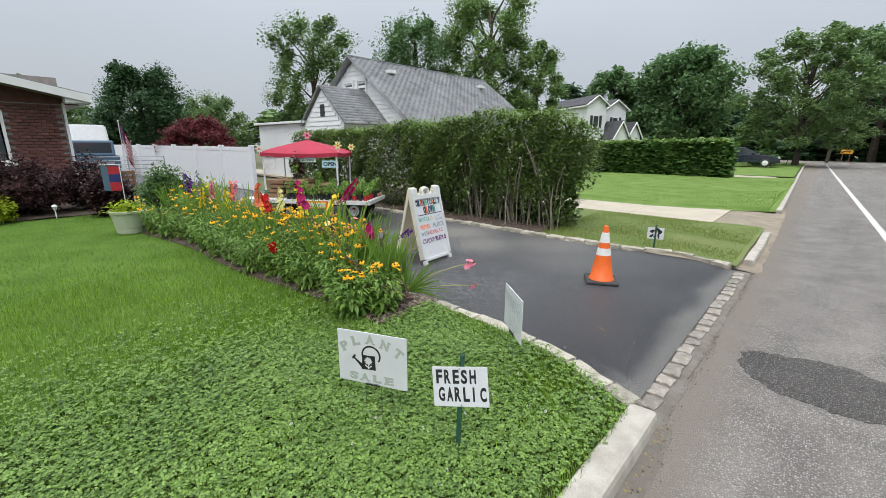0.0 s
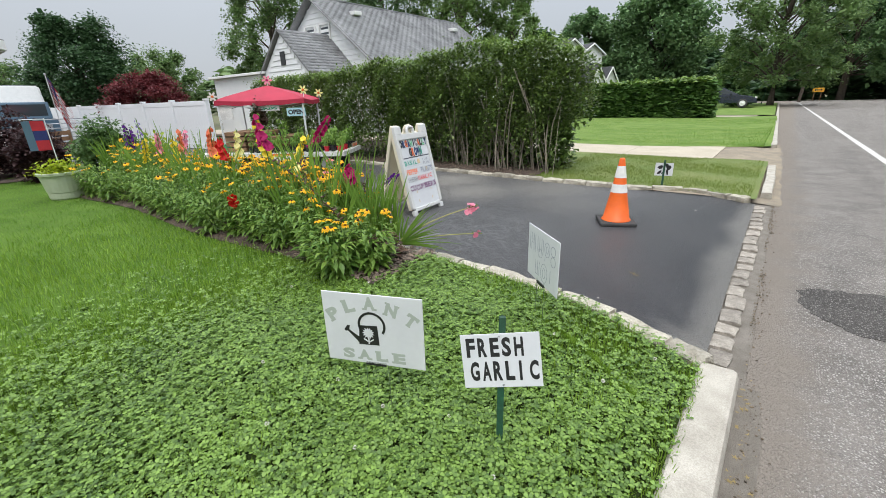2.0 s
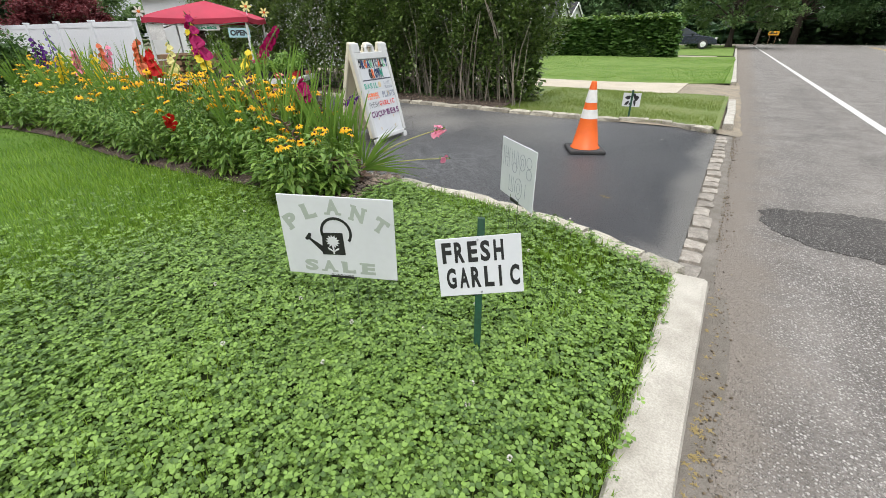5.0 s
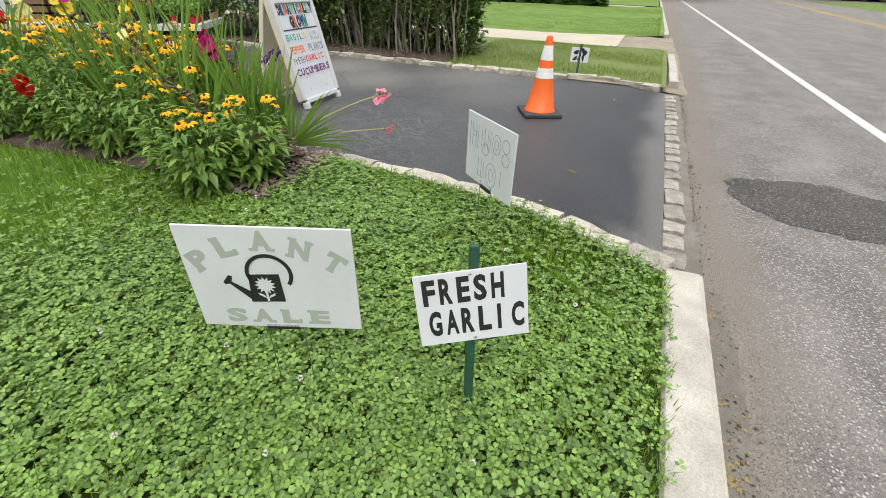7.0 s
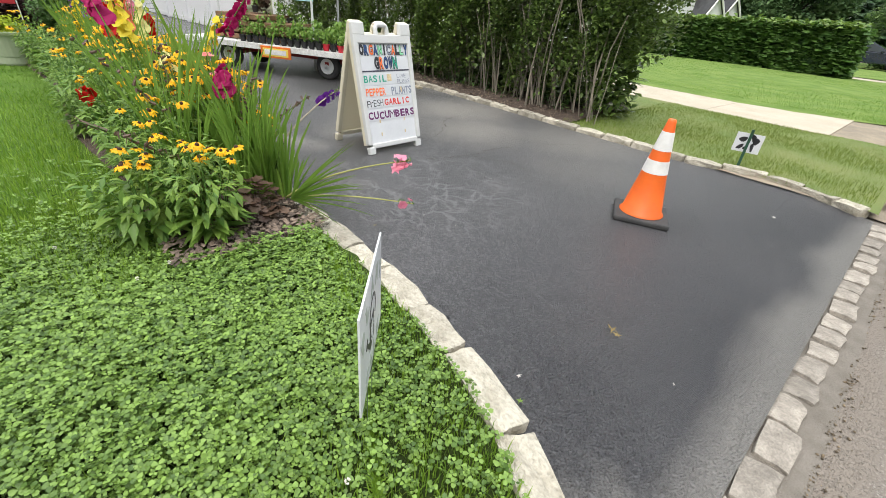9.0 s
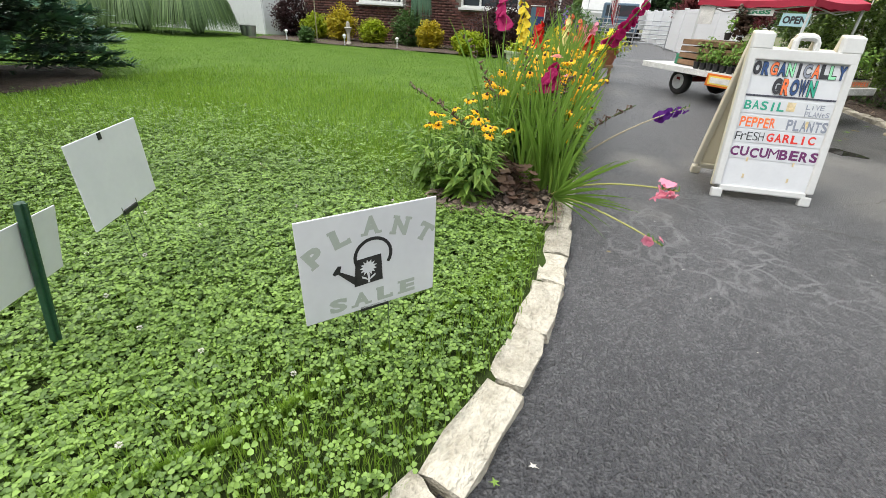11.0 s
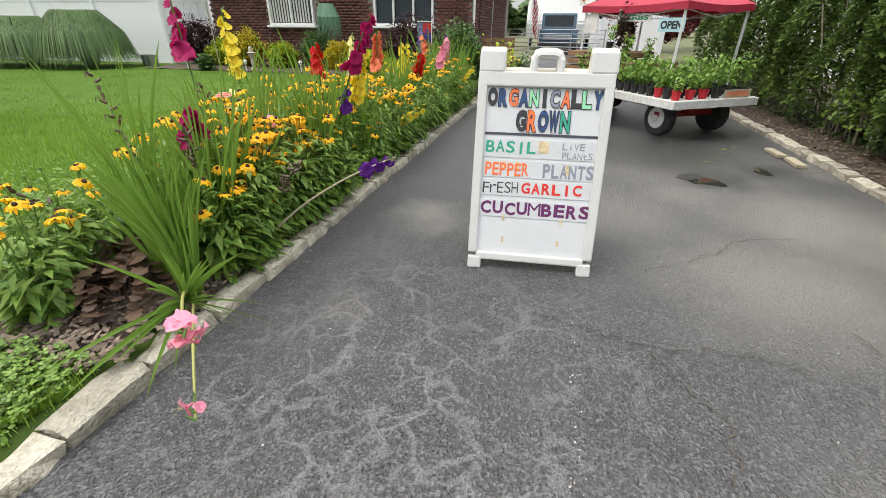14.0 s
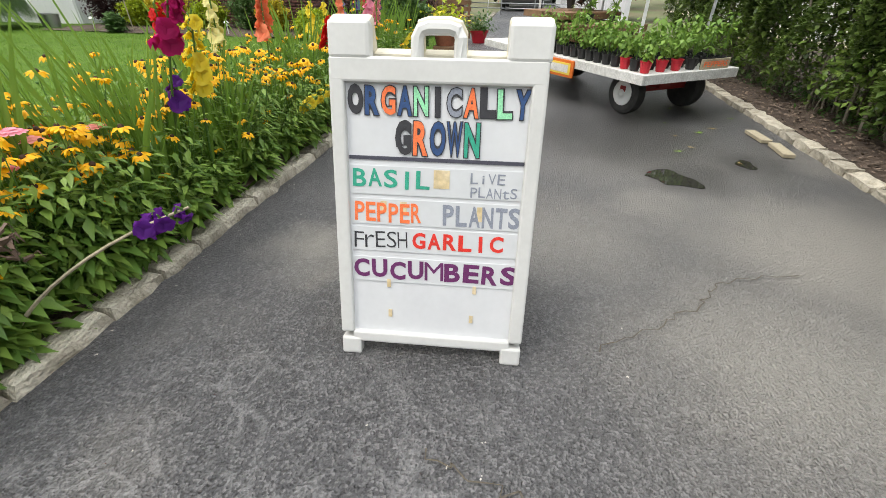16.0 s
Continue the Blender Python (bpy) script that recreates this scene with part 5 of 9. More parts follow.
s3 = thing("garlic_sign", pose(-0.564, 1.774, 0.017, -10, 0, 28.5), "white fresh garlic sign screwed to a green steel post", "sign")
bm = bmesh.new()
box(bm, (0, 0.014, 0.25), (0.026, 0.018, 0.62), bevel=0.003)
box(bm, (0, 0.024, 0.25), (0.008, 0.014, 0.62))
part("post", bm, "green_post", s3, "dark green steel stake")
part("board", box(bmesh.new(), (0, 0, 0.39), (0.297, 0.004, 0.215), pose(0, 0, 0.39, 0, -6.5, 0) @ Matrix.Translation((0, 0, -0.39)), bevel=0.001), "board", s3, "thin white board")
f3 = pose(0, 0, 0.39, 0, -6.5, 0) @ Matrix.Translation((0, 0, -0.39)) @ pose(-0.1485, -0.0025, 0.2825, 90, 0, 0)
def row(text, x0, y0, x1, y1, gaps):
    for ch, x in zip(text, gaps):
        words("letter", ch, 0.08, "black", s3, f3 @ Matrix.Translation((x0 + (x1 - x0) * x, y0, 0)), 0.010 if ch == "I" else 0.034, 0.0030, "", 0.0004, y1 - y0)
row("FRESH", 0.020, 0.124, 0.252, 0.200, (0.0, 0.19, 0.39, 0.58, 0.78))
row("GARLIC", 0.028, 0.028, 0.285, 0.106, (0.0, 0.175, 0.34, 0.52, 0.72, 0.87))
for z in (0.205, 0.010):
    bm = bmesh.new()
    bmesh.ops.create_uvsphere(bm, u_segments=8, v_segments=5, radius=0.004, matrix=f3 @ Matrix.Translation((0.1485, z, 0.001)))
    part("screw", bm, "steel", s3, "steel screw head")

s4 = thing("drive_sign", pose(-1.17, 7.42, 0.03, 0, 0, 12), "small white sign with black brush marks on a dark stake", "sign")
part("post", box(bmesh.new(), (0, -0.012, 0.17), (0.026, 0.018, 0.44), bevel=0.003), "green_post", s4, "dark green stake")
part("board", box(bmesh.new(), (0, 0, 0.255), (0.235, 0.005, 0.185), bevel=0.001), "board", s4, "thin white board")
bm = bmesh.new()
f4 = pose(0, -0.0035, 0.255, 90, 0, 0)
for x, y, w, h, a in ((-0.05, 0.03, 0.05, 0.035, 20), (-0.055, -0.045, 0.05, 0.025, 45), (0.035, 0.05, 0.025, 0.05, 10), (0.06, 0.025, 0.04, 0.05, -10), (0.045, -0.04, 0.02, 0.06, 8), (-0.01, -0.05, 0.03, 0.02, 40), (0.01, 0.07, 0.03, 0.03, 0)):
    prism(bm, [(0.72 * w * math.cos(q) * (1 + 0.2 * math.sin(3 * q)), 0.72 * h * math.sin(q)) for q in [2 * math.pi * k / 12 for k in range(12)]], 0, 0.0008, f4 @ pose(x, y, 0, 0, 0, a))
part("brush_marks", bm, "black", s4, "black brushed marks")


# ---- flower bed ----
def ribbon(bm, pts, w, taper=True, up=(0, 0, 1), fold=0.25):
    """A long leaf with a middle fold along points."""
    pts = [Vector(p) for p in pts]
    rows = []
    for i, p in enumerate(pts):
        d = (pts[min(i + 1, len(pts) - 1)] - pts[max(i - 1, 0)]).normalized()
        s = d.cross(Vector(up))
        s = s.normalized() if s.length > 1e-4 else Vector((1, 0, 0))
        n = s.cross(d)
        t = i / (len(pts) - 1)
        hw = w * (0.55 + 0.9 * t - 1.45 * t * t + 0.02) if taper else w
        rows.append([bm.verts.new(p - s * hw), bm.verts.new(p - n * hw * fold), bm.verts.new(p + s * hw)])
    for a, b in zip(rows, rows[1:]):
        for k in range(2):
            bm.faces.new((a[k], a[k + 1], b[k + 1], b[k]))


def sword_leaves(r, n, h, spread):
    bm = bmesh.new()
    for k in range(n):
        a = r.uniform(0, 6.28)
        d = Vector((math.cos(a), math.sin(a), 0))
        lean, hh = r.uniform(0.05, spread), h * r.uniform(0.6, 1.08)
        b = d * r.uniform(0, 0.035)
        droop = r.uniform(0, 0.25) * spread
        pts = [b + d * (lean * hh * t ** 1.6) + Vector((0, 0, hh * (t - droop * t ** 3))) for t in (0, 0.25, 0.5, 0.75, 0.92, 1.0)]
        ribbon(bm, pts, r.uniform(0.008, 0.015), up=(-d.y + r.uniform(-.4, .4), d.x, 0.1))
    return bm


def blossom_mesh(key):
    """An open ruffled gladiolus flower facing +z."""
    bm = bmesh.new()
    for k in range(6):
        a = radians(60 * k + (8 if k % 2 else -8))
        c, s = math.cos(a), math.sin(a)
        L, W = (0.050, 0.026) if k % 2 else (0.054, 0.031)
        rows = []
        for t in (0.05, 0.35, 0.7, 1.0):
            w = W * math.sin(math.pi * min(0.97, 0.12 + 0.8 * t)) + 0.002
            z = 0.030 * t - 0.022 * t ** 3 + (0.004 if k % 2 else 0)
            rows.append([bm.verts.new((c * L * t - s * w * q, s * L * t + c * w * q, z + 0.014 * q * math.sin(7 * t + 2.1 * k) * t + 0.006 * abs(q) * math.sin(11 * t + k))) for q in (-1, 0, 1)])
        for p, q in zip(rows, rows[1:]):
            for j in range(2):
                bm.faces.new((p[j], p[j + 1], q[j + 1], q[j]))
    lathe(bm, [(0.004, -0.035), (0.006, -0.01), (0.010, 0.004)], 6)
    me = bpy.data.meshes.new("blossom")
    bm.to_mesh(me)
    bm.free()
    me.shade_smooth()
    me.materials.append(M[key])
    return me


blossoms = {k: blossom_mesh(k) for k in M if k.startswith("glad_") and k != "glad_leaf"}


def gladiolus(x, y, colour, tip, seed, leaves=9, leaf_h=0.55, flowers=7, span=0.30, label="", size=1.0):
    """A gladiolus: fan of sword leaves and a flower spike whose tip lies at the given place."""
    r = random.Random(seed)
    z0 = lawn_z(x, y) + 0.05
    g = thing("gladiolus", pose(x, y, z0), label or "gladiolus with sword leaves and a %s flower spike" % colour.replace("glad_", ""), "flower", "gladioli of the flower bed")
    part("leaves", sword_leaves(r, leaves, leaf_h, 0.35), "glad_leaf", g)
    T = Vector(tip) - Vector((x, y, z0))
    mid = Vector((T.x * 0.35, T.y * 0.35, T.z * 0.55 + 0.06 * T.to_2d().length))
    pts = [((1 - t) ** 2) * Vector((0, 0, 0)) + 2 * t * (1 - t) * mid + t * t * T for t in [k / 10 for k in range(11)]]
    bm = bmesh.new()
    tube(bm, pts, 0.0075, 6, 0.5)
    part("stem", bm, "wood_pale" if T.z < 0.62 and colour == "glad_purple" else "stem_pale" if T.z < 0.45 and colour == "glad_pink" else "stem", g)
    ln = (pts[-1] - pts[0]).length
    flowers = flowers if flowers < 4 else int(flowers * 1.25)
    for k in range(flowers):
        t = 1 - span / ln * (1 - k / max(1, flowers - 1)) - 0.03
        i = min(9, max(0, int(t * 10)))
        p = pts[i].lerp(pts[i + 1], min(1, max(0, t * 10 - i)))
        d = (pts[i + 1] - pts[i]).normalized()
        side = d.orthogonal().normalized()
        side.rotate(Matrix.Rotation((0.0 if k % 2 else 2.3) + r.uniform(-0.8, 0.8) + seed, 3, d))
        q = (side * 0.9 + d * 0.35).to_track_quat("Z", "Y").to_matrix().to_4x4()
        s = size * 0.9 * (1.0 - 0.5 * k / flowers) * r.uniform(0.75, 1.1)
        obj("blossom", blossoms[colour], None, g, m=Matrix.Translation(p + side * 0.02) @ q @ Matrix.Diagonal((s, s, s, 1)))
    for k in range(5):
        bm = bmesh.new()
        p = pts[-1].lerp(pts[-2], 0.25 * k)
        rod(bm, p, p + Vector((r.uniform(-0.02, 0.02), r.uniform(-0.02, 0.02), 0.02)), 0.005, 0.002, 5)
        part("bud", bm, "stem", g)
    return g


for i, a in enumerate([
    (-2.52, 3.22, "glad_pink", (-2.00, 3.79, 0.41), 3, 0.05, 0.045, 1.15), (-2.50, 3.27, "glad_pink", (-1.95, 3.79, 0.15), 2, 0.05, 0.03, 0.7),
    (-2.98, 3.25, "glad_purple", (-3.16, 3.97, 0.60), 5, 0.3, 0.13, 0.85), (-2.95, 3.02, "glad_magenta", (-2.90, 3.10, 0.80), 5, 0.4, 0.10, 1.35),
    (-3.40, 2.72, "glad_magenta", (-3.48, 2.60, 1.27), 6, 0.4, 0.26, 1.25), (-3.62, 2.85, "glad_yellow", (-3.71, 2.72, 1.22), 9, 0.5, 0.34, 1.15),
    (-4.62, 2.80, "glad_red", (-4.60, 2.78, 1.02), 6, 0.5, 0.20, 1.5), (-4.05, 3.10, "glad_magenta", (-3.78, 3.62, 1.20), 9, 0.5, 0.34, 1.35),
    (-4.20, 3.18, "glad_yellow", (-4.02, 3.46, 1.02), 10, 0.5, 0.36, 1.3), (-5.30, 2.98, "glad_salmon", (-5.30, 3.02, 1.10), 8, 0.5, 0.28, 1.35),
    (-6.70, 3.05, "glad_pink", (-6.76, 3.32, 1.02), 9, 0.5, 0.30, 1.3), (-3.95, 3.15, "glad_purple", (-3.97, 3.35, 0.78), 3, 0.5, 0.10, 1.0),
    (-5.10, 3.10, "glad_yellow", (-5.17, 3.52, 0.50), 7, 0.5, 0.24, 1.0), (-6.20, 2.90, "glad_yellow", (-6.19, 2.92, 0.98), 8, 0.5, 0.30, 1.1),
    (-5.75, 3.15, "glad_red", (-5.79, 3.28, 0.88), 6, 0.5, 0.18, 1.5), (-4.0, 2.66, "glad_red", (-3.90, 2.46, 0.53), 4, 0.4, 0.07, 1.25),
    (-4.75, 3.0, "glad_cream", (-4.72, 3.05, 1.08), 8, 0.5, 0.28, 1.1), (-7.10, 2.85, "glad_lilac", (-7.12, 2.85, 1.20), 10, 0.5, 0.42, 0.85),
    (-7.55, 2.80, "glad_purple", (-7.6, 2.82, 1.12), 8, 0.5, 0.30, 0.9), (-6.45, 3.05, "glad_salmon", (-6.45, 3.1, 1.05), 7, 0.5, 0.26, 1.15),
    (-6.85, 2.75, "glad_yellow", (-6.8, 2.78, 0.95), 8, 0.5, 0.30, 1.1), (-7.35, 3.1, "glad_pink", (-7.4, 3.15, 0.98), 8, 0.5, 0.28, 1.1),
    (-7.9, 3.0, "glad_purple", (-7.95, 3.0, 1.05), 8, 0.5, 0.28, 0.9), (-8.2, 3.1, "glad_yellow", (-8.1, 3.4, 0.6), 7, 0.5, 0.24, 1.0),
    (-3.05, 2.95, "glad_cream", (-3.45, 2.90, 0.82), 3, 0.5, 0.10, 0.9),
]):
    x, y, c, tip, nf, lh, span, size = a
    gladiolus(x, y, c, tip, 100 + i, leaves=12 if lh > 0.3 else 5, leaf_h=lh + 0.12 if lh > 0.3 else 0.35, flowers=nf, span=span, size=size)

# zinnias among the daisies
for i, (x, y, h) in enumerate([(-3.16, 3.08, 0.84), (-3.36, 3.17, 0.70), (-3.45, 3.10, 0.64), (-3.27, 3.18, 0.60), (-3.70, 3.12, 0.62)]):
    r = random.Random(700 + i)
    z = thing("zinnia", pose(x, y, lawn_z(x, y) + 0.04), "pink zinnia with layered petals among black-eyed Susans", "flower", "zinnias")
    h -= lawn_z(x, y) + 0.04
    bm = bmesh.new()
    tube(bm, [(-0.03, -0.03, 0), (-0.01, -0.02, h * 0.6), (0, 0, h)], 0.004, 5, 0.7)
    part("stem", bm, "stem", z)
    for ring_r, up_z, count in ((0.046, 0.0, 13), (0.034, 0.007, 11), (0.020, 0.013, 8)):
        bm = bmesh.new()
        for k in range(count):
            a = 2 * math.pi * k / count + up_z * 40
            c, q = math.cos(a), math.sin(a)
            rows = [[bm.verts.new((c * ring_r * t - q * w * g, q * ring_r * t + c * w * g, h + up_z + 0.006 * t * (1 - t) - 0.004 * t)) for g in (-1, 1)] for t, w in ((0.15, 0.004), (0.6, 0.010), (1.0, 0.006))]
            for u, v in zip(rows, rows[1:]):
                bm.faces.new((u[0], u[1], v[1], v[0]))
        part("petals", bm, "glad_pink" if i % 2 else "glad_salmon_pale", z)
    for k in range(4):
        bm = bmesh.new()
        d = Vector((math.cos(1.6 * k), math.sin(1.6 * k), 0.3))
        ribbon(bm, [Vector((-0.02, -0.02, h * (0.3 + 0.14 * k))) + d * t for t in (0, 0.03, 0.07)], 0.014)
        part("leaf", bm, "rud_leaf", z)

# clumps of sword leaves without flowers
for i in range(60):
    r = random.Random(500 + i)
    x, y = (-2.62 + r.uniform(-0.1, 0.1), 3.10 + r.uniform(-0.12, 0.15)) if i < 5 else (r.uniform(-8.6, -2.75), r.uniform(2.72, 3.22))
    clump = thing("sword_leaf_clump", pose(x, y, lawn_z(x, y) + 0.04), "upright clump of green sword-shaped gladiolus leaves", "plant", "sword leaf clumps")
    tall = 0.66 if i < 5 else r.uniform(0.68, 1.02)
    for q in range(22 if i < 5 else 16):
        part("leaf", sword_leaves(r, 1, tall, 0.36), "glad_leaf", clump)
r = random.Random(77)
clump = thing("sword_leaf_clump", pose(-2.48, 3.24, 0.08), "arching sword leaves spilling over the stone edging", "plant", "sword leaf clumps")
for k in range(26):
    bm = bmesh.new()
    a = radians(r.uniform(-5, 92))
    d = Vector((math.cos(a), math.sin(a), 0))
    hh, rise = r.uniform(0.32, 0.60), radians(r.uniform(8, 58))
    ribbon(bm, [d * (hh * t * math.cos(rise)) + Vector((0, 0, 0.02 + hh * (math.sin(rise) * t - 0.16 * t * t))) for t in (0, 0.25, 0.5, 0.75, 1.0)], 0.012, up=(-d.y, d.x, 0.5))
    part("leaf", bm, "glad_leaf", clump)
# spent spikes
for i, (x, y, tip) in enumerate([(-2.75, 2.98, (-3.05, 2.42, 0.95)), (-3.2, 3.2, (-2.9, 3.62, 0.62)), (-2.7, 2.9, (-2.30, 2.35, 0.70)), (-3.3, 2.9, (-3.28, 2.85, 0.88)), (-2.9, 3.1, (-2.75, 3.2, 0.78))]):
    r = random.Random(i)
    g = thing("spent_gladiolus", pose(x, y, 0.08), "brown withered gladiolus stalk with seed pods", "flower", "spent gladioli")
    T = Vector(tip) - Vector((x, y, 0.08))
    pts = [Vector((T.x * t ** 1.4, T.y * t ** 1.4, T.z * (1.15 * t - 0.15 * t * t))) for t in [k / 9 for k in range(10)]]
    bm = bmesh.new()
    tube(bm, pts, 0.005, 5, 0.5)
    part("stalk", bm, "stem", g)
    for k in range(12):
        t = 0.55 + 0.45 * k / 12
        j = min(8, int(t * 9))
        p = pts[j].lerp(pts[j + 1], t * 9 - j)
        d = Vector((r.uniform(-1, 1), r.uniform(-1, 1), 0.3)).normalized()
        bm = bmesh.new()
        rod(bm, p, p + d * 0.030, 0.009, 0.006, 5)
        ribbon(bm, [p + d * 0.02, p + d * 0.045 + Vector((0, 0, 0.008)), p + d * 0.055 - Vector((0, 0, 0.03))], 0.010)
        part("seed_pod", bm, "spent", g)


# black-eyed Susans
bm = bmesh.new()
for k in range(13):
    a = 2 * math.pi * k / 13 + 0.1 * math.sin(5 * k)
    c, s = math.cos(a), math.sin(a)
    droop = 0.013 + 0.006 * math.sin(k * 2.1)
    q = [(0.006, 0.005, 0), (0.020, 0.0075, 0.002), (0.031, 0.006, -droop * 0.6), (0.036, 0.001, -droop)]
    rows = [[bm.verts.new((c * x - s * w * g, s * x + c * w * g, z)) for g in (-1, 1)] for x, w, z in q]
    for p, n in zip(rows, rows[1:]):
        bm.faces.new((p[0], p[1], n[1], n[0]))
petal_mesh = bpy.data.meshes.new("petals")
bm.to_mesh(petal_mesh)
bm.free()
petal_mesh.materials.append(M["rud_petal"])
bm = bmesh.new()
lathe(bm, [(0.009, -0.002), (0.0095, 0.004), (0.007, 0.010), (0.003, 0.012)], 10)
eye_mesh = bpy.data.meshes.new("flower_eye")
bm.to_mesh(eye_mesh)
bm.free()
eye_mesh.shade_smooth()
eye_mesh.materials.append(M["rud_eye"])


def coneflower(x, y, h, n, seed, spread=0.22, leaf=0.10):
    """A bushy plant: many toothed leaves on stems and golden heads with dark eyes."""
    r = random.Random(seed)
    g2 = np.random.default_rng(seed)
    z0 = lawn_z(x, y) + 0.04
    g = thing("black_eyed_susan", pose(x, y, z0), "bushy black-eyed Susan with golden daisy heads and green leaves", "flower", "black-eyed Susans of the flower bed")
    N = int(220 + 260 * h)
    t = g2.uniform(0.03, 0.92, N)
    ang = g2.uniform(0, 6.28, N)
    rad = spread * (0.35 + 0.75 * t) * np.sqrt(g2.uniform(0.05, 1, N))
    pos = np.stack([rad * np.cos(ang), rad * np.sin(ang), h * t], 1)
    rot = turns(ang - np.pi / 2 + g2.normal(0, 0.6, N), g2.normal(-0.15, 0.4, N), np.zeros(N))
    sc = leaf * (1.25 - 0.75 * t) * g2.uniform(0.6, 1.2, N)
    me = strew("leaves", [(v[0] * 0.56, v[1], v[2] * 1.4) for v in LEAF_V], LEAF_F, pos, rot, sc)
    obj("leaves", me, "rud_leaf", g)
    heads = []
    for k in range(max(n, 9)):
        a = r.uniform(0, 6.28)
        rr = spread * math.sqrt(r.uniform(0.02, 1.1))
        top = Vector((rr * math.cos(a), rr * math.sin(a), h * r.uniform(0.80, 1.18)))
        bm = bmesh.new()
        tube(bm, [(top.x * 0.3, top.y * 0.3, 0), (top.x * 0.7, top.y * 0.7, top.z * 0.6), top], 0.0028, 4, 0.6)
        part("stem", bm, "stem", g)
        heads.append(top)
    for top in heads[:n]:
        m = Matrix.Translation(top) @ pose(0, 0, 0, r.uniform(-26, 26), r.uniform(-26, 26), r.uniform(0, 360)) @ Matrix.Scale(r.uniform(0.75, 1.2), 4)
        f = obj("flower_head", petal_mesh, None, g, m=m)
        obj("eye", eye_mesh, None, f)
    for top in heads[n:]:
        bm = bmesh.new()
        lathe(bm, [(0.003, -0.004), (0.008, 0), (0.006, 0.008)], 7)
        part("bud", bm, "stem", g, m=Matrix.Translation(top))
    return g


k = 0
for x, y, h, n, sp in [(-2.30, 2.74, 0.40, 8, 0.19), (-2.55, 2.68, 0.46, 7, 0.2), (-2.45, 2.50, 0.40, 7, 0.25), (-2.85, 2.62, 0.50, 7, 0.22), (-2.95, 3.18, 0.46, 11, 0.19), (-3.1, 2.78, 0.60, 8, 0.22), (-3.25, 3.14, 0.58, 16, 0.22), (-2.80, 3.20, 0.40, 7, 0.15), (-3.05, 3.2, 0.52, 13, 0.18), (-3.4, 3.2, 0.52, 13, 0.18), (-3.15, 3.02, 0.62, 14, 0.22), (-3.55, 3.05, 0.62, 15, 0.24)]:
    coneflower(x, y, h, n, 40 + k, sp, 0.115)
    k += 1
r = random.Random(9)
for row, (y, hh) in enumerate(((2.58, 0.48), (2.86, 0.62), (3.15, 0.56))):
    x = -3.42 - 0.1 * row
    while x > -8.7:
        dense = -5.3 < x < -3.4
        coneflower(x + r.uniform(-0.06, 0.06), y + bed_edge(x) - 2.42 + r.uniform(-0.06, 0.06) if row == 0 else y + r.uniform(-0.07, 0.07), hh * r.uniform(0.85, 1.15), r.randint(18, 26) if dense and row == 2 else r.randint(5, 9) if dense and row else r.randint(3, 6) if row else r.randint(1, 4), 60 + k, 0.22, 0.10)
        k += 1
        x -= r.uniform(0.30, 0.40)


x = -2.95
while x > -8.6:
    coneflower(x + r.uniform(-0.05, 0.05), 3.235 + r.uniform(-0.03, 0.02), r.uniform(0.24, 0.36), r.randint(0, 3), 60 + k, 0.15, 0.105)
    k += 1
    x -= r.uniform(0.26, 0.36)


# heuchera, and low leaves along the edge
def heuchera(x, y, seed):
    g2 = np.random.default_rng(seed)
    N = 95
    ang, rad = g2.uniform(0, 6.28, N), 0.15 * np.sqrt(g2.uniform(0, 1, N))
    pos = np.stack([rad * np.cos(ang), rad * np.sin(ang), 0.21 - 0.13 * (rad / 0.15) ** 1.6 + g2.uniform(-0.045, 0.03, N)], 1)
    lobes = [(0, 0, 0)] + [((0.5 if k % 2 else 0.36) * math.cos(a), 0.4 + (0.5 if k % 2 else 0.36) * math.sin(a), 0.06 * (k % 2)) for k, a in enumerate([radians(-80 + 26.0 * q) for q in range(14)])]
    tf = [(0, k, k + 1) for k in range(1, 14)]
    me = strew("leaves", lobes, tf, pos, turns(ang - np.pi / 2 + g2.normal(0, 0.5, N), g2.normal(-0.35, 0.45, N), g2.normal(0, 0.5, N)), g2.uniform(0.045, 0.080, N))
    h = thing("heuchera", pose(x, y, lawn_z(x, y) + 0.03), "low bronze heuchera with lobed leaves in mulch", "plant", "heucheras")
    obj("leaves", me, "heuchera", h)
    for k in range(14):
        a = 2.4 * k
        bm = bmesh.new()
        tube(bm, [(0, 0, 0), (0.06 * math.cos(a), 0.06 * math.sin(a), 0.08), (0.11 * math.cos(a), 0.11 * math.sin(a), 0.11)], 0.0025, 4)
        part("stalk", bm, "spent", h)
heuchera(-2.42, 2.98, 1)
heuchera(-2.56, 2.86, 2)


# ---- hedges ----
def leaf_mass(name, material, n, place, size, seed, parent=None, label="", template=(LEAF_V, LEAF_F), tiltmean=0.2):
    g2 = np.random.default_rng(seed)
    pos = place(g2, n)
    n = len(pos)
    rot = turns(g2.uniform(0, 6.28, n), g2.normal(tiltmean, 0.6, n), g2.uniform(-0.6, 0.6, n))
    return obj(name, strew(name, template[0], template[1], pos, rot, size * g2.uniform(0.6, 1.35, n)), material, parent, label)


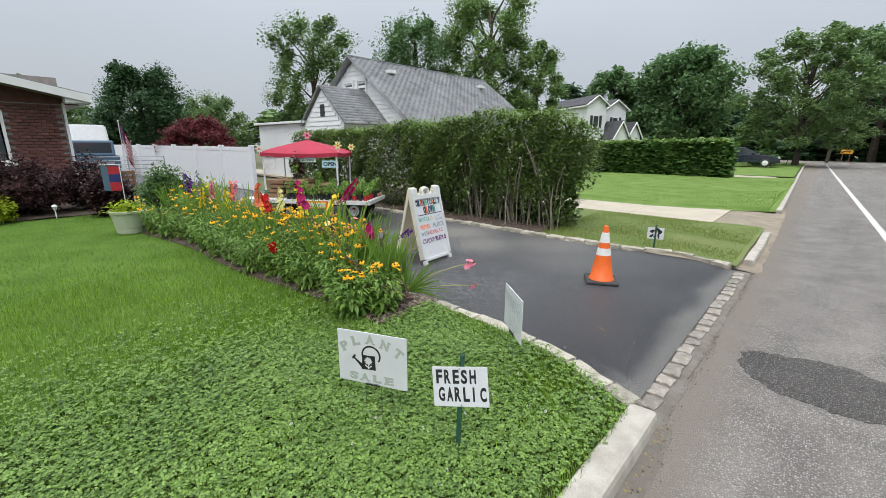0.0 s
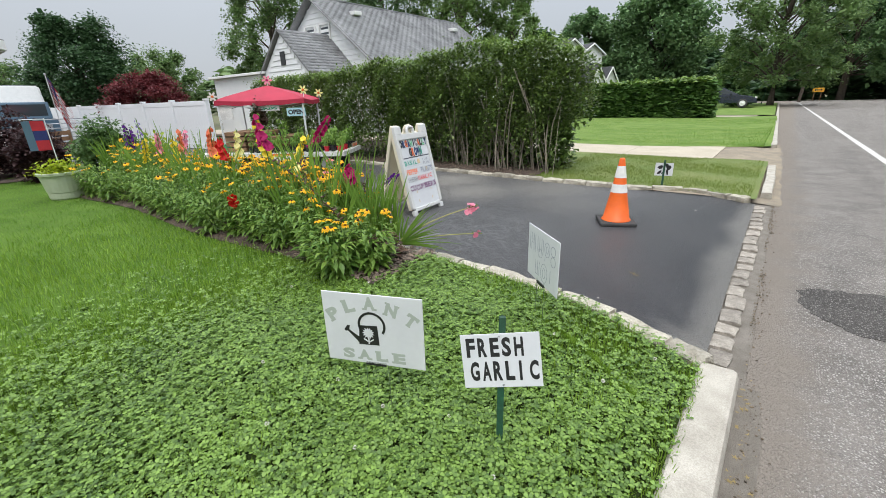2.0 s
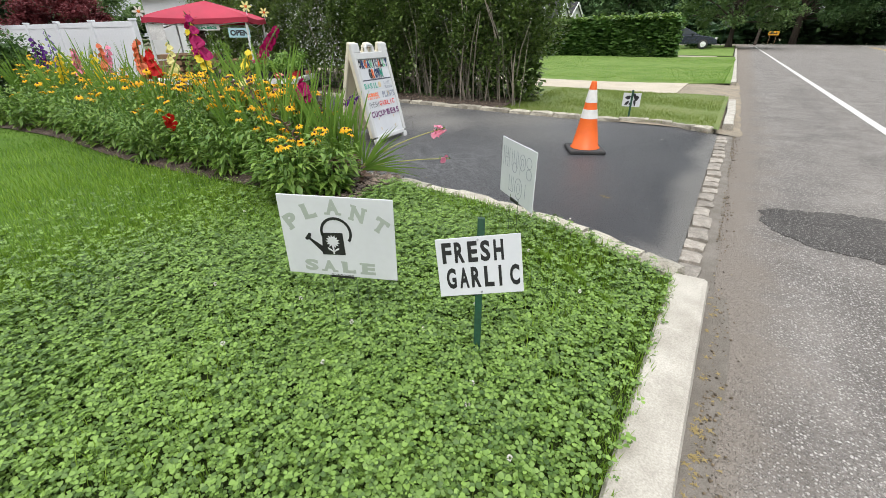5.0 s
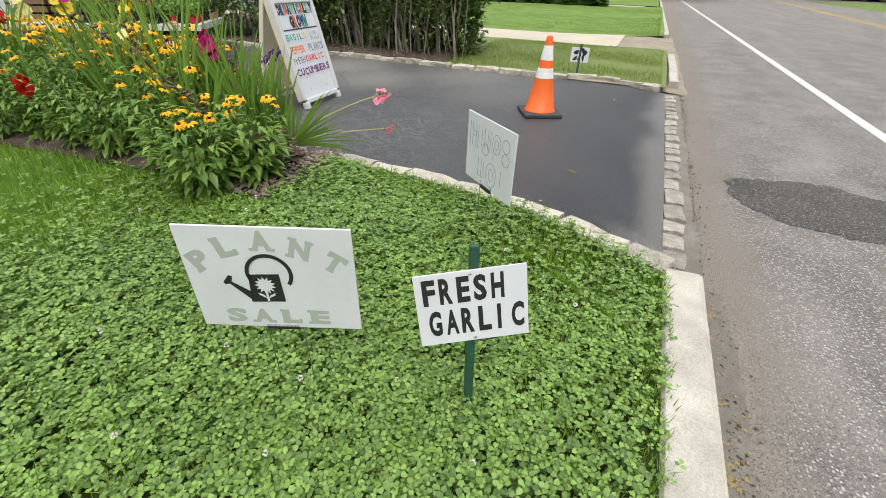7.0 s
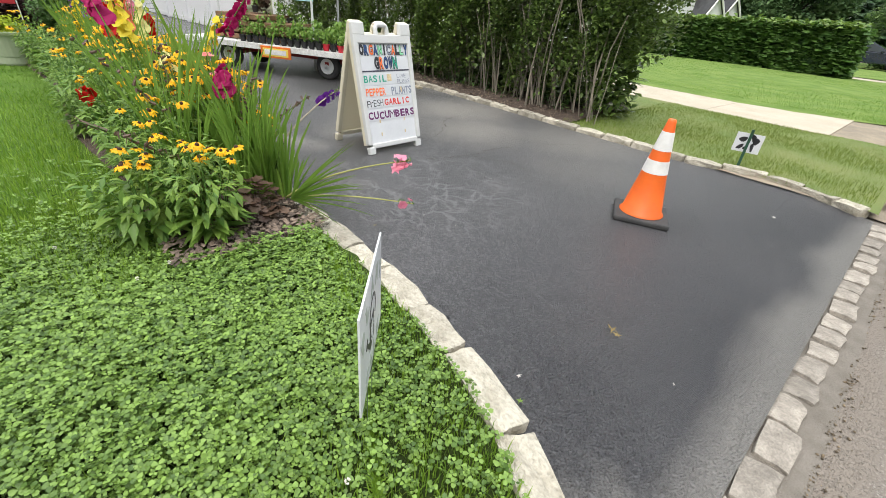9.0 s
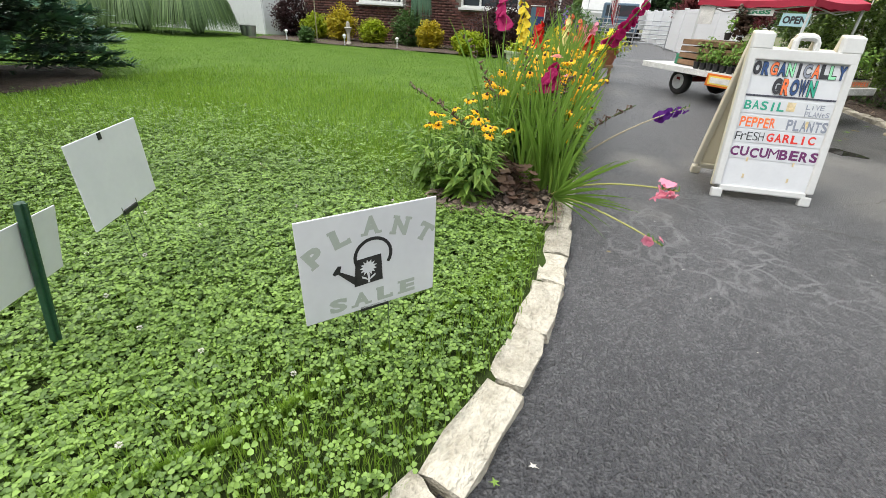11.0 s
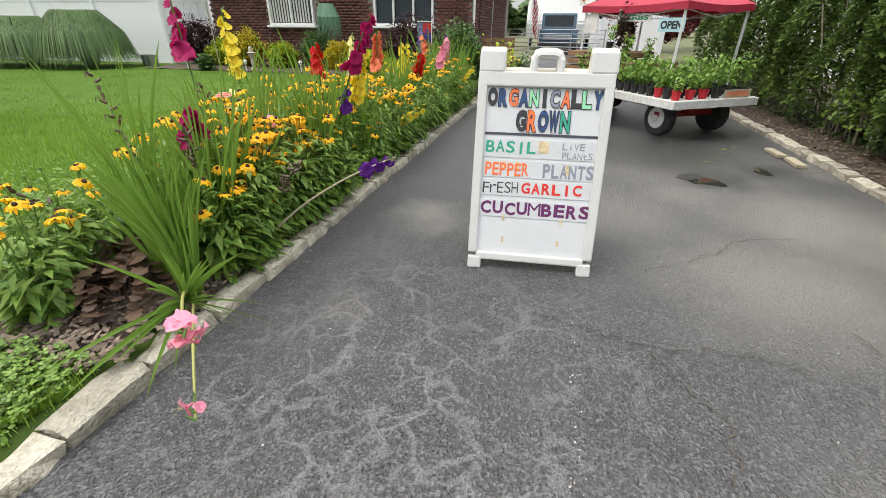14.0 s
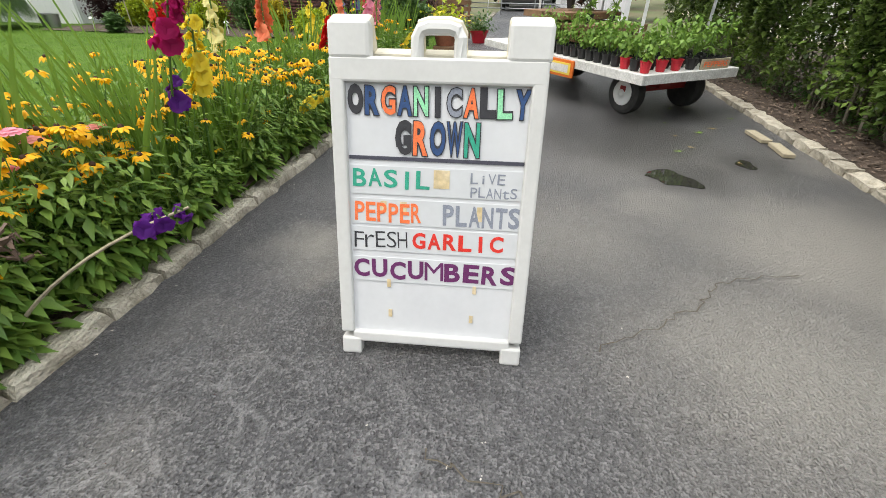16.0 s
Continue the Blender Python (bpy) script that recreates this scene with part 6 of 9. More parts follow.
hedge = thing("tall_hedge", pose(0, 0, 0), "tall unclipped privet hedge with bare grey stems below", "hedge")
def hedge_line(x):
    return 1.97 + 0.28 * np.clip((x + 10) / 6, 0, 1) + 0.04 * np.sin(x * 2.3) + 0.04 * np.sin(x * 5.1) + 0.03 * np.sin(x * 11.3) - 0.24 * np.clip((x + 3.35) / 0.7, 0, 1)
def hedge_leaves(g2, n):
    x = g2.uniform(-12.4, -2.45, n)
    u = g2.uniform(0, 1, n)
    top = hedge_line(x)
    z = 0.10 + (top - 0.10) * u ** 0.72
    depth = 0.44 + 0.20 * np.sin(np.pi * np.clip(u, 0, 1)) + 0.10 * np.sin(x * 3.1 + z * 2) + 0.07 * np.sin(x * 7.7 - z * 5)
    depth *= np.sqrt(np.clip((-2.4 - x) / 0.6, 0.05, 1))
    face = g2.uniform(0, 1, n)
    y = 8.1 + np.where(face < 0.70, -1, 1) * depth * (1 - 0.22 * g2.uniform(0, 1, n) ** 2)
    y = np.where(face > 0.9, 8.1 + g2.uniform(-0.8, 0.8, n) * depth, y)
    thin = np.where(x < -5.5, 0.45, 0.85)
    keep = g2.uniform(0, 1, n) < np.clip((z - 0.20) / thin, 0.14, 1) + 0.30 * (np.sin(x * 4.0 + 1) > 0.6)
    keep &= (x < -2.95) | (((x + 2.95) / 0.5) ** 2 + ((z - 1.45) / 0.72) ** 2 < 1)
    return np.stack([x, y, z], 1)[keep]
leaf_mass("foliage", "hedge", 66000, hedge_leaves, 0.070, 11, hedge)
def hedge_top(g2, n):
    x = g2.uniform(-12.4, -2.8, n)
    top = hedge_line(x)
    tall = np.maximum(0, np.sin(x * 9) * np.sin(x * 3.7 + 1))
    return np.stack([x, 8.05 + g2.normal(0, 0.3, n), top + g2.uniform(-0.12, 0.06, n) + 0.10 * tall * g2.uniform(0, 1, n) ** 2], 1)
leaf_mass("top_growth", "hedge_top", 9000, hedge_top, 0.055, 12, hedge, "bright young growth on top")
r = random.Random(4)
for k in range(250):
    x = r.uniform(-12.0, -2.85)
    y = (7.72 if x > -5.2 else 7.95) + r.uniform(-0.2, 0.3)
    lx, ly = r.uniform(-0.5, 0.5), r.uniform(-0.45, 0.1)
    h = r.uniform(1.1, 1.8)
    bm = bmesh.new()
    tube(bm, [(x, y, 0.0), (x + lx * 0.25 + r.uniform(-.04, .04), y + ly * 0.3, h * 0.35), (x + lx * 0.6, y + ly * 0.7, h * 0.7), (x + lx, y + ly, h)], 0.005 + 0.014 * r.random() ** 2, 5, 0.45)
    part("stem", bm, "stem_grey", hedge)
# dark core that closes the hedge
def core(g2, n):
    x = -2.95 - 4.6 * g2.uniform(0, 1, n)
    return np.stack([x, 8.25 + g2.uniform(-0.2, 0.35, n), g2.uniform(0.06, 1.85, n)], 1)
leaf_mass("inner_foliage", "hedge", 11000, core, 0.14, 13, hedge, "dense shaded inner leaves")
# paler leaves by the cart: light through the hedge, put into the colour
def lit_face(g2, n):
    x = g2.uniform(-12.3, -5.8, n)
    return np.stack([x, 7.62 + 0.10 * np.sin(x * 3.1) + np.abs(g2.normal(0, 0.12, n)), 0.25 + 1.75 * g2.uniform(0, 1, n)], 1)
leaf_mass("young_growth", "hedge_top", 10000, lit_face, 0.062, 15, hedge, "paler leaves painted as light coming through the hedge")
# hedge row's low growth
def low_growth(g2, n):
    x = g2.uniform(-11.5, -3.6, n)
    return np.stack([x, 7.92 + g2.normal(0, 0.14, n), 0.06 + np.abs(g2.normal(0, 0.13, n)) * (np.sin(x * 3) > 0)], 1)
leaf_mass("undergrowth", "shrub_green", 2600, low_growth, 0.055, 14, hedge, "low leafy shoots")

hedge2 = thing("clipped_hedge", pose(0, 0, 0), "long clipped green hedge across the neighbouring lawn", "hedge")
def clipped(g2, n):
    x = g2.uniform(-24, -3.1, n)
    face = g2.uniform(0, 1, n)
    z = np.where(face < 0.6, g2.uniform(0.02, 1.0, n), 1.0) * (1.55 + 0.22 * np.clip((x + 12) / 9, 0, 1))
    bulge = 0.12 * np.sin(x * 1.1) + 0.10 * np.sin(x * 2.9 + z * 3)
    y = np.where(face < 0.6, 25.9 + bulge, 25.9 + g2.uniform(0, 1.6, n))
    end = face > 0.93
    x = np.where(end, -3.05 + 0.1 * g2.normal(0, 1, n), x)
    y = np.where(end, 25.9 + g2.uniform(0, 1.6, n), y)
    z = np.where(end, g2.uniform(0, 1.75, n), z + 0.07 * g2.normal(0, 1, n))
    return np.stack([x, y, np.maximum(z, 0.02)], 1)
leaf_mass("foliage", "hedge_far", 23000, clipped, 0.165, 21, hedge2, template=(CLUMP_V, CLUMP_F))
def clipped_top(g2, n):
    x = g2.uniform(-24, -3.1, n)
    return np.stack([x, 25.9 + g2.uniform(-0.1, 1.5, n), 1.6 + 0.22 * np.clip((x + 12) / 9, 0, 1) + 0.09 * np.abs(g2.normal(0, 1, n))], 1)
leaf_mass("top_growth", "hedge_top", 6000, clipped_top, 0.13, 22, hedge2, "bright young growth on top", template=(CLUMP_V, CLUMP_F))
# filler box in a darker leaf colour, which carries the hedge's inner shade
part("inner_foliage", box(bmesh.new(), (-13.6, 26.75, 0.72), (20.6, 1.3, 1.42)), "tree_b", hedge2, "dark filler box with the hedge's inner shade in its colour")


# ---- trees ----
def tree(name, x, y, height, width, material, seed, label, trunk=0.35, clear=0.25, clumps=26, leaves=9000, leaf=0.34, squash=0.8, category="tree", z0=0.0, lump=1.0):
    """A tapered trunk with limbs that carry uneven clumps of leaves."""
    r = random.Random(seed)
    g2 = np.random.default_rng(seed)
    t = thing(name, pose(x, y, z0), label, category)
    ends = []
    bm = bmesh.new()
    tube(bm, [(0, 0, -0.1), (0.1 * r.uniform(-1, 1), 0.1 * r.uniform(-1, 1), height * 0.3), (0.3 * r.uniform(-1, 1), 0.3 * r.uniform(-1, 1), height * 0.6), (0.2, 0, height * 0.85)], trunk, 8, 0.25)
    part("trunk", bm, "bark", t)
    for k in range(clumps):
        a = 2.4 * k + r.uniform(-0.4, 0.4)
        f = (k + 0.5) / clumps
        zz = height * (clear + (0.96 - clear) * f)
        prof = math.sqrt(1 - ((f - 0.42) / 0.63) ** 2)
        rad = width / 2 * prof * r.uniform(0.45, 0.92)
        e = Vector((rad * math.cos(a), rad * math.sin(a), zz))
        ends.append((e, lump * width * r.uniform(0.10, 0.23)))
        if k % 2 == 0:
            s = Vector((0, 0, max(height * 0.18, zz - rad * 0.8)))
            bm = bmesh.new()
            tube(bm, [s, s.lerp(e, 0.5) + Vector((0, 0, 0.08 * height * r.uniform(0, 1))), e], trunk * 0.28, 5, 0.2)
            part("limb", bm, "bark", t)
    pos = []
    leaves, leaf = int(leaves * 2.1), leaf * 0.60
    per = leaves // clumps
    for e, rr in ends:
        v = g2.normal(0, 1, (per, 3))
        v /= np.linalg.norm(v, axis=1)[:, None]
        v *= (rr * g2.uniform(0.15, 1.0, per) ** 0.5)[:, None]
        v[:, 2] *= squash
        wob = 1 + 0.25 * np.sin(v[:, :1] * 5 / rr + e.x) * np.cos(v[:, 1:2] * 4 / rr)
        pos.append(v * wob + np.array(e))
    pos = np.concatenate(pos)
    pos[:, 2] = np.maximum(pos[:, 2], 0.3)
    n = len(pos)
    rot = turns(g2.uniform(0, 6.28, n), g2.normal(0.1, 0.7, n), g2.uniform(-0.8, 0.8, n))
    size = leaf * (1.18 if leaf > 0.3 else 0.9) * g2.uniform(0.55, 1.3, n)
    inner = g2.uniform(0, 1, n) < 0.16
    spots = np.array([e for e, _ in ends])[g2.integers(0, clumps, n)]
    pos[inner] = (spots + g2.normal(0, 0.035 * width * lump, (n, 3)))[inner] * np.array([0.93, 0.93, 1.0])
    size[inner] *= 2.3
    obj("crown", strew("crown", SPRAY_V, SPRAY_F, pos, rot, size), material, t)
    return t


tree("broadleaf_tree", -32.0, 8.4, 6.2, 5.6, "tree_b", 1, "dense dark green tree behind the white fence", 0.3, 0.1, 42, 15000, 0.26)
tree("broadleaf_tree", -37.5, 14.6, 5.3, 5.5, "tree_a", 2, "small airy green tree behind the fence", 0.2, 0.25, 18, 5500, 0.26)
tree("broadleaf_tree", -40, 6.0, 4.4, 6, "tree_a", 12, "small green tree beyond the parked camper", 0.2, 0.2, 16, 5000, 0.28)
tree("japanese_maple", -22.5, 8.3, 2.75, 3.2, "maple_red", 3, "low dark red Japanese maple behind the white fence", 0.12, 0.3, 22, 9000, 0.16, 0.5)
tree("broadleaf_tree", -31.5, 20.6, 11.4, 9.0, "tree_a", 4, "tall airy green tree with visible branches", 0.3, 0.22, 52, 12000, 0.28, lump=0.72)
tree("broadleaf_tree", -25.0, 25.5, 11.0, 7.5, "tree_d", 5, "full green tree behind the grey-roofed house", 0.35, 0.2, 30, 12000, 0.32)
tree("broadleaf_tree", -20.5, 29.5, 13.2, 9.5, "tree_c", 6, "tall light green tree behind the grey-roofed house", 0.4, 0.16, 52, 15000, 0.32, lump=0.8)
tree("broadleaf_tree", -18.6, 34.0, 10.0, 5.5, "tree_c", 16, "light green tree beside the grey-roofed house", 0.3, 0.12, 24, 9000, 0.30)
tree("broadleaf_tree", -16.0, 70.0, 14.2, 15.0, "tree_d", 7, "round dense green tree behind the white house", 0.5, 0.08, 72, 18000, 0.62, lump=0.78)
tree("broadleaf_tree", -26.5, 72.0, 13.0, 11.0, "tree_d", 8, "green tree behind the white house", 0.4, 0.12, 40, 10000, 0.55, lump=0.8)
tree("roadside_tree", -1.2, 47.5, 10.8, 11.5, "tree_a", 9, "spreading green tree over the roadside lawn", 0.32, 0.16, 80, 15000, 0.32, 0.42, lump=0.62)
tree("roadside_tree", 4.5, 68.0, 14.0, 13.0, "tree_d", 10, "large spreading green tree beyond the junction", 0.4, 0.15, 60, 14000, 0.42, 0.5, lump=0.75)
tree("roadside_tree", 13.0, 66.0, 15.0, 13.0, "tree_d", 11, "large dark green tree beyond the junction", 0.4, 0.1, 36, 14000, 0.45, 0.6)
tree("roadside_tree", 24.0, 66.0, 17.0, 15.0, "tree_d", 17, "large dark green tree beyond the junction", 0.4, 0.1, 40, 8000, 0.55, 0.6)
tree("roadside_tree", 36.0, 62.0, 17.0, 15.0, "tree_b", 18, "large dark green tree beyond the junction", 0.4, 0.1, 40, 7000, 0.55, 0.6)
def woods(g2, n):
    x = g2.uniform(-75, 60, n)
    top = 9 + 2.5 * np.sin(x * 0.31) + 1.6 * np.sin(x * 0.83 + 1) + 1.0 * np.sin(x * 2.1)
    z = top * g2.uniform(0, 1, n) ** 0.7
    return np.stack([x, 82 + 3 * np.sin(x * 0.7) + 2 * np.sin(z) + g2.uniform(0, 4, n), z], 1)
tagged(leaf_mass("far_woods", "tree_b", 26000, woods, 0.95, 31, template=(CLUMP_V, CLUMP_F)), "dark belt of woodland along the far road", "woods", kind="stuff")
def woods2(g2, n):
    y = g2.uniform(-30, 85, n)
    top = 6.5 + 2.0 * np.sin(y * 0.31) + 1.4 * np.sin(y * 0.83 + 1) + 0.8 * np.sin(y * 2.1)
    z = top * g2.uniform(0, 1, n) ** 0.7
    return np.stack([-78 + 3 * np.sin(y * 0.7) + g2.uniform(-4, 0, n), y, z], 1)
tagged(leaf_mass("far_woods", "tree_a", 16000, woods2, 0.95, 32, template=(CLUMP_V, CLUMP_F)), "hazy belt of trees far behind the houses", "woods", kind="stuff")
def woods3(g2, n):
    y = g2.uniform(-60, 60, n)
    top = 9 + 2.0 * np.sin(y * 0.31) + 1.4 * np.sin(y * 0.83 + 1)
    z = top * g2.uniform(0, 1, n) ** 0.7
    return np.stack([48 + 3 * np.sin(y * 0.7) + g2.uniform(0, 4, n), y, z], 1)
tagged(leaf_mass("far_woods", "tree_b", 8000, woods3, 1.25, 33, template=(CLUMP_V, CLUMP_F)), "belt of trees on the other side of the road", "woods", kind="stuff")
def understory(g2, n):
    x = g2.uniform(-14, 40, n)
    return np.stack([x, 70.5 + 1.5 * np.sin(x * 0.9) + g2.uniform(0, 3, n), (2.6 + 0.9 * np.sin(x * 0.6) + 0.5 * np.sin(x * 1.9)) * g2.uniform(0, 1, n) ** 0.8], 1)
tagged(leaf_mass("understory", "tree_b", 8000, understory, 0.75, 34, template=(CLUMP_V, CLUMP_F)), "dark undergrowth at the foot of the far woods", "woods", kind="stuff")
t = thing("bare_tree", pose(-13, 79, 0), "pale bare dead trunk among the woods", "tree")
bm = bmesh.new()
tube(bm, [(0, 0, 0), (0.1, 0, 5), (0, 0, 9.5)], 0.22, 6, 0.4)
tube(bm, [(0.05, 0, 6), (-0.8, 0, 8.6)], 0.1, 5, 0.4)
tube(bm, [(0.05, 0, 6.5), (0.9, 0, 9.0)], 0.1, 5, 0.4)
part("trunk", bm, "stem_grey", t)


# ---- shrubs round the brick house ----
def shrub(x, y, w, h, material, seed, label, n=2600, leaf=0.06, blade=False):
    s = thing("shrub", pose(x, y, 0.06), label, "shrub")
    def place(g2, n):
        v = g2.normal(0, 1, (n, 3))
        v /= np.linalg.norm(v, axis=1)[:, None]
        v *= (g2.uniform(0.5, 1.0, n) ** 0.5)[:, None]
        lump = 1 + 0.16 * np.sin(v[:, 0] * 6 + seed) * np.cos(v[:, 1] * 5) + 0.1 * np.sin(v[:, 2] * 9)
        return np.stack([v[:, 0] * lump * w / 2, v[:, 1] * lump * w / 2, np.maximum(0.03, h * 0.5 + v[:, 2] * lump * h * 0.52)], 1)
    leaf_mass("foliage", material, n, place, leaf, seed, s)
    leaf_mass("inner_foliage", material, n // 4, lambda g3, k: place(g3, k) * np.array([0.72, 0.72, 0.85]), leaf * 2.2, seed + 50, s, template=(SPRAY_V, SPRAY_F))
    for k in range(7):
        a = 0.9 * k
        bm = bmesh.new()
        tube(bm, [(0.02 * math.cos(a), 0.02 * math.sin(a), -0.05), (w * 0.2 * math.cos(a), w * 0.2 * math.sin(a), h * 0.4), (w * 0.32 * math.cos(a), w * 0.32 * math.sin(a), h * 0.75)], 0.012, 5, 0.4)
        part("stem", bm, "bark", s)
    return s


shrub(-13.1, -6.0, 1.3, 1.25, "shrub_purple", 201, "dark purple barberry against the brick wall", 3600)
shrub(-12.9, -5.0, 0.9, 0.70, "shrub_lime", 202, "bright lime green shrub in the house bed", 2600)
shrub(-12.7, -4.0, 0.9, 0.95, "shrub_gold", 203, "golden variegated shrub in the house bed", 2600)
shrub(-12.8, -3.0, 0.9, 0.65, "shrub_lime", 204, "lime green shrub in the house bed", 2200)
shrub(-12.9, -1.9, 1.1, 0.95, "shrub_green", 205, "green shrub in the house bed", 2600)
shrub(-12.5, -1.1, 0.8, 0.7, "shrub_gold", 206, "yellow leaved shrub in the house bed", 2200)
shrub(-12.6, -0.1, 0.8, 0.5, "shrub_lime", 207, "low lime green shrub in the house bed", 2200)
shrub(-12.2, 1.0, 1.7, 1.25, "shrub_purple", 208, "rounded dark purple barberry beside the lawn", 4200)
shrub(-11.3, 0.45, 0.8, 0.55, "shrub_lime", 212, "low yellow-green shrub at the lawn's edge", 2000)
shrub(-12.4, 2.2, 1.2, 1.25, "shrub_purple", 209, "tall dark red shrub at the house corner", 3200)
shrub(-9.1, 2.9, 1.0, 1.1, "shrub_green", 210, "rose bush with pale green leaves by the planter", 3800)
shrub(-10.9, 2.3, 0.95, 1.0, "shrub_purple", 211, "dark red leaved bush behind the planter", 3200)
shrub(-11.4, -4.4, 0.45, 0.4, "shrub_green", 213, "small green shrub at the lawn's edge", 900)
weep = thing("weeping_tree", pose(-13.2, -1.75, 0.05), "weeping blue-green conifer before the window", "tree")
bm = bmesh.new()
tube(bm, [(0, 0, 0), (0.05, 0, 0.9), (0.0, 0.02, 1.55)], 0.05, 6, 0.5)
part("trunk", bm, "bark", weep)
bm = bmesh.new()
for k in range(150):
    a, rr = 2.4 * k, 0.1 + 0.4 * ((k * 0.618) % 1)
    d = Vector((math.cos(a), math.sin(a), 0))
    ribbon(bm, [Vector((0, 0, 1.5)), d * rr * 0.6 + Vector((0, 0, 1.62)), d * rr + Vector((0, 0, 1.3)), d * rr * 1.1 + Vector((0, 0, 0.5 + 0.4 * ((k * 0.37) % 1)))], 0.02)
part("hanging_branches", bm, "spruce", weep)

# fountain grasses
for i, (x, y, w, h) in enumerate([(-11.1, -7.9, 2.5, 1.45), (-10.9, -9.7, 2.3, 1.3), (-10.7, -11.2, 2.2, 1.3), (-10.4, -12.8, 2.2, 1.3)]):
    g2 = np.random.default_rng(300 + i)
    n = 3800
    a = g2.uniform(0, 6.28, n)
    reach = g2.uniform(0.25, 1.0, n) ** 0.6
    rows = []
    for t in (0.0, 0.4, 0.72, 1.0):
        rr = 0.12 + (w / 2 - 0.1) * reach * t ** 0.9
        z = h * (1.15 - 0.35 * reach) * np.sin(t * np.pi * (0.60 + 0.40 * reach))
        rows.append(np.stack([rr * np.cos(a), rr * np.sin(a), np.maximum(z, 0.02)], 1))
    sd = np.stack([-np.sin(a), np.cos(a), 0 * a], 1) * 0.011
    V = np.stack([rows[0] - sd, rows[0] + sd, rows[1] - sd, rows[1] + sd, rows[2] - sd, rows[2] + sd, rows[3]], 1)
    F = np.array([(0, 1, 3), (0, 3, 2), (2, 3, 5), (2, 5, 4), (4, 5, 6)])[None] + (np.arange(n) * 7)[:, None, None]
    g = thing("fountain_grass", pose(x, y, 0.06), "large arching mound of fountain grass by the white fence", "grass", "fountain grasses")
    obj("blades", tri_mesh("blades", V.reshape(-1, 3), F.reshape(-1, 3)), "pampas", g)

# spruce on the lawn
sp = thing("spruce", pose(-3.6, -3.85, 0.03), "young blue-green spruce with branches down to the lawn", "tree")
bm = bmesh.new()
tube(bm, [(0, 0, 0), (0, 0, 1.6), (0.02, 0, 3.4)], 0.07, 8, 0.15)
part("trunk", bm, "bark", sp)
g2 = np.random.default_rng(55)
pos, yaw, tilt = [], [], []
for k in range(110):
    f = k / 110
    z = 0.22 + 3.0 * f
    rad = 1.42 * (1 - f) ** 0.85 + 0.1
    a = 2.4 * k + g2.uniform(-0.3, 0.3)
    bm = bmesh.new()
    tip = Vector((rad * math.cos(a), rad * math.sin(a), z + 0.12 - 0.16 * (1 - f)))
    tube(bm, [(0, 0, z), (tip.x * 0.55, tip.y * 0.55, z - 0.03), tip], 0.016, 4, 0.3)
    part("branch", bm, "bark", sp)
    m = int(250 * (1 - f) + 50)
    t = g2.uniform(0.25, 1.02, m)
    off = g2.normal(0, 1, (m, 3)) * (0.19 * (1.15 - t))[:, None] * np.array([1, 1, 0.28])
    pos.append(np.stack([tip.x * t, tip.y * t, z + (tip.z - z) * t ** 2 - 0.02], 1) + off)
    yaw.append(np.full(m, a - math.pi / 2) + g2.normal(0, 0.7, m))
    tilt.append(g2.normal(0.15, 0.25, m))
pos, yaw, tilt = np.concatenate(pos), np.concatenate(yaw), np.concatenate(tilt)
needle_v = [(0, 0, 0)] + [(s * 0.22, y, 0.04) for y in (0.15, 0.4, 0.65, 0.85) for s in (-1, 1)] + [(0, 1, 0.02), (0, 0.3, 0), (0, 0.55, 0), (0, 0.78, 0)]
needle_f = [(0, 2, 10), (0, 10, 1), (10, 4, 11), (10, 11, 3), (11, 6, 9), (11, 9, 5)]
obj("needles", strew("needles", needle_v, needle_f, pos, turns(yaw, tilt, 0 * yaw), g2.uniform(0.13, 0.22, len(pos))), "spruce", sp)
bm = bmesh.new()
lathe(bm, [(1.25, 0.0), (1.1, 0.025), (0.4, 0.04), (0.05, 0.045)], 28)
tagged(part("mulch_ring", bm, "mulch", None, "", pose(-3.6, -3.85, 0.06)), "dark mulch ring under the spruce", kind="structure")


# ---- farm cart, canopy and seedlings ----
CART = Matrix.Translation((-6.42, 5.86, 0)) @ pose(0, 0, 0, 0, 0, 214)   # local x runs along the cart, -y across it
def across(v):
    return -v
cart = thing("farm_cart", CART, "white flatbed farm cart on black rubber tyres", "cart")
LEN, WID, TOP = 2.9, 1.22, 0.455
for k in range(8):
    part("plank", box(bmesh.new(), (LEN / 2, across(WID * (k + 0.5) / 8), TOP - 0.02), (LEN, WID / 8 - 0.006, 0.035), bevel=0.003), "paint_white", cart, "white painted deck plank")
for v in (0.01, WID - 0.01):
    part("side_rail", box(bmesh.new(), (LEN / 2, across(v), TOP - 0.04), (LEN + 0.04, 0.03, 0.085), bevel=0.004), "paint_white", cart)
for u in (-0.005, LEN + 0.005):
    part("end_rail", box(bmesh.new(), (u, across(WID / 2), TOP - 0.04), (0.03, WID - 0.06, 0.085), bevel=0.004), "paint_white", cart)
part("chassis", box(bmesh.new(), (LEN / 2, across(WID / 2), TOP - 0.15), (LEN - 0.5, 0.14, 0.10), bevel=0.01), "red_steel", cart, "red painted steel chassis")
bm = bmesh.new()
lathe(bm, [(0.11, -0.055), (0.17, -0.06), (0.198, -0.045), (0.205, 0), (0.198, 0.045), (0.17, 0.06), (0.11, 0.055)], 24)
tyre_mesh = bpy.data.meshes.new("tyre")
bm.to_mesh(tyre_mesh)
bm.free()
tyre_mesh.materials.append(M["rubber"])
bm = bmesh.new()
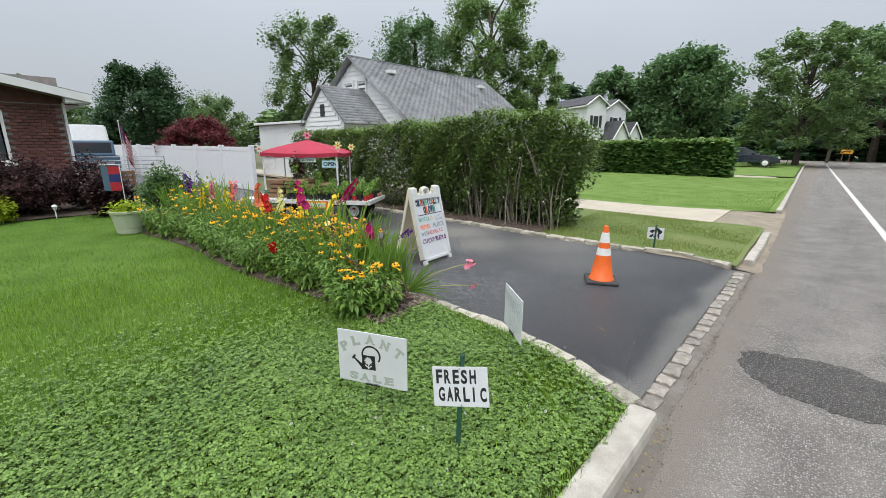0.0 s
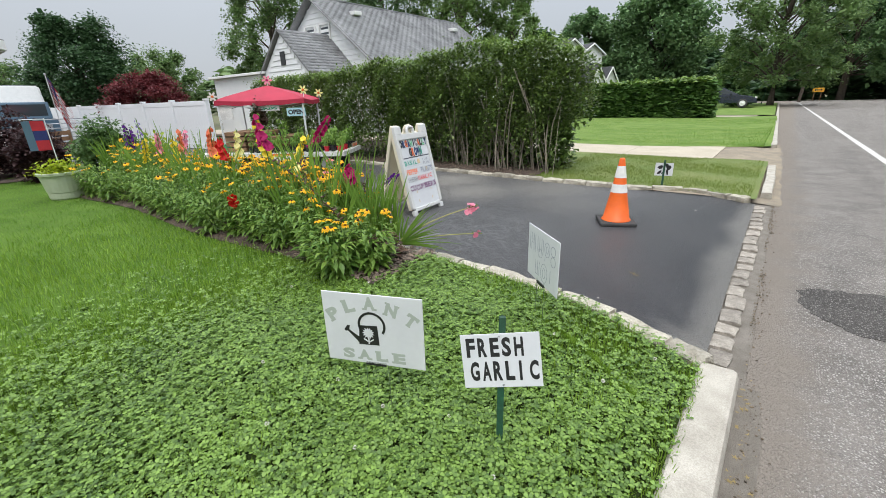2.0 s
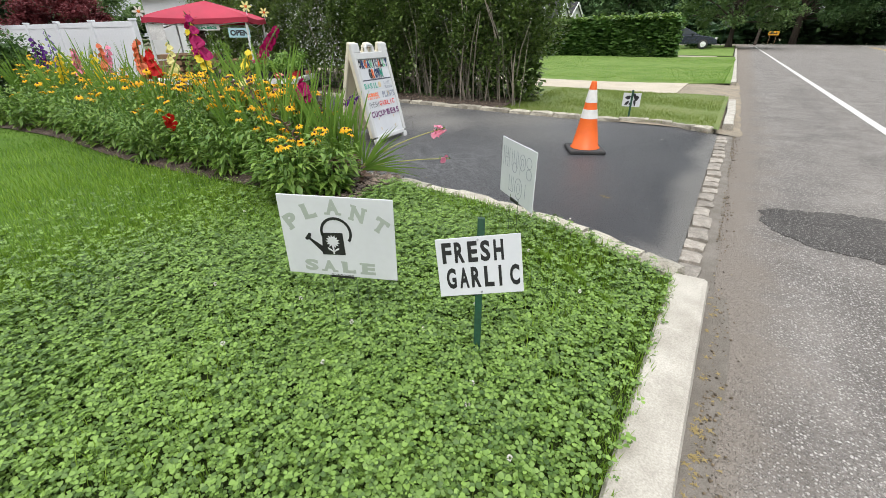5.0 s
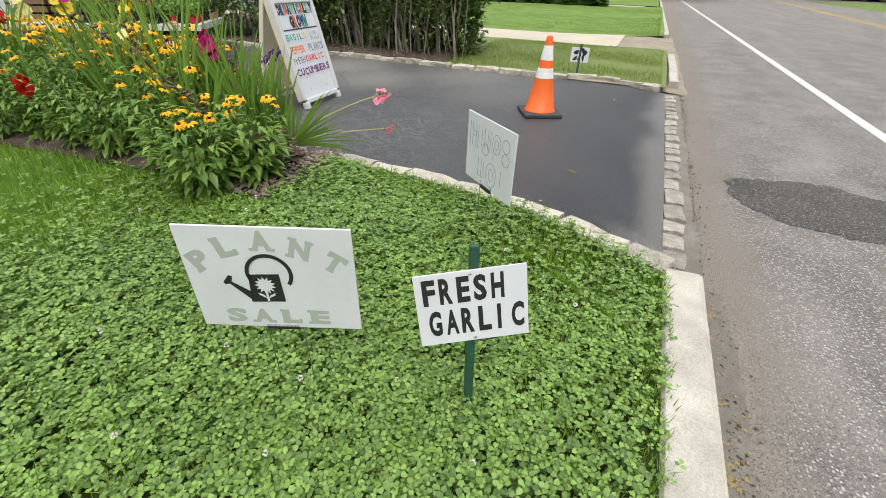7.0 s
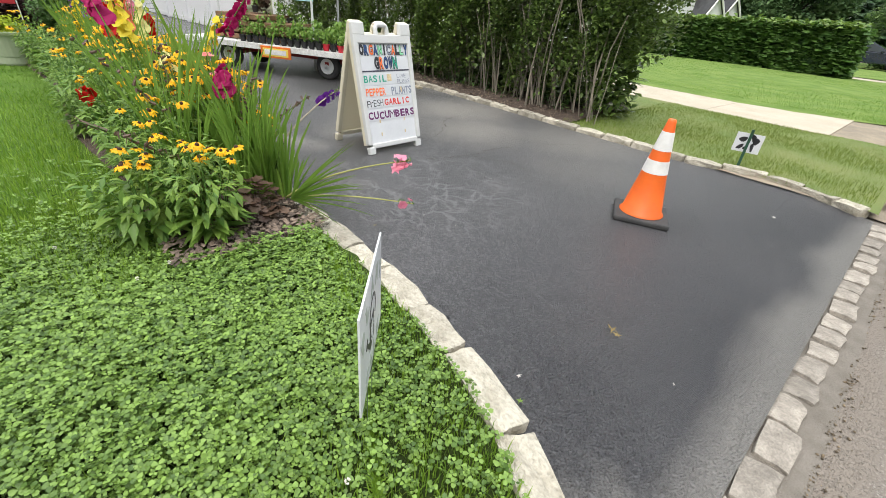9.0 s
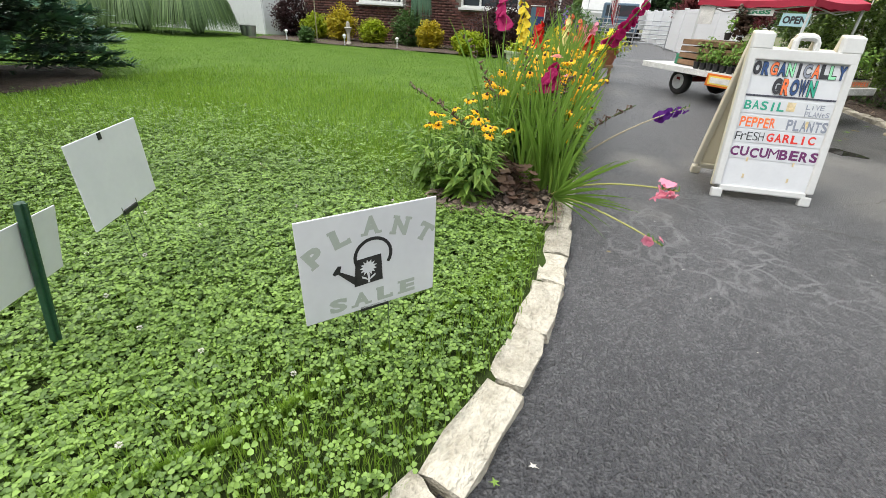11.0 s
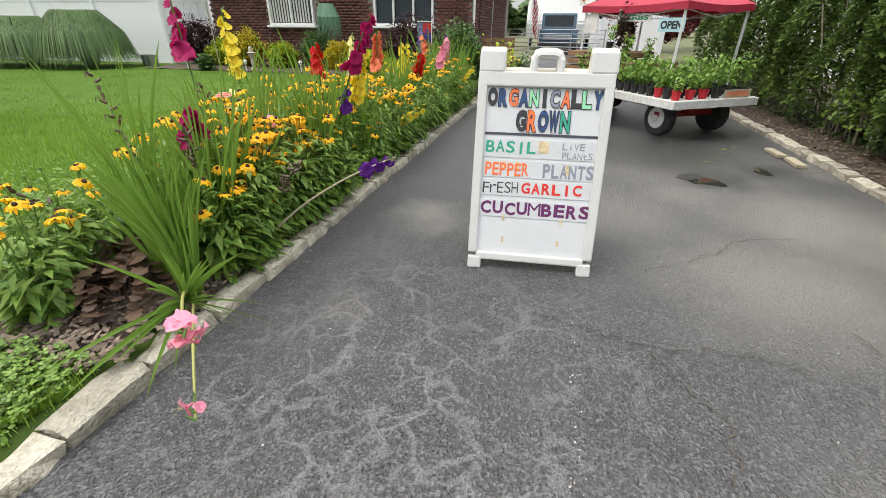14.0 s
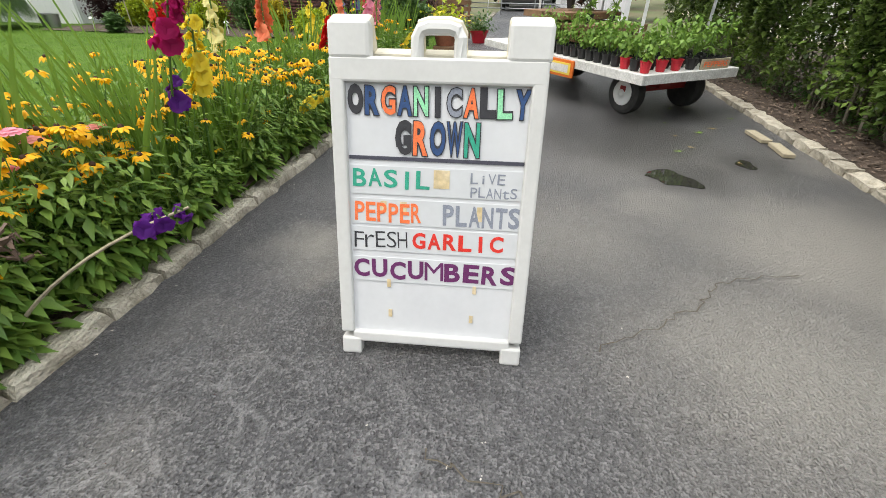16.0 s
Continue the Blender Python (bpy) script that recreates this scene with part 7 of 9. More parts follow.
lathe(bm, [(0.120, -0.05), (0.120, 0.061), (0.110, 0.064), (0.095, 0.058), (0.040, 0.060), (0.034, 0.078), (0.012, 0.082)], 20)
rim_mesh = bpy.data.meshes.new("rim")
bm.to_mesh(rim_mesh)
bm.free()
rim_mesh.shade_smooth()
rim_mesh.materials.append(M["rim"])
for u in (0.42, 2.25):
    part("axle", box(bmesh.new(), (u, across(WID / 2 + 0.05), 0.24), (0.07, 0.86, 0.07), bevel=0.008), "red_steel", cart)
    part("bolster", box(bmesh.new(), (u, across(WID / 2 + 0.05), 0.335), (0.14, 0.8, 0.10), bevel=0.006), "paint_white", cart, "white wooden bolster")
    for v, s in ((0.30, 1), (1.12, -1)):
        wheel = new("wheel")
        wheel.parent = cart
        wheel.matrix_basis = Matrix.Translation((u, across(v), 0.207)) @ pose(0, 0, 0, -90 * s, 0, 0)
        obj("tyre", tyre_mesh, None, wheel)
        obj("rim", rim_mesh, None, wheel, "white steel rim")
bm = bmesh.new()
box(bm, (0, 0, 0), (0.50, 0.02, 0.17), bevel=0.004)
sg = part("marker_board", bm, "orange_box", cart, "orange bordered marker board", CART.inverted() @ Matrix.Translation((-7.35, 5.18, 0.36)) @ pose(0, 0, 0, 0, 0, 40))
part("marker_centre", box(bmesh.new(), (0, -0.012, 0), (0.42, 0.006, 0.115)), "marker_yellow", sg, "yellow inner border")
part("marker_sheet", box(bmesh.new(), (0, -0.016, 0), (0.36, 0.004, 0.075)), "flag_white", sg, "pale lettered centre")

# canopy on four posts
A, B, C, D = Vector((-7.80, 6.06)), Vector((-8.60, 7.00)), Vector((-9.10, 4.94)), Vector((-9.90, 5.88))
can = thing("canopy", pose(0, 0, 0), "red fabric pop-up canopy on slim white posts", "canopy")
for P in (A, B, C, D):
    bm = bmesh.new()
    box(bm, (P.x, P.y, 0.70), (0.032, 0.032, 1.40), bevel=0.003)
    box(bm, (P.x, P.y, 0.01), (0.07, 0.07, 0.02))
    part("post", bm, "post", can, "slim white steel post")
mid2 = (A + D) / 2
cor = [mid2 + (P - mid2) * 1.06 for P in (A, B, D, C)]
def drape(i):
    p, q = cor[i], cor[(i + 1) % 4]
    bm = bmesh.new()
    def roof(u, v):
        e = p.lerp(q, u)
        c = mid2.lerp(e, 1 - v)
        sag = -0.05 * math.sin(math.pi * u) * (1 - v) + 0.0
        return (c.x, c.y, 1.44 + 0.29 * v ** 0.85 + sag * 0.6)
    sheet(bm, 12, 8, roof)
    bmesh.ops.remove_doubles(bm, verts=list(bm.verts), dist=0.001)
    part("roof_panel", bm, "canopy", can, "sloping red fabric panel", smooth=True)
    bm = bmesh.new()
    out = ((p + q) / 2 - mid2).normalized() * 0.004
    sheet(bm, 24, 2, lambda u, v: ((p.lerp(q, u) + out).x, (p.lerp(q, u) + out).y, 1.44 - 0.03 * math.sin(math.pi * u) + 0.0 - (0.085 + 0.008 * math.cos(u * 25)) * v))
    part("valance", bm, "canopy", can, "hanging red fabric edge")
for i in range(4):
    drape(i)
for p, q in ((A, B), (A, C), (B, D), (C, D)):
    bm = bmesh.new()
    a3, b3, m3 = Vector((*p, 1.36)), Vector((*q, 1.36)), Vector((*((p + q) / 2), 1.27))
    rod(bm, a3, m3, 0.009)
    rod(bm, m3, b3, 0.009)
    part("truss", bm, "post", can)
# flower ornaments on the roof
for i, (P, z, mat_, s) in enumerate([(cor[3], 1.52, "petal_white", 0.10), (cor[2], 1.50, "petal_white", 0.08), (cor[0], 1.60, "glad_cream", 0.10), (cor[1], 1.56, "glad_cream", 0.10), (mid2, 1.83, "glad_pink", 0.11)]):
    o = thing("flower_ornament", pose(P.x, P.y, z, 80, 0, 60), "wooden daisy ornament fixed to the canopy", "ornament", "flower ornaments")
    for k in range(6):
        bm = bmesh.new()
        a = 2 * math.pi * k / 6
        prism(bm, [(s * (0.58 * math.cos(a) + 0.40 * math.cos(b) * math.cos(a) - 0.2 * math.sin(b) * math.sin(a)), s * (0.58 * math.sin(a) + 0.40 * math.cos(b) * math.sin(a) + 0.2 * math.sin(b) * math.cos(a))) for b in [2 * math.pi * q / 10 for q in range(10)]], 0, 0.008)
        part("petal", bm, mat_, o)
    bm = bmesh.new()
    lathe(bm, [(s * 0.25, -0.004), (s * 0.25, 0.012), (s * 0.1, 0.018)], 12)
    part("centre", bm, "orange_box" if i != 4 else "glad_magenta", o)
    bm = bmesh.new()
    rod(bm, (0, 0, 0), (0, -0.14, 0), 0.006)
    part("peg", bm, "post", o)

# hanging signs
def hung(name, p, q, u0, u1, z0, z1, board_m, text, ink, label):
    a, b = p.lerp(q, u0), p.lerp(q, u1)
    w = (b - a).length
    d = (b - a) / w
    o = thing(name, Matrix.Translation((a.x, a.y, z0)) @ pose(0, 0, 0, 0, 0, math.degrees(math.atan2(d.y, d.x))), label, "sign")
    part("board", box(bmesh.new(), (w / 2, 0, (z1 - z0) / 2), (w, 0.008, z1 - z0)), board_m, o)
    words("lettering", text, 0.1, ink, o, pose(w * 0.08, -0.006, (z1 - z0) * 0.2, 90, 0, 0), w * 0.84, 0.004, "", 0.001, (z1 - z0) * 0.6)
    for x in (w * 0.1, w * 0.9):
        bm = bmesh.new()
        rod(bm, (x, 0, z1 - z0), (x, 0, 1.37 - z0), 0.003)
        part("hanger", bm, "post", o)
    return o
hung("herbs_sign", C, A, 0.38, 0.72, 1.22, 1.32, "flag_white", "HERBS", "green_sign", "white banner lettered in green under the canopy")
hung("open_sign", C, A, 0.80, 1.02, 1.10, 1.26, "cyan_sign", "OPEN", "ink_black", "pale blue open sign hanging from the canopy")
part("paper_notice", box(bmesh.new(), (0, 0, 0), (0.28, 0.01, 0.26)), "flag_white", can, "plain white paper notice", Matrix.Translation((-9.0, 5.03, 1.2)) @ pose(0, 0, 0, 0, 0, 41))
wreath = thing("hanging_wreath", pose(-8.55, 5.5, 1.02), "dark dried wreath hanging under the canopy", "wreath")
leaf_mass("foliage", "spent", 500, lambda g2, n: np.stack([0.09 * np.cos(g2.uniform(0, 6.3, n)), 0.09 * np.sin(g2.uniform(0, 6.3, n)), g2.normal(0.1, 0.13, n)], 1), 0.09, 5, wreath)
bm = bmesh.new()
rod(bm, (0, 0, 0.1), (0, 0, 0.40), 0.004)
part("string", bm, "spent", wreath)

# trays and pots of seedlings on the cart
def pot_plant(u, v, z, red, seed, tall=0.2):
    r = random.Random(seed)
    g2 = np.random.default_rng(seed)
    p = thing("potted_seedling", CART @ Matrix.Translation((u, across(v), z)), "leafy green seedling in a %s plastic pot" % ("red" if red else "black"), "plant", "seedlings on the cart")
    bm = bmesh.new()
    lathe(bm, [(0.038, 0), (0.052, 0.085), (0.056, 0.085), (0.056, 0.098), (0.048, 0.098), (0.046, 0.085)], 12)
    part("pot", bm, "pot_red" if red else "pot_black", p)
    n = 48
    t = g2.uniform(0.2, 1, n)
    a = g2.uniform(0, 6.28, n)
    pos = np.stack([0.045 * t * np.cos(a), 0.045 * t * np.sin(a), 0.09 + tall * t], 1)
    obj("leaves", strew("leaves", LEAF_V, LEAF_F, pos, turns(a - np.pi / 2, g2.normal(-0.65, 0.5, n), 0 * a), g2.uniform(0.03, 0.08, n)), "basil", p)
    bm = bmesh.new()
    tube(bm, [(0, 0, 0.08), (0.005, 0, 0.08 + tall * 0.9)], 0.004, 5)
    part("stalk", bm, "stem", p)
k = 0
for row in range(6):
    for col in range(15):
        u, v = 0.10 + 0.125 * col, 0.12 + 0.19 * row
        if col > 4 and row > 2:
            continue
        pot_plant(u, v, TOP, (col == 0 and row in (0, 1, 2)) or (row == 0 and col in (2,)), 700 + k, 0.16 + 0.24 * ((k * 0.618) % 1) ** 1.5)
        k += 1
part("label_board", box(bmesh.new(), (0.03, across(0.93), TOP + 0.045), (0.015, 0.38, 0.09)), "wood_pale", cart, "small wooden name board")
words("lettering", "PEPPERS", 0.06, "ink_orange", cart, Matrix(((0, 0, -1, 0.021), (-1, 0, 0, across(0.93) + 0.16), (0, 1, 0, TOP + 0.02), (0, 0, 0, 1))), 0.32, 0.001, "faded orange lettering", 0.0004, 0.05)
shelf = thing("crate_stand", CART @ Matrix.Translation((1.35, across(0.72), TOP)), "stepped brown wooden crates stacked on the cart", "crate")
for u, z, w in ((0.0, 0.0, 0.22), (0.45, 0.0, 0.34), (0.9, 0.0, 0.34)):
    for zz in range(int(w / 0.1) + 1):
        part("slat", box(bmesh.new(), (u, 0, 0.05 + 0.10 * zz), (0.40, 0.85, 0.075), bevel=0.004), "wood", shelf)
for u, v, zz in ((1.35, 0.45, 0.75), (1.45, 0.9, 0.72), (1.9, 0.6, 0.87)):
    pot_plant(u, v, zz, False, 990 + int(u * 10 + v * 100), 0.24)
tub = thing("storage_tub", CART @ Matrix.Translation((2.45, across(0.42), TOP)) @ Matrix.Scale(0.6, 4), "green plastic tub on the cart", "tub")
part("body", box(bmesh.new(), (0, 0, 0.12), (0.28, 0.35, 0.24), bevel=0.02), "green_sign", tub)
part("lid", box(bmesh.new(), (0, 0, 0.25), (0.30, 0.37, 0.03), bevel=0.01), "green_sign", tub)


# ---- planter with flags, pots, stand, bench, lights ----
pl = thing("planter", pose(-8.42, 2.08, 0.08), "round sage green plastic planter beside the flower bed", "planter")
bm = bmesh.new()
lathe(bm, [(0.20, 0), (0.21, 0.02), (0.215, 0.10), (0.222, 0.11), (0.262, 0.36), (0.285, 0.365), (0.29, 0.40), (0.265, 0.405), (0.25, 0.36), (0.05, 0.35)], 28)
part("tub", bm, "planter", pl, smooth=False)
leaf_mass("foliage", "shrub_lime", 700, lambda g2, n: np.stack([0.2 * g2.normal(0, 0.6, n), 0.2 * g2.normal(0, 0.6, n), 0.36 + 0.08 * np.abs(g2.normal(0, 1, n))], 1), 0.06, 8, pl, "low yellow-green leaves")


def flag(x, y, h, w, fh, yaw, label, lean=0.0, z=0.1):
    f = thing("flag", pose(x, y, z, lean, 0, yaw), label, "flag", "flags by the drive")
    bm = bmesh.new()
    rod(bm, (0, 0, -0.1), (0, 0, h), 0.011)
    bmesh.ops.create_uvsphere(bm, u_segments=8, v_segments=6, radius=0.025, matrix=Matrix.Translation((0, 0, h + 0.02)))
    part("pole", bm, "post", f, "slim pale pole")
    for k in range(13):
        z1 = h - 0.03 - fh * k / 13
        z0 = z1 - fh / 13
        bm = bmesh.new()
        sheet(bm, 14, 1, lambda u, v: (0.01 + w * u * 0.30 + 0.02 * math.sin(9 * u + 4 * v), 0.05 * math.sin(7 * u + 2), z0 + (z1 - z0) * v - w * 0.85 * u))
        part("stripe", bm, "flag_red" if k % 2 == 0 else "flag_white", f)
    bm = bmesh.new()
    sheet(bm, 8, 4, lambda u, v: (0.012 + w * 0.4 * u * 0.30 + 0.02 * math.sin(9 * 0.4 * u), 0.05 * math.sin(2.8 * u + 2) - 0.012, h - 0.03 - fh * 0.54 * (1 - v) - w * 0.34 * u))
    part("canton", bm, "flag_blue", f, "dark blue corner")
    return f
flag(-15.5, 3.62, 2.15, 1.05, 0.75, 60, "striped flag hanging limp from a tall pole")
fl = thing("garden_banner", pose(-9.6, 2.3, 0.08, 0, 0, 75) @ Matrix.Scale(0.86, 4), "red, white and blue garden banner on a thin stake", "flag")
bm = bmesh.new()
rod(bm, (0, 0, -0.05), (0, 0, 1.35), 0.009)
rod(bm, (0, 0, 1.33), (-0.36, 0, 1.33), 0.007)
part("stake", bm, "post", fl)
for x0, x1, z0, z1, m_ in ((-0.34, -0.22, 0.75, 1.30, "car_teal"), (-0.22, -0.02, 1.12, 1.30, "flag_red"), (-0.22, -0.02, 0.94, 1.12, "flag_blue"), (-0.22, -0.02, 0.75, 0.94, "flag_red")):
    part("panel", box(bmesh.new(), ((x0 + x1) / 2, 0, (z0 + z1) / 2), (x1 - x0, 0.006, z1 - z0)), m_, fl)
pole = thing("shepherd_hook", pose(-11.8, 3.05, 0.0, 0, -3, 0), "thin dark metal hook pole by the fence", "pole")
bm = bmesh.new()
tube(bm, [(0, 0, 0), (0, 0, 1.6), (0.03, 0, 1.68), (0.07, 0, 1.66)], 0.010, 6)
part("rod", bm, "steel", pole)


def pot_on_stand(x, y, label, stand=True):
    p = thing("flower_pot", pose(x, y, 0), label, "flower pot", "flower pots by the drive")
    z = 0.0
    if stand:
        z = 0.32
        for dx in (-0.14, 0.14):
            for dy in (-0.10, 0.10):
                part("leg", box(bmesh.new(), (dx * 1.2, dy * 1.2, 0.14), (0.04, 0.04, 0.30), pose(0, 0, 0, 4 * dy / 0.1, 4 * dx / 0.14, 0)), "wood", p)
        part("stand_top", box(bmesh.new(), (0, 0, 0.295), (0.40, 0.30, 0.045), bevel=0.006), "wood", p, "weathered wooden stand top")
    bm = bmesh.new()
    lathe(bm, [(0.13, z), (0.18, z + 0.20), (0.20, z + 0.20), (0.20, z + 0.25), (0.17, z + 0.25), (0.15, z + 0.2), (0.02, z + 0.19)], 20)
    part("pot", bm, "terracotta" if stand else "pot_red", p)
    leaf_mass("foliage", "shrub_lime" if stand else "shrub_green", 500, lambda g2, n: np.stack([0.13 * g2.normal(0, 1, n), 0.13 * g2.normal(0, 1, n), z + 0.22 + 0.14 * np.abs(g2.normal(0, 1, n))], 1), 0.07, 9, p)
    if stand:
        leaf_mass("blooms", "glad_yellow", 120, lambda g2, n: np.stack([0.2 * g2.normal(0, 1, n), 0.2 * g2.normal(0, 1, n), z + 0.28 + 0.1 * np.abs(g2.normal(0, 1, n))], 1), 0.06, 10, p, "yellow blooms")
    return p
pot_on_stand(-9.15, 3.60, "terracotta bowl of yellow flowers on a wooden stand")
pot_on_stand(-12.4, 3.75, "dark red pot with leafy plant on the drive", False)
seat = thing("garden_bench", pose(-13.3, 3.0, 0, 0, 0, 100), "weathered wooden slatted garden chair by the brick corner", "bench")
for x in (-0.4, 0.4):
    for y_ in (-0.2, 0.2):
        part("leg", box(bmesh.new(), (x, y_, 0.22 if y_ < 0 else 0.45), (0.05, 0.05, 0.44 if y_ < 0 else 0.9)), "wood", seat)
for k in range(4):
    part("seat_slat", box(bmesh.new(), (0, -0.18 + 0.12 * k, 0.45), (0.9, 0.10, 0.025)), "wood", seat)
for k in range(3):
    part("back_slat", box(bmesh.new(), (0, 0.22, 0.58 + 0.13 * k), (0.9, 0.025, 0.09)), "wood", seat)
for i, (x, y) in enumerate([(-11.6, -5.2), (-11.55, -1.7), (-11.4, -3.2), (-11.3, 1.4), (-11.2, 0.6)]):
    s = thing("path_light", pose(x, y, 0.06), "small white solar path light at the lawn's edge", "lamp", "path lights")
    bm = bmesh.new()
    rod(bm, (0, 0, -0.03), (0, 0, 0.22), 0.012)
    part("stake", bm, "post", s)
    bm = bmesh.new()
    lathe(bm, [(0.03, 0.20), (0.04, 0.26), (0.055, 0.265), (0.03, 0.30), (0.01, 0.305)], 12)
    part("cap", bm, "camper", s)
stake = thing("garden_stake", pose(-11.7, -4.25, 0.06), "tall thin bamboo stake at the lawn's edge", "stake")
bm = bmesh.new()
rod(bm, (0, 0, 0), (0, 0, 1.6), 0.012)
part("cane", bm, "wood_pale", stake)
statue = thing("garden_ornament", pose(-11.9, -3.35, 0.06), "small pale pedestal ornament among the shrubs", "ornament")
bm = bmesh.new()
lathe(bm, [(0.09, 0), (0.07, 0.05), (0.04, 0.1), (0.045, 0.3), (0.10, 0.42), (0.12, 0.44), (0.06, 0.46), (0.05, 0.55), (0.02, 0.6)], 16)
part("body", bm, "concrete", statue)
for i, (x, y) in enumerate([(-12.0, -6.75), (-12.1, -7.05)]):
    b = thing("bucket", pose(x, y, 0.06), "grey bucket standing against the white fence", "bucket")
    bm = bmesh.new()
    lathe(bm, [(0.12, 0), (0.155, 0.30), (0.165, 0.31), (0.15, 0.31), (0.12, 0.05)], 16)
    part("body", bm, "steel", b)


# ---- gate, truck and camper up the drive ----
gate = thing("metal_gate", pose(-21.4, 2.3, 0.0, 0, 0, 84), "galvanised tube farm gate across the drive", "gate")
for z in (0.25, 0.42, 0.58, 0.74, 0.90, 1.06):
    bm = bmesh.new()
    rod(bm, (0, 0, z), (3.9, 0, z), 0.018)
    part("bar", bm, "steel", gate)
for x in (0.0, 1.3, 2.6, 3.9):
    bm = bmesh.new()
    rod(bm, (x, 0, 0.02), (x, 0, 1.08), 0.022)
    part("upright", bm, "steel", gate)


def vehicle(name, m, L, W, H, prof, cabin, paint, label, category, glass_side, wheels, lights=True):
    """A car body from a side outline, narrowed to the cabin, with windows and wheels. Local x is its length."""
    v = thing(name, m, label, category)
    bm = bmesh.new()
    prism(bm, prof, -W / 2, W / 2, Matrix(((1, 0, 0, 0), (0, 0, 1, 0), (0, 1, 0, 0), (0, 0, 0, 1))))
    bmesh.ops.recalc_face_normals(bm, faces=list(bm.faces))
    bmesh.ops.bevel(bm, geom=[e for e in bm.edges if abs(e.verts[0].co.y - e.verts[1].co.y) < 1e-4], offset=0.05, segments=2, affect="EDGES", profile=0.6)
    part("body", bm, paint, v)
    bm = bmesh.new()
    prism(bm, cabin, -W / 2 + 0.12, W / 2 - 0.12, Matrix(((1, 0, 0, 0), (0, 0, 1, 0), (0, 1, 0, 0), (0, 0, 0, 1))))
    bmesh.ops.recalc_face_normals(bm, faces=list(bm.faces))
    bmesh.ops.bevel(bm, geom=list(bm.edges), offset=0.05, segments=2, affect="EDGES", profile=0.6)
    part("cabin", bm, paint, v)
    for s in (-1, 1):
        for poly in glass_side:
            bm = bmesh.new()
            prism(bm, poly, s * (W / 2 - 0.112) - 0.004, s * (W / 2 - 0.112) + 0.004, Matrix(((1, 0, 0, 0), (0, 0, 1, 0), (0, 1, 0, 0), (0, 0, 0, 1))))
            part("side_window", bm, "glass", v)
        for x in wheels:
            w = new("wheel")
            w.parent = v
            w.matrix_basis = Matrix.Translation((x, s * (W / 2 - 0.06), 0.33)) @ pose(0, 0, 0, 90 * -s, 0, 0) @ Matrix.Scale(1.6, 4)
            obj("tyre", tyre_mesh, None, w)
            obj("rim", rim_mesh, None, w)
        part("headlight", box(bmesh.new(), (L / 2 - 0.03, s * (W / 2 - 0.25), 0.72), (0.06, 0.34, 0.13), bevel=0.02), "reflective", v)
        part("tail_light", box(bmesh.new(), (-L / 2 + 0.03, s * (W / 2 - 0.18), 0.85), (0.06, 0.16, 0.26), bevel=0.02), "flag_red", v)
        part("door_mirror", box(bmesh.new(), (0.65, s * (W / 2 + 0.06), 1.02), (0.12, 0.16, 0.12), bevel=0.03), paint, v)
    part("bumper", box(bmesh.new(), (L / 2 + 0.01, 0, 0.42), (0.08, W - 0.1, 0.18), bevel=0.03), "rubber", v)
    part("bumper", box(bmesh.new(), (-L / 2 - 0.01, 0, 0.45), (0.08, W - 0.1, 0.18), bevel=0.03), "rubber", v)
    return v


SED = [(-2.3, 0.32), (-2.32, 0.62), (-2.2, 0.92), (-1.5, 0.98), (1.0, 0.96), (1.95, 0.82), (2.3, 0.62), (2.32, 0.34)]
CAB = [(-2.0, 0.94), (-1.5, 1.40), (-0.9, 1.50), (0.1, 1.46), (1.15, 0.94)]
vehicle("parked_car", pose(-4.2, 41.0, 0.06, 0, 0, 6), 4.6, 1.8, 1.5, SED, CAB, "car_navy", "dark navy hatchback parked on the grass beside the hedge", "car",
        [[(-1.75, 0.98), (-1.4, 1.36), (-0.75, 1.44), (-0.7, 0.98)], [(-0.62, 0.98), (-0.66, 1.44), (0.08, 1.41), (0.95, 0.98)]], (-1.45, 1.45))
TRK = [(-2.6, 0.45), (-2.62, 1.05), (0.9, 1.08), (2.0, 1.0), (2.5, 0.9), (2.55, 0.45)]
TCB = [(-2.5, 1.05), (-2.4, 1.72), (0.1, 1.76), (0.75, 1.05)]
tr = vehicle("pickup_truck", pose(-26.5, 4.3, 0, 0, 0, 180), 5.2, 1.8, 1.8, TRK, TCB, "car_teal", "grey-blue utility truck parked behind the gate", "truck",
        [[(-2.2, 1.12), (-2.15, 1.62), (-0.9, 1.66), (-0.9, 1.12)], [(-0.8, 1.12), (-0.8, 1.66), (0.05, 1.66), (0.5, 1.12)]], (-1.7, 1.7))
part("front_grille", box(bmesh.new(), (-2.64, 0, 0.72), (0.05, 1.3, 0.22), bevel=0.02), "steel", tr)
part("windscreen", box(bmesh.new(), (-2.47, 0, 1.40), (0.03, 1.3, 0.45), pose(0, 0, 0, 0, 0, 0)), "glass", tr)
cam_ = thing("camper_trailer", pose(-33.5, 4.2, 0, 0, 0, 0), "white camper trailer parked behind the truck", "camper")
bm = bmesh.new()
prism(bm, [(-3.2, 0.55), (3.2, 0.55), (3.4, 1.4), (3.0, 2.6), (-3.2, 2.65)], -1.9, 1.9, Matrix(((1, 0, 0, 0), (0, 0, 1, 0), (0, 1, 0, 0), (0, 0, 0, 1))))
bmesh.ops.recalc_face_normals(bm, faces=list(bm.faces))
bmesh.ops.bevel(bm, geom=list(bm.edges), offset=0.08, segments=2, affect="EDGES")
part("body", bm, "camper", cam_)
part("front_window", box(bmesh.new(), (3.25, -0.4, 1.75), (0.06, 1.0, 0.5), pose(0, 0, 0, 0, -12, 0)), "glass", cam_)
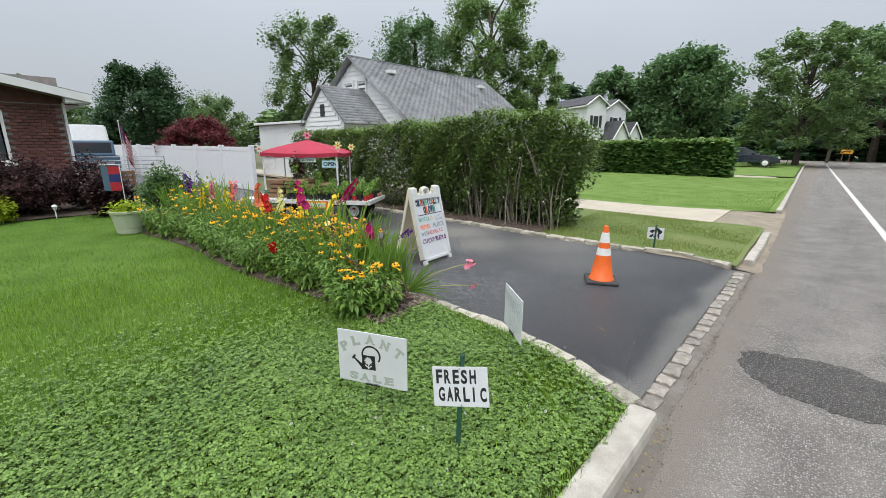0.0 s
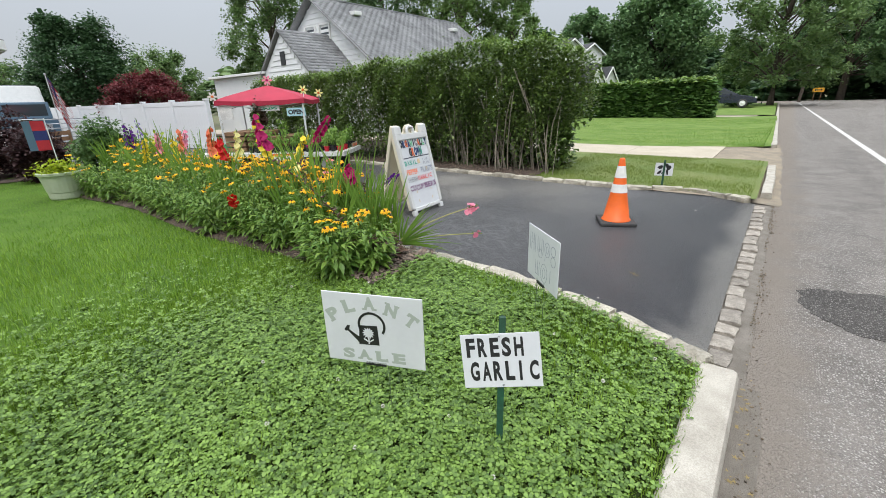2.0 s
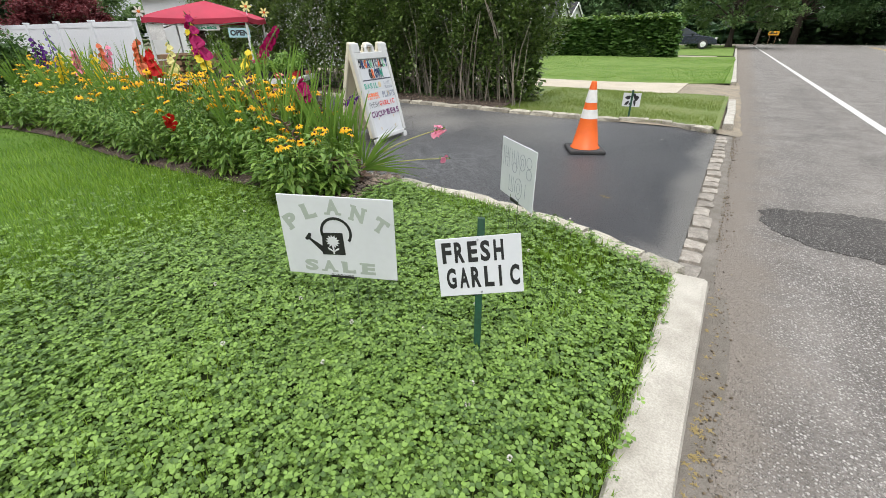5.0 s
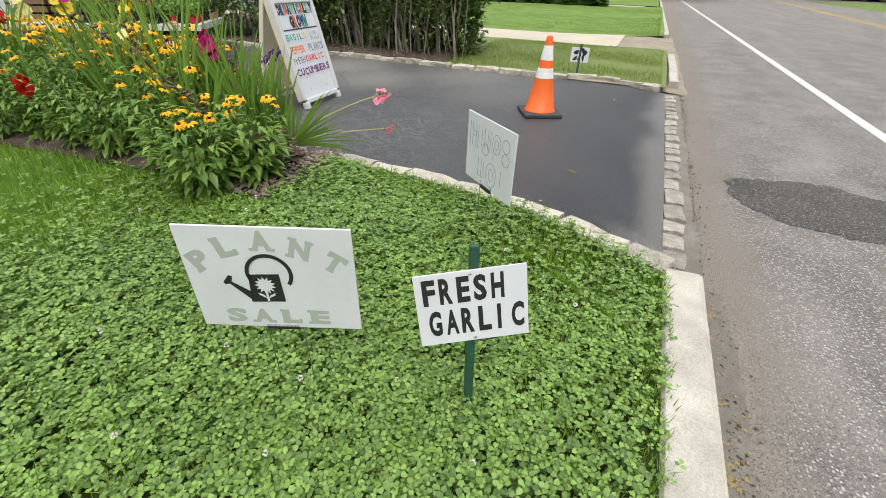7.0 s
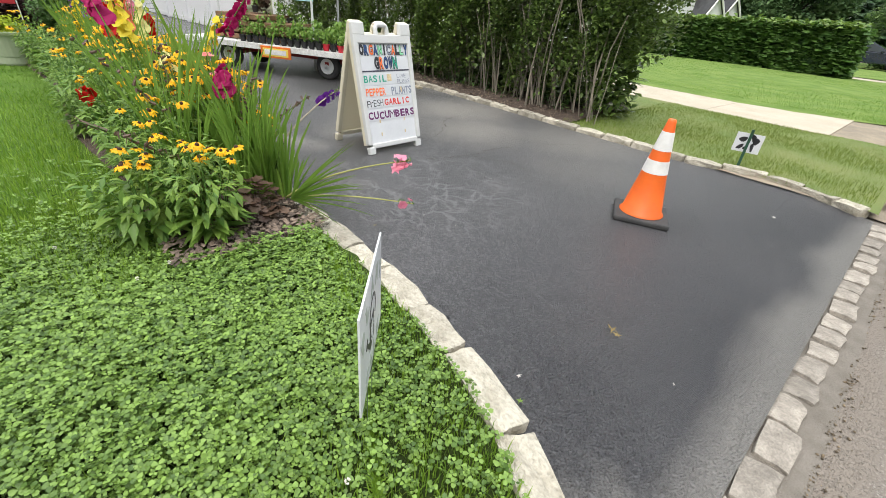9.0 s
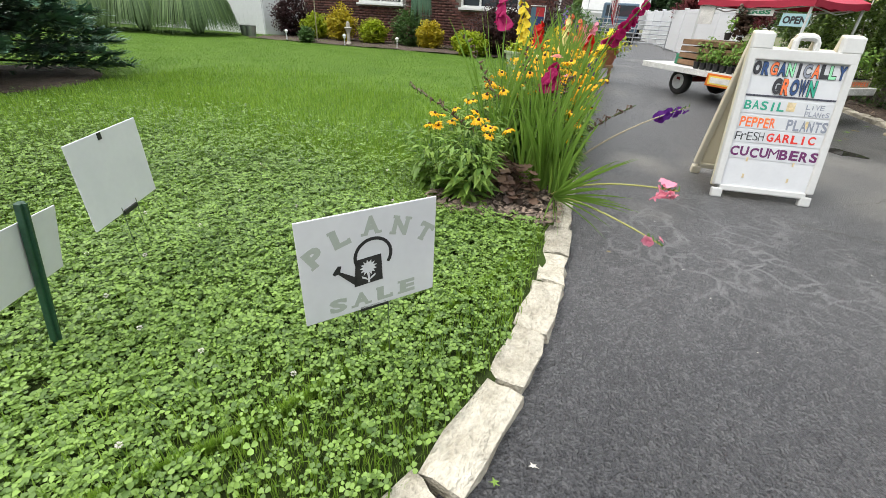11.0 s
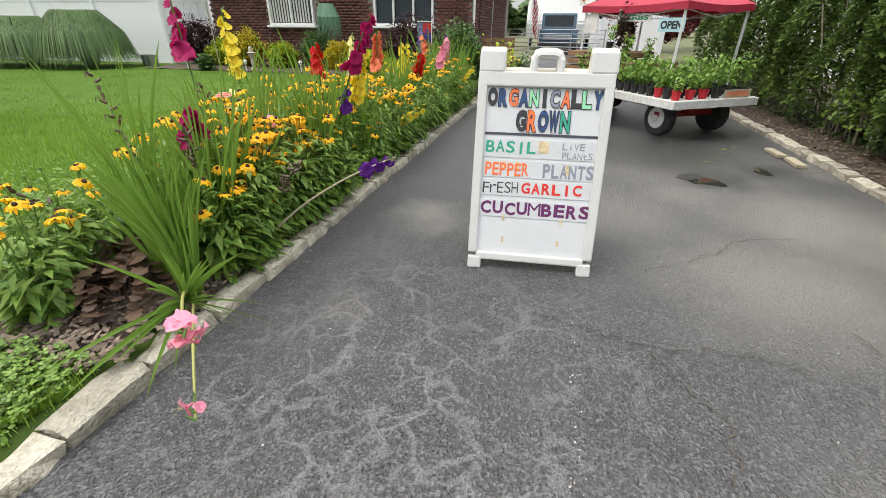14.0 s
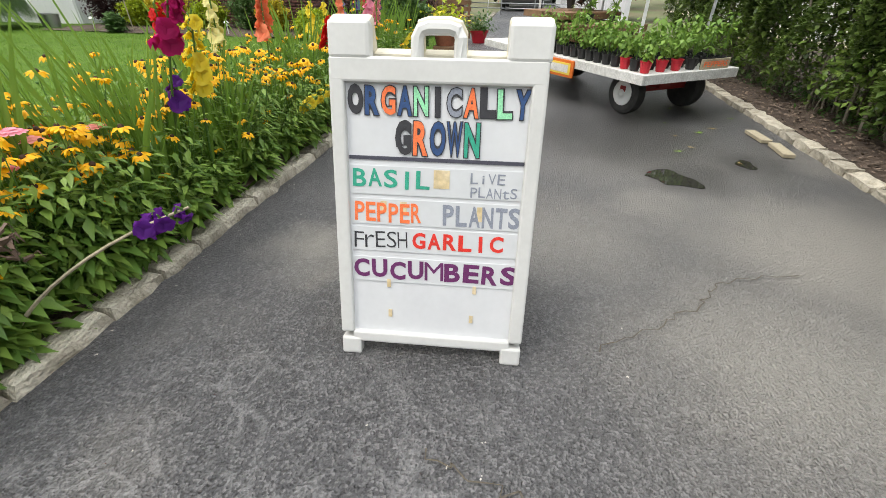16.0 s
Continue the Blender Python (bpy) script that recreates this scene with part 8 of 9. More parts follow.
part("front_window", box(bmesh.new(), (3.25, 1.0, 1.75), (0.06, 0.9, 0.5), pose(0, 0, 0, 0, -12, 0)), "glass", cam_)
for s in (-1, 1):
    w = new("wheel")
    w.parent = cam_
    w.matrix_basis = Matrix.Translation((-0.4, s * 1.85, 0.33)) @ pose(0, 0, 0, 90 * -s, 0, 0) @ Matrix.Scale(1.6, 4)
    obj("tyre", tyre_mesh, None, w)
    obj("rim", rim_mesh, None, w)


# ---- houses ----
def slope(bm, p, th=0.06):
    """A thick roof slope from four corners."""
    p = [Vector(q) for q in p]
    n = (p[1] - p[0]).cross(p[3] - p[0]).normalized()
    if n.z < 0:
        n = -n
    top, bot = [bm.verts.new(q + n * th) for q in p], [bm.verts.new(q) for q in p]
    bm.faces.new(top)
    bm.faces.new(bot[::-1])
    for k in range(4):
        bm.faces.new((bot[k], bot[(k + 1) % 4], top[(k + 1) % 4], top[k]))
    bmesh.ops.recalc_face_normals(bm, faces=list(bm.faces))
    return bm


def shingles(p, parent, material, course=0.14, th=0.018):
    """Courses of shingles laid on a slope: corners ridge a, ridge b, eave b, eave a."""
    a, b, c, d = [Vector(q) for q in p]
    n = (b - a).cross(d - a).normalized()
    n = n if n.z > 0 else -n
    rows = max(1, int((d - a).length / course))
    cols = max(1, int((b - a).length / 0.32))
    V, F = [], []
    rr = random.Random(int(a.x * 10))
    for r_ in range(rows):
        for c_ in range(-1, cols + 1):
            u0, u1 = (c_ + 0.5 * (r_ % 2)) / cols, (c_ + 1 + 0.5 * (r_ % 2)) / cols - 0.015
            u0, u1 = max(0, u0), min(1, u1)
            if u1 - u0 < 0.004:
                continue
            v0, v1 = r_ / rows, (r_ + 1.0) / rows
            q = []
            for u, v, lift in ((u0, v0, 0.062), (u1, v0, 0.062), (u1, v1, 0.062 + th), (u0, v1, 0.062 + th)):
                q.append(a.lerp(b, u).lerp(d.lerp(c, u), v) + n * (lift + rr.uniform(0, 0.004)))
            i = len(V)
            V += [tuple(x) for x in q] + [tuple(q[3] - n * th), tuple(q[2] - n * th)]
            F += [(i, i + 1, i + 2), (i, i + 2, i + 3), (i + 3, i + 2, i + 5), (i + 3, i + 5, i + 4)]
    ob = obj("shingle", tri_mesh("shingle", np.array(V), np.array(F)), material, parent, "weathered asphalt shingle courses")
    ob["kind"] = "stuff"


def clapboards(parent, x0, x1, y, z0, tops, material="siding", step=0.2):
    """Lapped boards on a wall facing -y; tops(x0, x1, z) gives the board's ends at height z."""
    z = z0
    while True:
        ends = tops(z)
        if ends is None:
            break
        a, b = ends
        bm = bmesh.new()
        q = [(a, y - 0.002, z + step), (b, y - 0.002, z + step), (b, y - 0.03, z), (a, y - 0.03, z)]
        f = [bm.verts.new(v) for v in q]
        g = [bm.verts.new((v[0], y + 0.01, v[2])) for v in q]
        bm.faces.new(f)
        bm.faces.new(g[::-1])
        for k in range(4):
            bm.faces.new((f[k], f[(k + 1) % 4], g[(k + 1) % 4], g[k]))
        bmesh.ops.recalc_face_normals(bm, faces=list(bm.faces))
        part("clapboard", bm, material, parent)
        z += step


h2 = thing("grey_roofed_house", pose(0, 0, 0), "white clapboard house with a long weathered grey roof", "house")
RX, RZ, Y0, Y1 = -16.9, 5.6, 13.4, 23.8
EX, EZ = -12.75, 2.5
WXL = -21.0
bm = bmesh.new()
prism(bm, [(WXL, -0.1), (EX - 0.3, -0.1), (EX - 0.3, 2.62), (RX, RZ - 0.12), (WXL, 2.55)], Y0 + 0.1, Y1 - 0.1, Matrix(((1, 0, 0, 0), (0, 0, 1, 0), (0, 1, 0, 0), (0, 0, 0, 1))))
bmesh.ops.recalc_face_normals(bm, faces=list(bm.faces))
part("wall", bm, "siding", h2)
for q in ([(RX, Y0 - 0.2, RZ), (RX, Y1 + 0.2, RZ), (EX, Y1 + 0.2, EZ), (EX, Y0 - 0.2, EZ)], [(RX, Y0 - 0.2, RZ), (RX, Y1 + 0.2, RZ), (WXL - 0.3, Y1 + 0.2, 2.35), (WXL - 0.3, Y0 - 0.2, 2.35)]):
    part("roof", slope(bmesh.new(), q), "shingle", h2)
shingles([(RX, Y0 - 0.2, RZ), (RX, Y1 + 0.2, RZ), (EX, Y1 + 0.2, EZ), (EX, Y0 - 0.2, EZ)], h2, "shingle", 0.16)
clapboards(h2, 0, 0, Y0 + 0.09, 2.4, lambda z: (RX - (RZ - z - 0.2) * 1.25, RX + (RZ - z - 0.2) * 1.25) if z < RZ - 0.45 else None)
part("ridge_cap", box(bmesh.new(), (RX, (Y0 + Y1) / 2, RZ + 0.06), (0.22, Y1 - Y0 + 0.4, 0.05)), "shingle", h2)
for s in (-1, 1):
    bm = bmesh.new()
    tube(bm, [(RX, Y0 - 0.22, RZ + 0.02), (RX + s * 4.0 , Y0 - 0.22, RZ - 4.0 * 0.75)], 0.035, 4)
    part("rake_board", bm, "shingle", h2)
build_window("window_2", Matrix.Translation((RX - 0.35, Y0 + 0.05, 3.55)), 0.75, 1.0, 1, "white framed window high in the gable")
build_window("window_2", Matrix.Translation((RX + 0.65, Y0 + 0.05, 3.55)), 0.75, 1.0, 1, "white framed window high in the gable")
for y in (15.0, 22.3):
    part("roof_vent", box(bmesh.new(), (RX + 0.95, y, RZ - 0.55), (0.42, 0.42, 0.16), bevel=0.02), "trim", h2, "pale roof vent")
# wing in front
WX, WZ, W0 = -16.15, 4.05, 11.2
bm = bmesh.new()
prism(bm, [(-17.7, -0.1), (-14.65, -0.1), (-14.65, 2.55), (WX, WZ - 0.1), (-17.7, 2.55)], W0, Y0 + 0.05, Matrix(((1, 0, 0, 0), (0, 0, 1, 0), (0, 1, 0, 0), (0, 0, 0, 1))))
bmesh.ops.recalc_face_normals(bm, faces=list(bm.faces))
part("wing_wall", bm, "siding", h2)
for q in ([(WX, W0 - 0.15, WZ), (WX, 15.4, WZ), (-14.4, 15.4, 2.42), (-14.4, W0 - 0.15, 2.42)], [(WX, W0 - 0.15, WZ), (WX, 15.4, WZ), (-17.9, 15.4, 2.42), (-17.9, W0 - 0.15, 2.42)]):
    part("wing_roof", slope(bmesh.new(), q), "shingle", h2)
    shingles(q, h2, "shingle", 0.16)
clapboards(h2, 0, 0, W0 - 0.004, 0.4, lambda z: (-17.7, -14.65) if z < 2.4 else (WX - (WZ - z - 0.25) * 1.0, WX + (WZ - z - 0.25) * 0.95) if z < WZ - 0.4 else None)
part("gable_louvre", box(bmesh.new(), (WX, W0 - 0.02, 3.05), (0.32, 0.06, 0.5)), "shutter", h2, "grey louvred vent")
bm = bmesh.new()
box(bm, (-20.1, 12.4, 1.25), (4.7, 2.3, 2.6))
part("side_wing", bm, "siding", h2, "low flat-roofed white wing")
part("side_roof", box(bmesh.new(), (-20.1, 12.35, 2.62), (5.0, 2.6, 0.10), bevel=0.01), "trim", h2)
part("porch_gable", slope(bmesh.new(), [(-13.4, 19.6, 3.35), (-11.6, 19.6, 3.2), (-11.6, 20.8, 2.5), (-13.4, 20.8, 2.5)]), "shingle", h2)
part("porch_gable", slope(bmesh.new(), [(-13.4, 19.6, 3.35), (-11.6, 19.6, 3.2), (-11.6, 18.4, 2.5), (-13.4, 18.4, 2.5)]), "shingle", h2)
bm = bmesh.new()
rod(bm, (EX - 0.05, Y0 - 0.2, EZ - 0.02), (EX - 0.05, Y1, EZ - 0.02), 0.06)
part("gutter", bm, "trim", h2)

h3 = thing("white_house", pose(-21.1, 50.0, 0, 0, 0, 55), "two-storey white house with dark gables and black shutters", "house")
def wing(x0, x1, y0, y1, ze, zr, name="wall"):
    """A block with a ridge along y and a gable at its front."""
    xm = (x0 + x1) / 2
    turn = Matrix(((1, 0, 0, 0), (0, 0, 1, 0), (0, 1, 0, 0), (0, 0, 0, 1)))
    bm = bmesh.new()
    prism(bm, [(x0, -0.1), (x1, -0.1), (x1, ze), (xm, zr - 0.06), (x0, ze)], y0, y1, turn)
    bmesh.ops.recalc_face_normals(bm, faces=list(bm.faces))
    part(name, bm, "siding", h3)
    drop = (zr - ze) / (x1 - x0) * 2 * 0.3
    for sx, xe in ((-1, x0 - 0.3), (1, x1 + 0.3)):
        part("roof", slope(bmesh.new(), [(xm, y0 - 0.3, zr + 0.05), (xm, y1, zr + 0.05), (xe, y1, ze - drop + 0.08), (xe, y0 - 0.3, ze - drop + 0.08)], 0.1), "shingle_dark", h3)
        bm = bmesh.new()
        rod(bm, (xm, y0 - 0.32, zr - 0.02), (xe, y0 - 0.32, ze - drop), 0.09, 0.09, 4)
        part("bargeboard", bm, "trim", h3)
        part("eave_trim", box(bmesh.new(), (xe, (y0 + y1) / 2, ze - drop - 0.02), (0.12, y1 - y0 + 0.5, 0.16)), "trim", h3)
wing(0.0, 2.5, 0.0, 10.5, 6.3, 7.25)
wing(3.1, 5.9, 0.9, 9.0, 5.9, 6.9)
part("wall", box(bmesh.new(), (2.8, 5.4, 2.75), (0.62, 6.0, 5.6)), "siding", h3)
wing(2.5, 4.3, -2.0, 0.88, 2.7, 4.3, "porch_wall")
wing(4.6, 6.3, -1.6, 0.88, 2.7, 4.2, "porch_wall")
bm = bmesh.new()
lathe(bm, [(0.05, 0), (0.42, 0.12), (0.45, 0.14), (0.05, 0.03)], 20, Matrix.Translation((2.6, 0.6, 7.0)) @ pose(0, 0, 0, 70, 0, 20))
part("satellite_dish", bm, "steel", h3, "grey satellite dish")
for x, y, z in ((1.25, 0.0, 3.6), (4.5, 0.9, 3.5), (1.25, 0.0, 0.8)):
    build_window("window_3", h3.matrix_basis @ Matrix.Translation((x, y - 0.04, z)), 0.8, 1.4, 1, "white window flanked by black shutters", shutters=True)
for y, z in ((3.2, 3.7), (7.5, 3.7)):
    build_window("window_3", h3.matrix_basis @ Matrix.Translation((-0.04, y, z)) @ pose(0, 0, 0, 0, 0, -90), 0.8, 1.2, 1, "white window flanked by black shutters", shutters=True)

# ---- far roadside things ----
sgn = thing("arrow_sign", pose(2.2, 60.5, 0) @ Matrix.Scale(0.62, 4), "amber arrow road sign on two posts", "sign")
part("board", box(bmesh.new(), (0, 0, 1.75), (1.5, 0.03, 0.65), bevel=0.01), "yellow_sign", sgn)
bm = bmesh.new()
prism(bm, [(-0.55, 0), (-0.3, 0.18), (-0.3, 0.07), (0.3, 0.07), (0.3, 0.18), (0.55, 0), (0.3, -0.18), (0.3, -0.07), (-0.3, -0.07), (-0.3, -0.18)], 0.0, 0.006, pose(0, -0.018, 1.75, 90, 0, 0))
part("arrow", bm, "black", sgn)
for x in (-0.45, 0.45):
    part("post", box(bmesh.new(), (x, 0.04, 0.75), (0.09, 0.06, 1.5)), "wood", sgn)
ps = thing("sign_post", pose(-1.95, 51.0, 0), "leaning green street sign post with a pale plate", "sign")
part("post", box(bmesh.new(), (0, 0, 1.1), (0.06, 0.06, 2.2), pose(0, 0, 0, 0, 6, 0)), "green_post", ps)
part("plate", box(bmesh.new(), (0.2, -0.04, 2.0), (0.6, 0.02, 0.7)), "steel", ps)
fp = thing("utility_pole", pose(0.8, 58.5, 0, 0, 4, 0), "broken leaning wooden pole with a hanging white banner", "pole")
bm = bmesh.new()
rod(bm, (0, 0, 0), (0, 0, 4.2), 0.14, 0.11)
part("pole", bm, "bark", fp)
part("banner", box(bmesh.new(), (-0.25, -0.14, 2.9), (0.5, 0.03, 1.0), pose(0, 0, 0, 0, 14, 0)), "flag_white", fp)


# ---- tufts under the roadside tree ----
shrub(-3.2, 44.0, 2.6, 1.2, "shrub_green", 220, "low green bush under the roadside tree", 1600, 0.16)


# ---- lawn growth ----
def lawn_points(n, x0, x1, y0, y1, seed, weight=None):
    g2 = np.random.default_rng(seed)
    x, y = g2.uniform(x0, x1, n), g2.uniform(y0, y1, n)
    edge = np.array([near_edge(v) for v in x]) - 0.14 + g2.uniform(-0.03, 0.02, n)
    bed = np.array([bed_edge(v) for v in x])
    keep = (y < edge) & (x < 0.0 + g2.uniform(-0.045, 0.015, n)) & ~((x < -2.12) & (x > -10.2) & (y > bed - 0.02)) & ((x + 3.6) ** 2 + (y + 3.85) ** 2 > 1.4)
    keep &= (y < 2.9) | (x < -0.1)
    if weight is not None:
        keep &= g2.uniform(0, 1, n) < weight(x, y)
    x, y = x[keep], y[keep]
    z = np.array([lawn_z(a, b) for a, b in zip(x, y)])
    return x, y, z, g2


def clover_share(x, y):
    """Clover in drifts, thick by the signs, thin far up the lawn and along the kerb."""
    n = np.sin(x * 1.9 + 0.7) * np.cos(y * 1.6 - 0.4) + 0.6 * np.sin(x * 4.3 + y * 3.1)
    near = np.clip((x + 4.0) / 2.2, 0.0, 1)
    edge = np.clip((-0.01 - x) / 0.15, 0.0, 1)
    return np.clip(0.80 + 0.28 * n, 0.12, 1) * near * np.clip(edge, 0.3, 1)


def clover_weight(x, y):
    d = np.hypot((x + 1.3) / 1.0, (y - 1.9) / 1.0)
    grassy = np.exp(-(((x + 0.5) / 0.42) ** 2 + ((y - 2.75) / 0.38) ** 2)) + 0.55 * np.clip((y - 2.85) / 0.3, 0, 1) * (x > -2.2)
    edge = np.where(x < -0.5, 3.375 - 0.205 * (np.clip(x + 1.7, 0, 1.2) / 1.2) ** 2, 3.17 - 0.47 * (x + 0.5))
    grassy = np.maximum(grassy, 0.75 * np.clip((y - edge + 0.60) / 0.40, 0, 1) * np.clip((x + 2.1) / 0.4, 0, 1))
    return clover_share(x, y) * np.clip(1.25 - 0.21 * d, 0.04, 1) * np.clip(1 - 0.85 * grassy, 0.12, 1)


for nm, n, bounds, size in (("clover", 125000, (-6.5, 0.0, -3.2, 3.4), 0.0190), ("clover", 88000, (-3.2, 0.0, -0.6, 3.2), 0.0175)):
    x, y, z, g2 = lawn_points(n, *bounds, 73 + n % 7, clover_weight if bounds[0] < -5 else lambda a, b: clover_weight(a, b) * np.clip((a + 3.2) / 1.1, 0, 1) * np.clip((b + 0.6) / 1.2, 0, 1))
    n = len(x)
    lift = 0.085 * g2.uniform(0.01, 1, n) ** 0.75 * (0.75 + 0.35 * np.sin(x * 3.3) * np.cos(y * 2.9))
    me = strew(nm, CLOVER_V, CLOVER_F, np.stack([x, y, z + lift], 1), turns(g2.uniform(0, 6.28, n), g2.normal(0, 0.36, n), g2.uniform(0, 6.28, n)), size * g2.uniform(0.5, 1.3, n))
    tagged(obj(nm, me, "clover"), "dense low white clover in the lawn", "clover", kind="stuff")

for nm, n, bounds, hgt, wid in (("grass", 84000, (-3.2, 0.0, 0.5, 3.4), 0.060, 0.0030), ("grass", 88000, (-6.5, 0.0, -2.6, 3.2), 0.060, 0.0045), ("grass", 130000, (-13.0, -3.0, -11.0, 3.2), 0.024, 0.0085)):
    x, y, z, g2 = lawn_points(n, *bounds, 81 + n % 11, lambda a, b: (1.0 - 0.86 * np.clip(clover_weight(a, b) * 1.4, 0, 1)) * (np.clip((a + 6.5) / 2.5, 0, 1) if bounds[0] == -6.5 else np.clip((-2.9 - a) / 2.0, 0, 1) if bounds[0] < -10 else 1.0))
    n = len(x)
    tall = 1 + 0.5 * np.clip(np.sin(x * 2.7 + 2) * np.sin(y * 2.2), 0, 1) - 0.25 * (x > -0.16)
    sc = np.stack([wid * g2.uniform(0.7, 1.5, n), hgt * 0.9 * g2.uniform(0.2, 1.2, n), hgt * tall * g2.uniform(0.5, 1.25, n)], 1)
    me = strew(nm, *((FAR_BLADE_V, FAR_BLADE_F) if bounds[0] < -10 else (BLADE_V, BLADE_F)), np.stack([x, y, z - 0.004], 1), turns(g2.uniform(0, 6.28, n), g2.normal(0, 0.18, n), 0 * x), sc)
    tagged(obj(nm, me, "lawn_blade" if bounds[0] < -10 else "grass"), "fine green lawn grass blades", "grass", kind="stuff")

# tufts hanging over the kerb, verge grass, neighbour's edge
def strip_grass(n, px, py, pz, hgt, wid, seed, label, material="lawn_blade"):
    g2 = np.random.default_rng(seed)
    x, y = px(g2, n), py(g2, n)
    z = pz(x, y)
    sc = np.stack([wid * g2.uniform(0.7, 1.5, n), hgt * g2.uniform(0.2, 1.3, n), hgt * g2.uniform(0.5, 1.3, n)], 1)
    me = strew("grass", *((FAR_BLADE_V, FAR_BLADE_F) if n > 9000 else (BLADE_V, BLADE_F)), np.stack([x, y, z], 1), turns(g2.uniform(0, 6.28, n), g2.normal(0, 0.2, n), 0 * x), sc)
    tagged(obj("grass", me, material), label, "grass", kind="stuff")


strip_grass(700, lambda g, n: -0.035 + g.normal(0, 0.014, n), lambda g, n: g.uniform(-2, 2.85, n), lambda x, y: 0.02 + 0 * x, 0.045, 0.0028, 5, "longer grass growing over the kerb")
def edge_x(g, n):
    return np.random.default_rng(88).uniform(0, 1, n) * 1.9 - 2.0
def edge_y(g, n):
    x = edge_x(g, n)
    return np.array([near_edge(v) for v in x]) - 0.15 - 0.55 * g.uniform(0, 1, n) ** 0.9
strip_grass(8900, edge_x, edge_y, lambda x, y: 0.03 + 0 * x, 0.048, 0.0042, 88, "lush grass along the stone edging", "grass")
strip_grass(30000, lambda g, n: g.uniform(-3.3, -0.08, n), lambda g, n: g.uniform(7.30, 10.8, n), lambda x, y: 0.03 + 0 * x, 0.034, 0.006, 6, "mown dry grass blades of the verge", "verge_blade")
strip_grass(26000, lambda g, n: -0.2 - 14 * g.uniform(0, 1, n) ** 1.5, lambda g, n: 13.2 + 12 * g.uniform(0, 1, n) ** 1.4, lambda x, y: 0.06 + 0 * x, 0.032, 0.008, 7, "mown grass blades of the neighbouring lawn")

# white clover heads
g2 = np.random.default_rng(17)
for k in range(26):
    x, y = g2.uniform(-2.6, -0.2), g2.uniform(0.9, 3.0)
    if y > near_edge(x) - 0.16 or (x < -2.1 and y > 2.4):
        continue
    c = thing("clover_flower", pose(x, y, lawn_z(x, y)), "small white clover flower head in the lawn", "flower", "clover flowers")
    bm = bmesh.new()
    tube(bm, [(0, 0, 0), (0.003, 0, 0.03), (0.004, 0.002, 0.055)], 0.0012, 4)
    part("stalk", bm, "stem", c)
    n = 40
    v = g2.normal(0, 1, (n, 3))
    v /= np.linalg.norm(v, axis=1)[:, None]
    obj("head", strew("head", LEAF_V, LEAF_F, v * 0.004 + np.array([0.004, 0.002, 0.058]), turns(np.arctan2(v[:, 1], v[:, 0]) - np.pi / 2, np.arcsin(v[:, 2]), np.zeros(n)), np.full(n, 0.006)), "petal_white", c)

def drive_z(x, y):
    return 0.004 * noise.noise((x * 1.3, y * 1.3, 0)) + 0.012 * noise.noise((x * 0.4, y * 0.4, 4.0)) * min(1, -x)


# ---- leaves, puddle, boards and cracks on the drive ----
def fallen(x, y, s, material, seed, label, z=0.011):
    r = random.Random(seed)
    bm = bmesh.new()
    pts = []
    for k in range(11):
        a = 2 * math.pi * k / 11
        q = s * (0.35 + 0.65 * (k % 2)) * r.uniform(0.7, 1.15)
        pts.append(bm.verts.new((q * math.cos(a), 0.6 * q * math.sin(a), 0.3 * s * r.uniform(0, 0.6))))
    c = bm.verts.new((0, 0, 0.12 * s))
    for k in range(11):
        bm.faces.new((pts[k], pts[(k + 1) % 11], c))
    tagged(part("fallen_leaf", bm, material, None, "", pose(x, y, z, 0, 0, r.uniform(0, 360))), label, "leaf", "fallen leaves on the drive")


fallen(-0.63, 3.915, 0.045, "dry_leaf", 1, "curled pale yellow leaf lying on the asphalt")
fallen(-0.60, 3.90, 0.03, "dry_leaf", 2, "curled pale yellow leaf lying on the asphalt")
fallen(-0.71, 3.35, 0.018, "petal_white", 3, "small whitish petal lying on the asphalt")
fallen(-0.63, 3.26, 0.022, "basil", 4, "small green leaf lying on the asphalt")
fallen(-2.06, 3.58, 0.02, "dry_leaf", 5, "small tan petal lying on the asphalt")
fallen(-0.55, 6.25, 0.035, "petal_white", 6, "small whitish leaf lying on the asphalt")
for i, (x, y, s) in enumerate([(-5.77, 6.11, 0.06), (-5.9, 6.25, 0.05), (-6.34, 6.43, 0.06), (-6.5, 6.6, 0.05), (-6.9, 6.9, 0.05), (-6.2, 6.2, 0.045), (-6.6, 6.2, 0.04), (-5.6, 6.5, 0.035), (-7.2, 6.4, 0.04)]):
    fallen(x, y, s, "dry_leaf" if i % 2 else "basil", 20 + i, "yellow-green fallen leaf lying on the asphalt")
for i in range(60):
    r = random.Random(900 + i)
    fallen(r.uniform(-5, -0.3), r.uniform(3.5, 6.9), r.uniform(0.004, 0.010), "petal_white", 900 + i, "tiny pale petal fleck lying on the asphalt")
for i in range(150):
    r = random.Random(1900 + i)
    fallen(0.155 + abs(r.gauss(0, 0.04)), r.uniform(-0.5, 3.2) if i % 3 else r.gauss(1.75, 0.22), r.uniform(0.008, 0.024), "dry_leaf", 1900 + i, "dry brown leaf litter lying in the gutter", -0.045)
g2 = np.random.default_rng(64)
n = 2600
x, y = 0.15 + np.abs(g2.normal(0, 0.035, n)), g2.uniform(-1.5, 7.2, n)
keep = g2.uniform(0, 1, n) < np.clip(0.55 + 0.6 * np.sin(y * 2.3) * np.sin(y * 5.1 + 1), 0.12, 1)
x, y = x[keep] + 0.03 * (y[keep] < 2.9), y[keep]
n = len(x)
